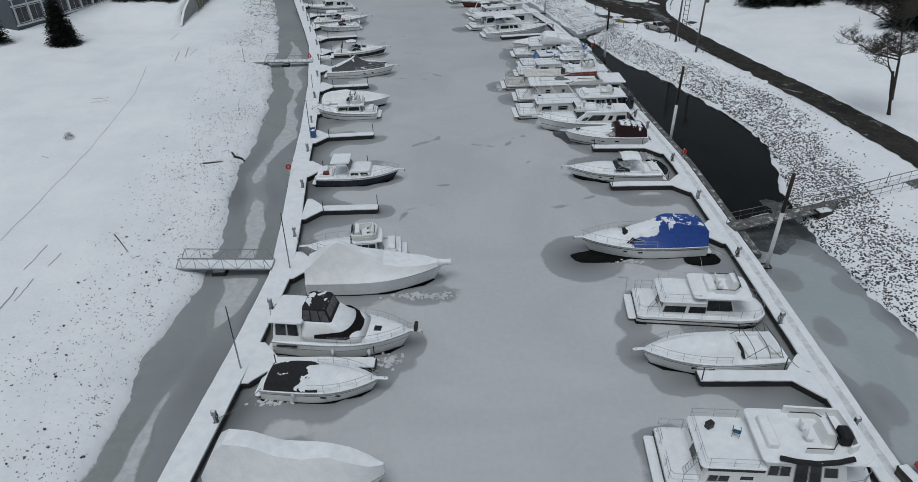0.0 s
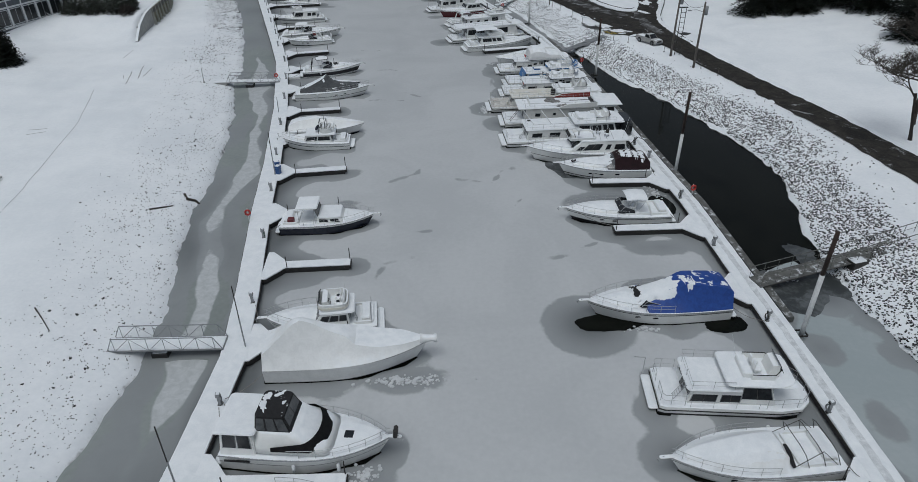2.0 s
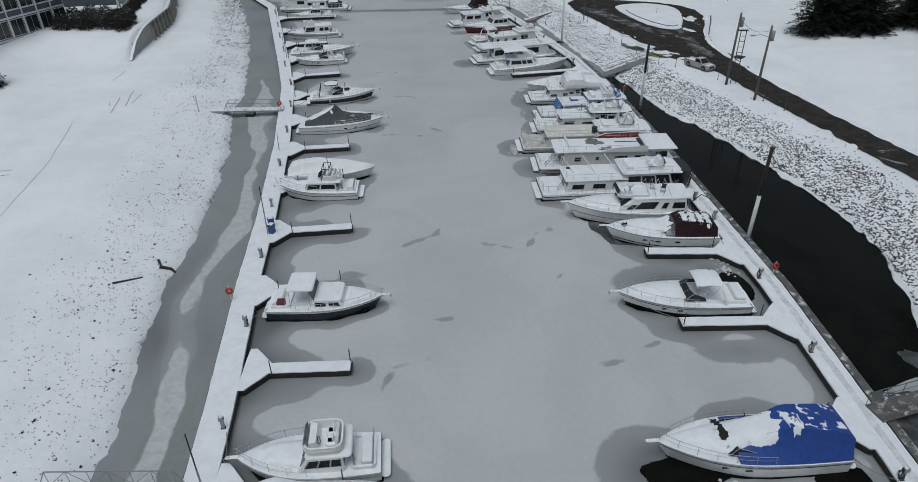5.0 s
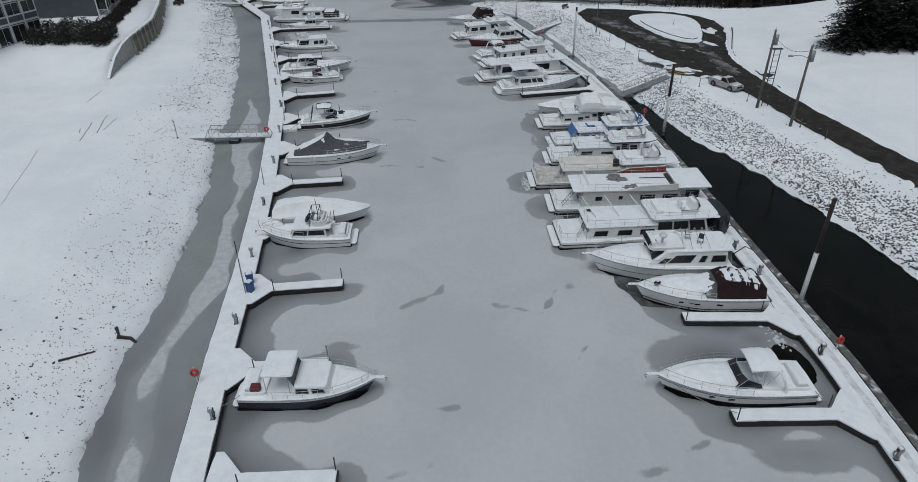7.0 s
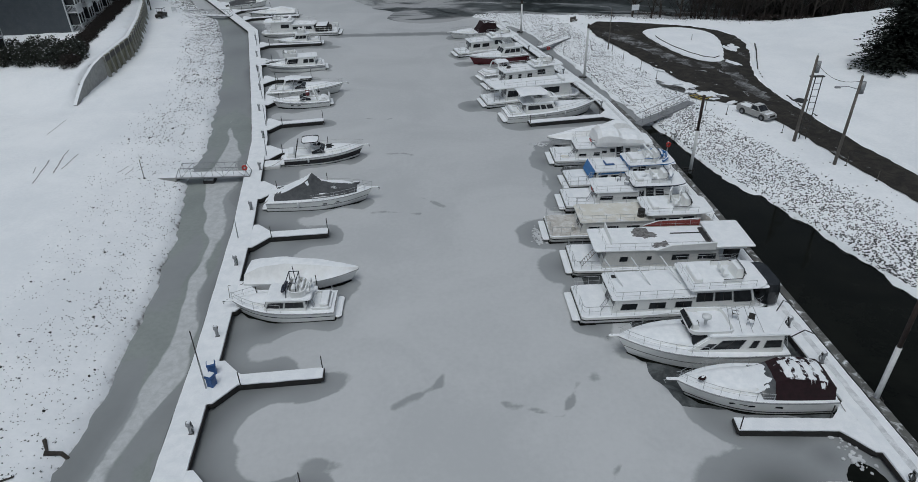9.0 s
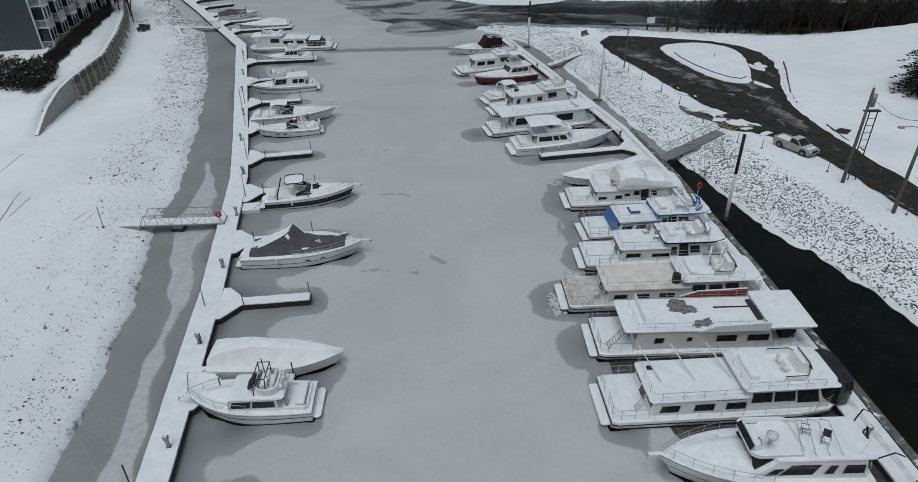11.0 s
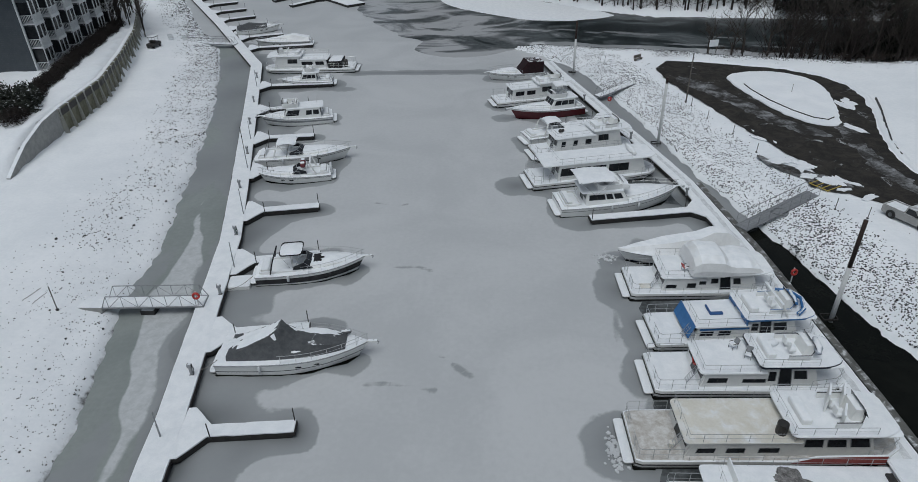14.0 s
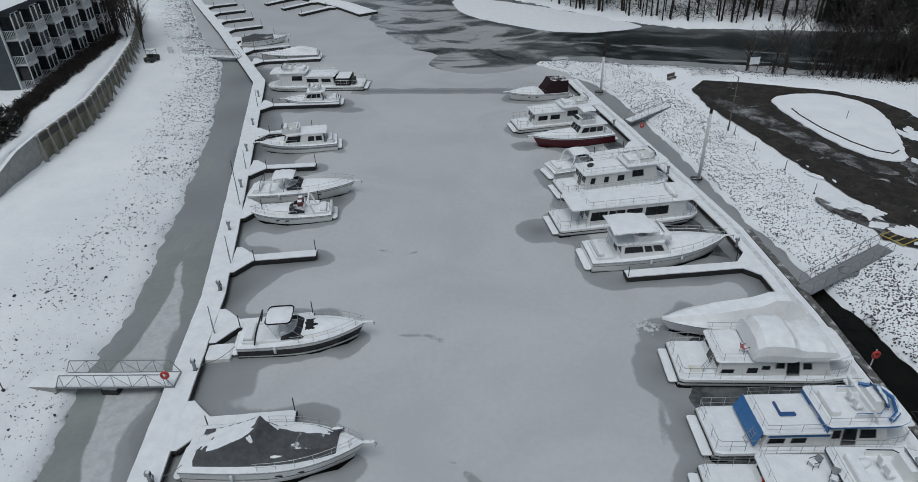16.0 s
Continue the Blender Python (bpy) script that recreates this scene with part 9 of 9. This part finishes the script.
for sx in (-0.6, 0.6):
    part("post", box(sx - 0.05, sx + 0.05, 0.04, 0.12, -0.1, 1.95), M_WOOD, kb)
bn = thing("picnic_bench", pose(21.7, 158.6, 1.5, 0, 0, 40), "dark wooden bench dusted with snow on the point", "bench")
part("seat", box(-0.8, 0.8, -0.2, 0.2, 0.42, 0.48), M_WOOD, bn)
part("backrest", box(-0.8, 0.8, 0.2, 0.26, 0.5, 0.95), M_WOOD, bn)
for sx in (-0.65, 0.65):
    part("leg", box(sx - 0.05, sx + 0.05, -0.18, 0.22, 0, 0.42), M_WOOD, bn)
for x, y in ((-55.0, 172.6), (-52.9, 173.4)):
    c = thing("slatted_chair", pose(x, y, ground_z(x, y), 0, 0, 190), "pale slatted chair standing in the snow", "chair", "slatted chairs")
    part("seat", box(-0.4, 0.4, -0.35, 0.35, 0.35, 0.42), M_TRIM, c)
    for k in range(5):
        part("slat", box(-0.4 + k * 0.17, -0.28 + k * 0.17, 0.3, 0.36, 0.4, 1.05), M_TRIM, c)
    for sx in (-0.36, 0.3):
        for sy in (-0.3, 0.26):
            part("leg", box(sx, sx + 0.06, sy, sy + 0.06, 0, 0.36), M_TRIM, c)


def wheels(e, xs, w, r, tw=0.22):
    for x in xs:
        for sg in (-1, 1):
            t = part("wheel", loft([[(x + q * math.cos(a), sg * w + o, r + q * math.sin(a)) for a in np.linspace(0, math.tau, 17)[:-1]] for q, o in ((r * 0.75, -tw / 2), (r, -tw / 2 + 0.03), (r, tw / 2 - 0.03), (r * 0.75, tw / 2))], None, True, True), M_TYRE, e)
            part("rim", loft([[(x + q * math.cos(a), sg * (w + 0.115), r + q * math.sin(a)) for a in np.linspace(0, math.tau, 11)[:-1]] for q in (r * 0.6, r * 0.2)], None, True, True), M_GALV, t)


tz = ground_z(34.4, 109.6)
tr = thing("pickup_truck", pose(33.47, 111.8, tz, 0, 0, -62.5) @ Matrix.Diagonal((0.83, 0.83, 0.83, 1)), "silver single-cab pickup truck with snow in its bed", "truck")
wheels(tr, (1.05, 4.3), 0.88, 0.39)
for x in (1.05, 4.3):
    for sg in (-1, 1):
        part("wheel_arch", loft([[(x + 0.5 * math.cos(a), sg * y, 0.42 + 0.46 * math.sin(a)) for a in np.linspace(0, math.tau, 19)[:-1]] for y in (0.9, 0.938)], None, True, True), M_FLOAT, tr)
prof = [(0.0, 0.5), (0.02, 1.05), (2.35, 1.08), (2.37, 1.1), (3.75, 1.08), (4.9, 0.98), (5.2, 0.85), (5.25, 0.45)]
part("body", loft([[(x, s * 0.93, z) for x, z in prof] + [(5.1, s * 0.93, 0.32), (0.15, s * 0.93, 0.32)] for s in (-1, 1)], None, True, True), M_CARPAINT, tr)
part("cab", loft([[(2.15, -0.86, 1.07), (3.95, -0.86, 1.05), (3.95, 0.86, 1.05), (2.15, 0.86, 1.07)], [(2.3, -0.72, 1.72), (3.15, -0.72, 1.72), (3.15, 0.72, 1.72), (2.3, 0.72, 1.72)]], None, True, True), M_CARPAINT, tr)
panel(tr, "windshield", [(3.88, -0.74, 1.12), (3.88, 0.74, 1.12), (3.2, 0.64, 1.68), (3.2, -0.64, 1.68)], M_GLASS)
panel(tr, "rear_window", [(2.16, 0.7, 1.2), (2.16, -0.7, 1.2), (2.27, -0.62, 1.65), (2.27, 0.62, 1.65)], M_GLASS)
for sg in (-1, 1):
    q = [(2.35, sg * 0.85, 1.15), (3.65, sg * 0.85, 1.13), (3.1, sg * 0.745, 1.65), (2.42, sg * 0.745, 1.65)]
    panel(tr, "side_window", q if sg < 0 else q[::-1], M_GLASS)
    part("headlight", box(5.2, 5.29, sg * 0.72 - 0.16, sg * 0.72 + 0.16, 0.68, 0.84, 0.02), M_TRIM, tr)
    part("mirror", box(3.35, 3.5, sg * 0.95 - 0.08, sg * 0.95 + 0.08, 1.15, 1.32, 0.02), M_DARKMETAL, tr)
part("grille", box(5.22, 5.28, -0.52, 0.52, 0.62, 0.84), M_DARKMETAL, tr)
part("bumper", box(5.2, 5.36, -0.9, 0.9, 0.38, 0.58, 0.03), M_GALV, tr)
part("bed_snow", cap(rrect(0.1, 2.1, -0.8, 0.8, 0.08), 1.06, 0.06), M_SNOWCAP, tr)
part("bed_rail", wall(rrect(0.03, 2.2, -0.92, 0.92, 0.05), 1.05, 0.14, 0.09, True), M_CARPAINT, tr)
part("hood_snow", cap(rrect(3.95, 4.95, -0.75, 0.75, 0.2), 0.98, 0.05), M_SNOWCAP, tr)

uz = ground_z(-55.5, 167.2)
ut = thing("utility_cart", pose(-55.5, 167.2, uz, 0, 0, 82), "small dark utility cart with snow on its roof", "cart")
wheels(ut, (-0.8, 0.8), 0.55, 0.28, 0.2)
part("body", box(-1.25, 1.25, -0.62, 0.62, 0.3, 0.8, 0.1), M_DARKMETAL, ut)
for sx in (-0.35, 0.6):
    for sy in (-0.55, 0.55):
        part("roof_post", tube([(sx, sy, 0.75), (sx, sy, 1.7)], 0.03, 5), M_DARKMETAL, ut)
part("roof", box(-0.45, 0.75, -0.65, 0.65, 1.68, 1.76, 0.03), M_DARKMETAL, ut)
part("roof_snow", cap(rrect(-0.42, 0.72, -0.62, 0.62, 0.1), 1.755, 0.09), M_SNOWCAP, ut)
part("bench_seat", box(-0.35, 0.05, -0.5, 0.5, 0.8, 1.15, 0.05), M_DARKMETAL, ut)

# driftwood and bare streaks on the left bank
for pts, r in (([(-23.6, 64.0, 0.75), (-22.9, 64.3, 0.75), (-22.1, 64.1, 0.5), (-21.4, 64.2, 0.25)], 0.16), ([(-25.8, 61.0, 1.05), (-25.0, 61.7, 1.0), (-24.2, 62.3, 0.85)], 0.09), ([(-24.0, 64.9, 0.95), (-23.4, 64.0, 0.85)], 0.12),
               ([(-27.9, 45.6, 1.55), (-27.0, 44.6, 1.5), (-25.9, 43.3, 1.3)], 0.05), ([(-33.6, 136.0, 0.9), (-32.8, 136.2, 0.7), (-33.2, 137.1, 0.6)], 0.1)):
    ob = part("driftwood", tube([(x, y, ground_z(x, y) + 0.06) for x, y, z in pts], r, 7, None, r * 0.5), M_BARK)
    tagged(ob, "dark driftwood log lying on the snowy bank", "log", "driftwood")
# dead grass, and snow grooves whose shade is drawn as grey strips
bm = bmesh.new()
for x0, y0, x1, y1, w in ((-40.7, 95.2, -42.0, 100.6, 0.18), (-40.0, 97.6, -41.0, 101.5, 0.2), (-39.6, 98.4, -39.8, 102.2, 0.16), (-40.9, 101.0, -41.3, 103.2, 0.12), (-41.9, 97.5, -42.6, 99.2, 0.12), (-46.0, 107.8, -46.2, 112.5, 0.08), (-31.3, 35.5, -31.6, 38.2, 0.16), (-30.9, 36.6, -31.0, 39.2, 0.12), (-45.0, 78.0, -43.0, 78.4, 0.12),
                          (-45.4, 79.2, -43.4, 79.6, 0.1), (-36.6, 44.5, -38.0, 62.5, 0.022), (-38.0, 62.5, -40.8, 81.1, 0.022), (-40.8, 81.1, -43.9, 92.8, 0.06), (-32.4, 40.5, -32.5, 44, 0.1), (-30.8, 40.8, -30.7, 42.6, 0.12), (-34.0, 98.2, -33.7, 99.8, 0.12), (-33.2, 97.9, -33.0, 99.4, 0.1), (-41.2, 61.0, -42.2, 61.4, 0.12)):
    n = 12
    pts = [(x0 + (x1 - x0) * k / n + 0.05 * noise.noise((k * 0.8, x0, y0)), y0 + (y1 - y0) * k / n) for k in range(n + 1)]
    zs = heights(np.array([[p[0] for p in pts]]), np.array([[p[1] for p in pts]]))[0] + 0.012
    d = Vector((y1 - y0, x0 - x1)).normalized()
    loft([[(p[0] - d.x * w * 0.5 * (0.4 + abs(noise.noise((p[0] * 2, p[1] * 2, 1)))), p[1] - d.y * w * 0.5 * (0.4 + abs(noise.noise((p[0] * 2, p[1] * 2, 1)))), z), (p[0], p[1], z + 0.03), (p[0] + d.x * w * 0.4, p[1] + d.y * w * 0.4, z)] for p, z in zip(pts, zs)], bm, False)
tagged(part("bare_streaks", bm, mat("grass_and_groove_grey", (0.2, 0.2, 0.195), (0.5, 0.51, 0.515), 0.9, scale=1.5, fine=9)), "thin streaks of dead grass and shaded track grooves in the snow", "grass", kind="stuff")


# ---- stones of the banks ----
def stone_shape(seed):
    rng = random.Random(seed)
    bm = bmesh.new()
    bmesh.ops.create_icosphere(bm, subdivisions=1, radius=1.0)
    for v in bm.verts:
        v.co = Vector((v.co.x * 1.1, v.co.y * 0.85, v.co.z * 0.95)) * rng.uniform(0.65, 1.2)
    bmesh.ops.recalc_face_normals(bm, faces=bm.faces)
    return bm


def scatter(x0, x1, y0, y1, n, poly, dlo, dhi, dens, seed):
    rs = np.random.RandomState(seed)
    X, Y = rs.uniform(x0, x1, n), rs.uniform(y0, y1, n)
    d = signed(poly, X[None], Y[None])[0]
    keep = (d > dlo) & (d < dhi)
    X, Y, d = X[keep], Y[keep], d[keep]
    p = dens(X, Y, d)
    keep = rs.uniform(0, 1, len(X)) < p
    return X[keep], Y[keep]


RX, RY = scatter(4, 62, -25, 172, 430000, SHORE_R, 0.1, 9.0, lambda X, Y, d: np.where(d < 6.6, np.clip((7.4 - d - 0.8 * ripple(X, Y, 6)) / 3.2, 0, 1), 0.02) * np.clip(1.0 + 0.3 * ripple(X, Y, 3), 0.4, 1.25) * np.where(Y > 114, 0.55, np.where(Y > 84, 0.85, 1.0)), 3)
LX, LY = scatter(-90, -18, -25, 226, 330000, SHORE_L, 0.1, 13.0, lambda X, Y, d: np.clip(1.0 - d / np.where(Y < 118, 10, 7), 0, 1) ** 1.2 * np.clip(0.22 + 0.15 * ripple(X, Y, 5) + 0.12 * ripple(X, Y, 1), 0.07, 1) * 2.4 * np.where(Y < 128, np.clip(0.7 + d / 7.0, 0, 1.2), 2.3), 4)
shapes = []
for k in range(6):
    bm = stone_shape(k)
    bm.verts.ensure_lookup_table()
    shapes.append((np.array([v.co[:] for v in bm.verts]), np.array([[v.index for v in f.verts] for f in bm.faces])))
    bm.free()
stone_me = []
for v, f in shapes:
    me = bpy.data.meshes.new("stone")
    me.from_pydata(v.tolist(), [], f.tolist())
    me.materials.append(M_ROCK)
    stone_me.append(me)
rs = np.random.RandomState(11)
SX, SY = np.concatenate([RX, LX]), np.concatenate([RY, LY])
SS = np.concatenate([rs.uniform(0.042, 0.105, len(RX)) * np.where(RY > 84, 0.85, 1.0), rs.uniform(0.022, 0.056, len(LX)) * np.where(LY > 105, 1.3, 1.0) * np.where(rs.uniform(0, 1, len(LX)) < 0.05, 2.2, 1)])
SS = SS * np.where((SY > 114) & (SX > 0), 0.85, 1.0)
SZ = heights(SX[None], SY[None])[0]
near = np.where(((SX > 29) & (SX < 34) & (SY > 24) & (SY < 52) & (SS > 0.085)) | ((SX < -19) & (SX > -27) & (SY > 22) & (SY < 52) & (SS > 0.062)))[0][:300]
for i in near:
    ob = new("stone", stone_me[i % 6])
    s = float(SS[i])
    ob.matrix_basis = pose(SX[i], SY[i], SZ[i] + s * 0.12, rs.uniform(-15, 15), rs.uniform(-15, 15), rs.uniform(0, 360)) @ Matrix.Diagonal((s, s, s, 1))
    ob.parent = ground
rest = np.setdiff1d(np.arange(len(SX)), near)
vs, fs, off = [], [], 0
for i in rest:
    v, f = shapes[i % 6]
    a, t = rs.uniform(0, 6.28), rs.uniform(-0.35, 0.35)
    c, s_ = math.cos(a), math.sin(a)
    R = np.array([[c, -s_, 0], [s_, c, 0], [math.sin(t), 0, 1]])
    vs.append(v @ R.T * SS[i] + (SX[i], SY[i], SZ[i] + SS[i] * 0.1))
    fs.append(f + off)
    off += len(v)
rip = raw("bank_stones", np.concatenate(vs).tolist(), np.concatenate(fs).tolist(), M_ROCK)
tagged(rip, "dark broken stones of the banks half buried in snow", "stones", kind="stuff")


# ---- the plan brought to true size ----
for ob in scene.objects:
    if ob.parent is None and ob is not cam and ob is not sun:
        ob.matrix_basis = Matrix.Diagonal((SCALE, SCALE, SCALE, 1)) @ ob.matrix_basis
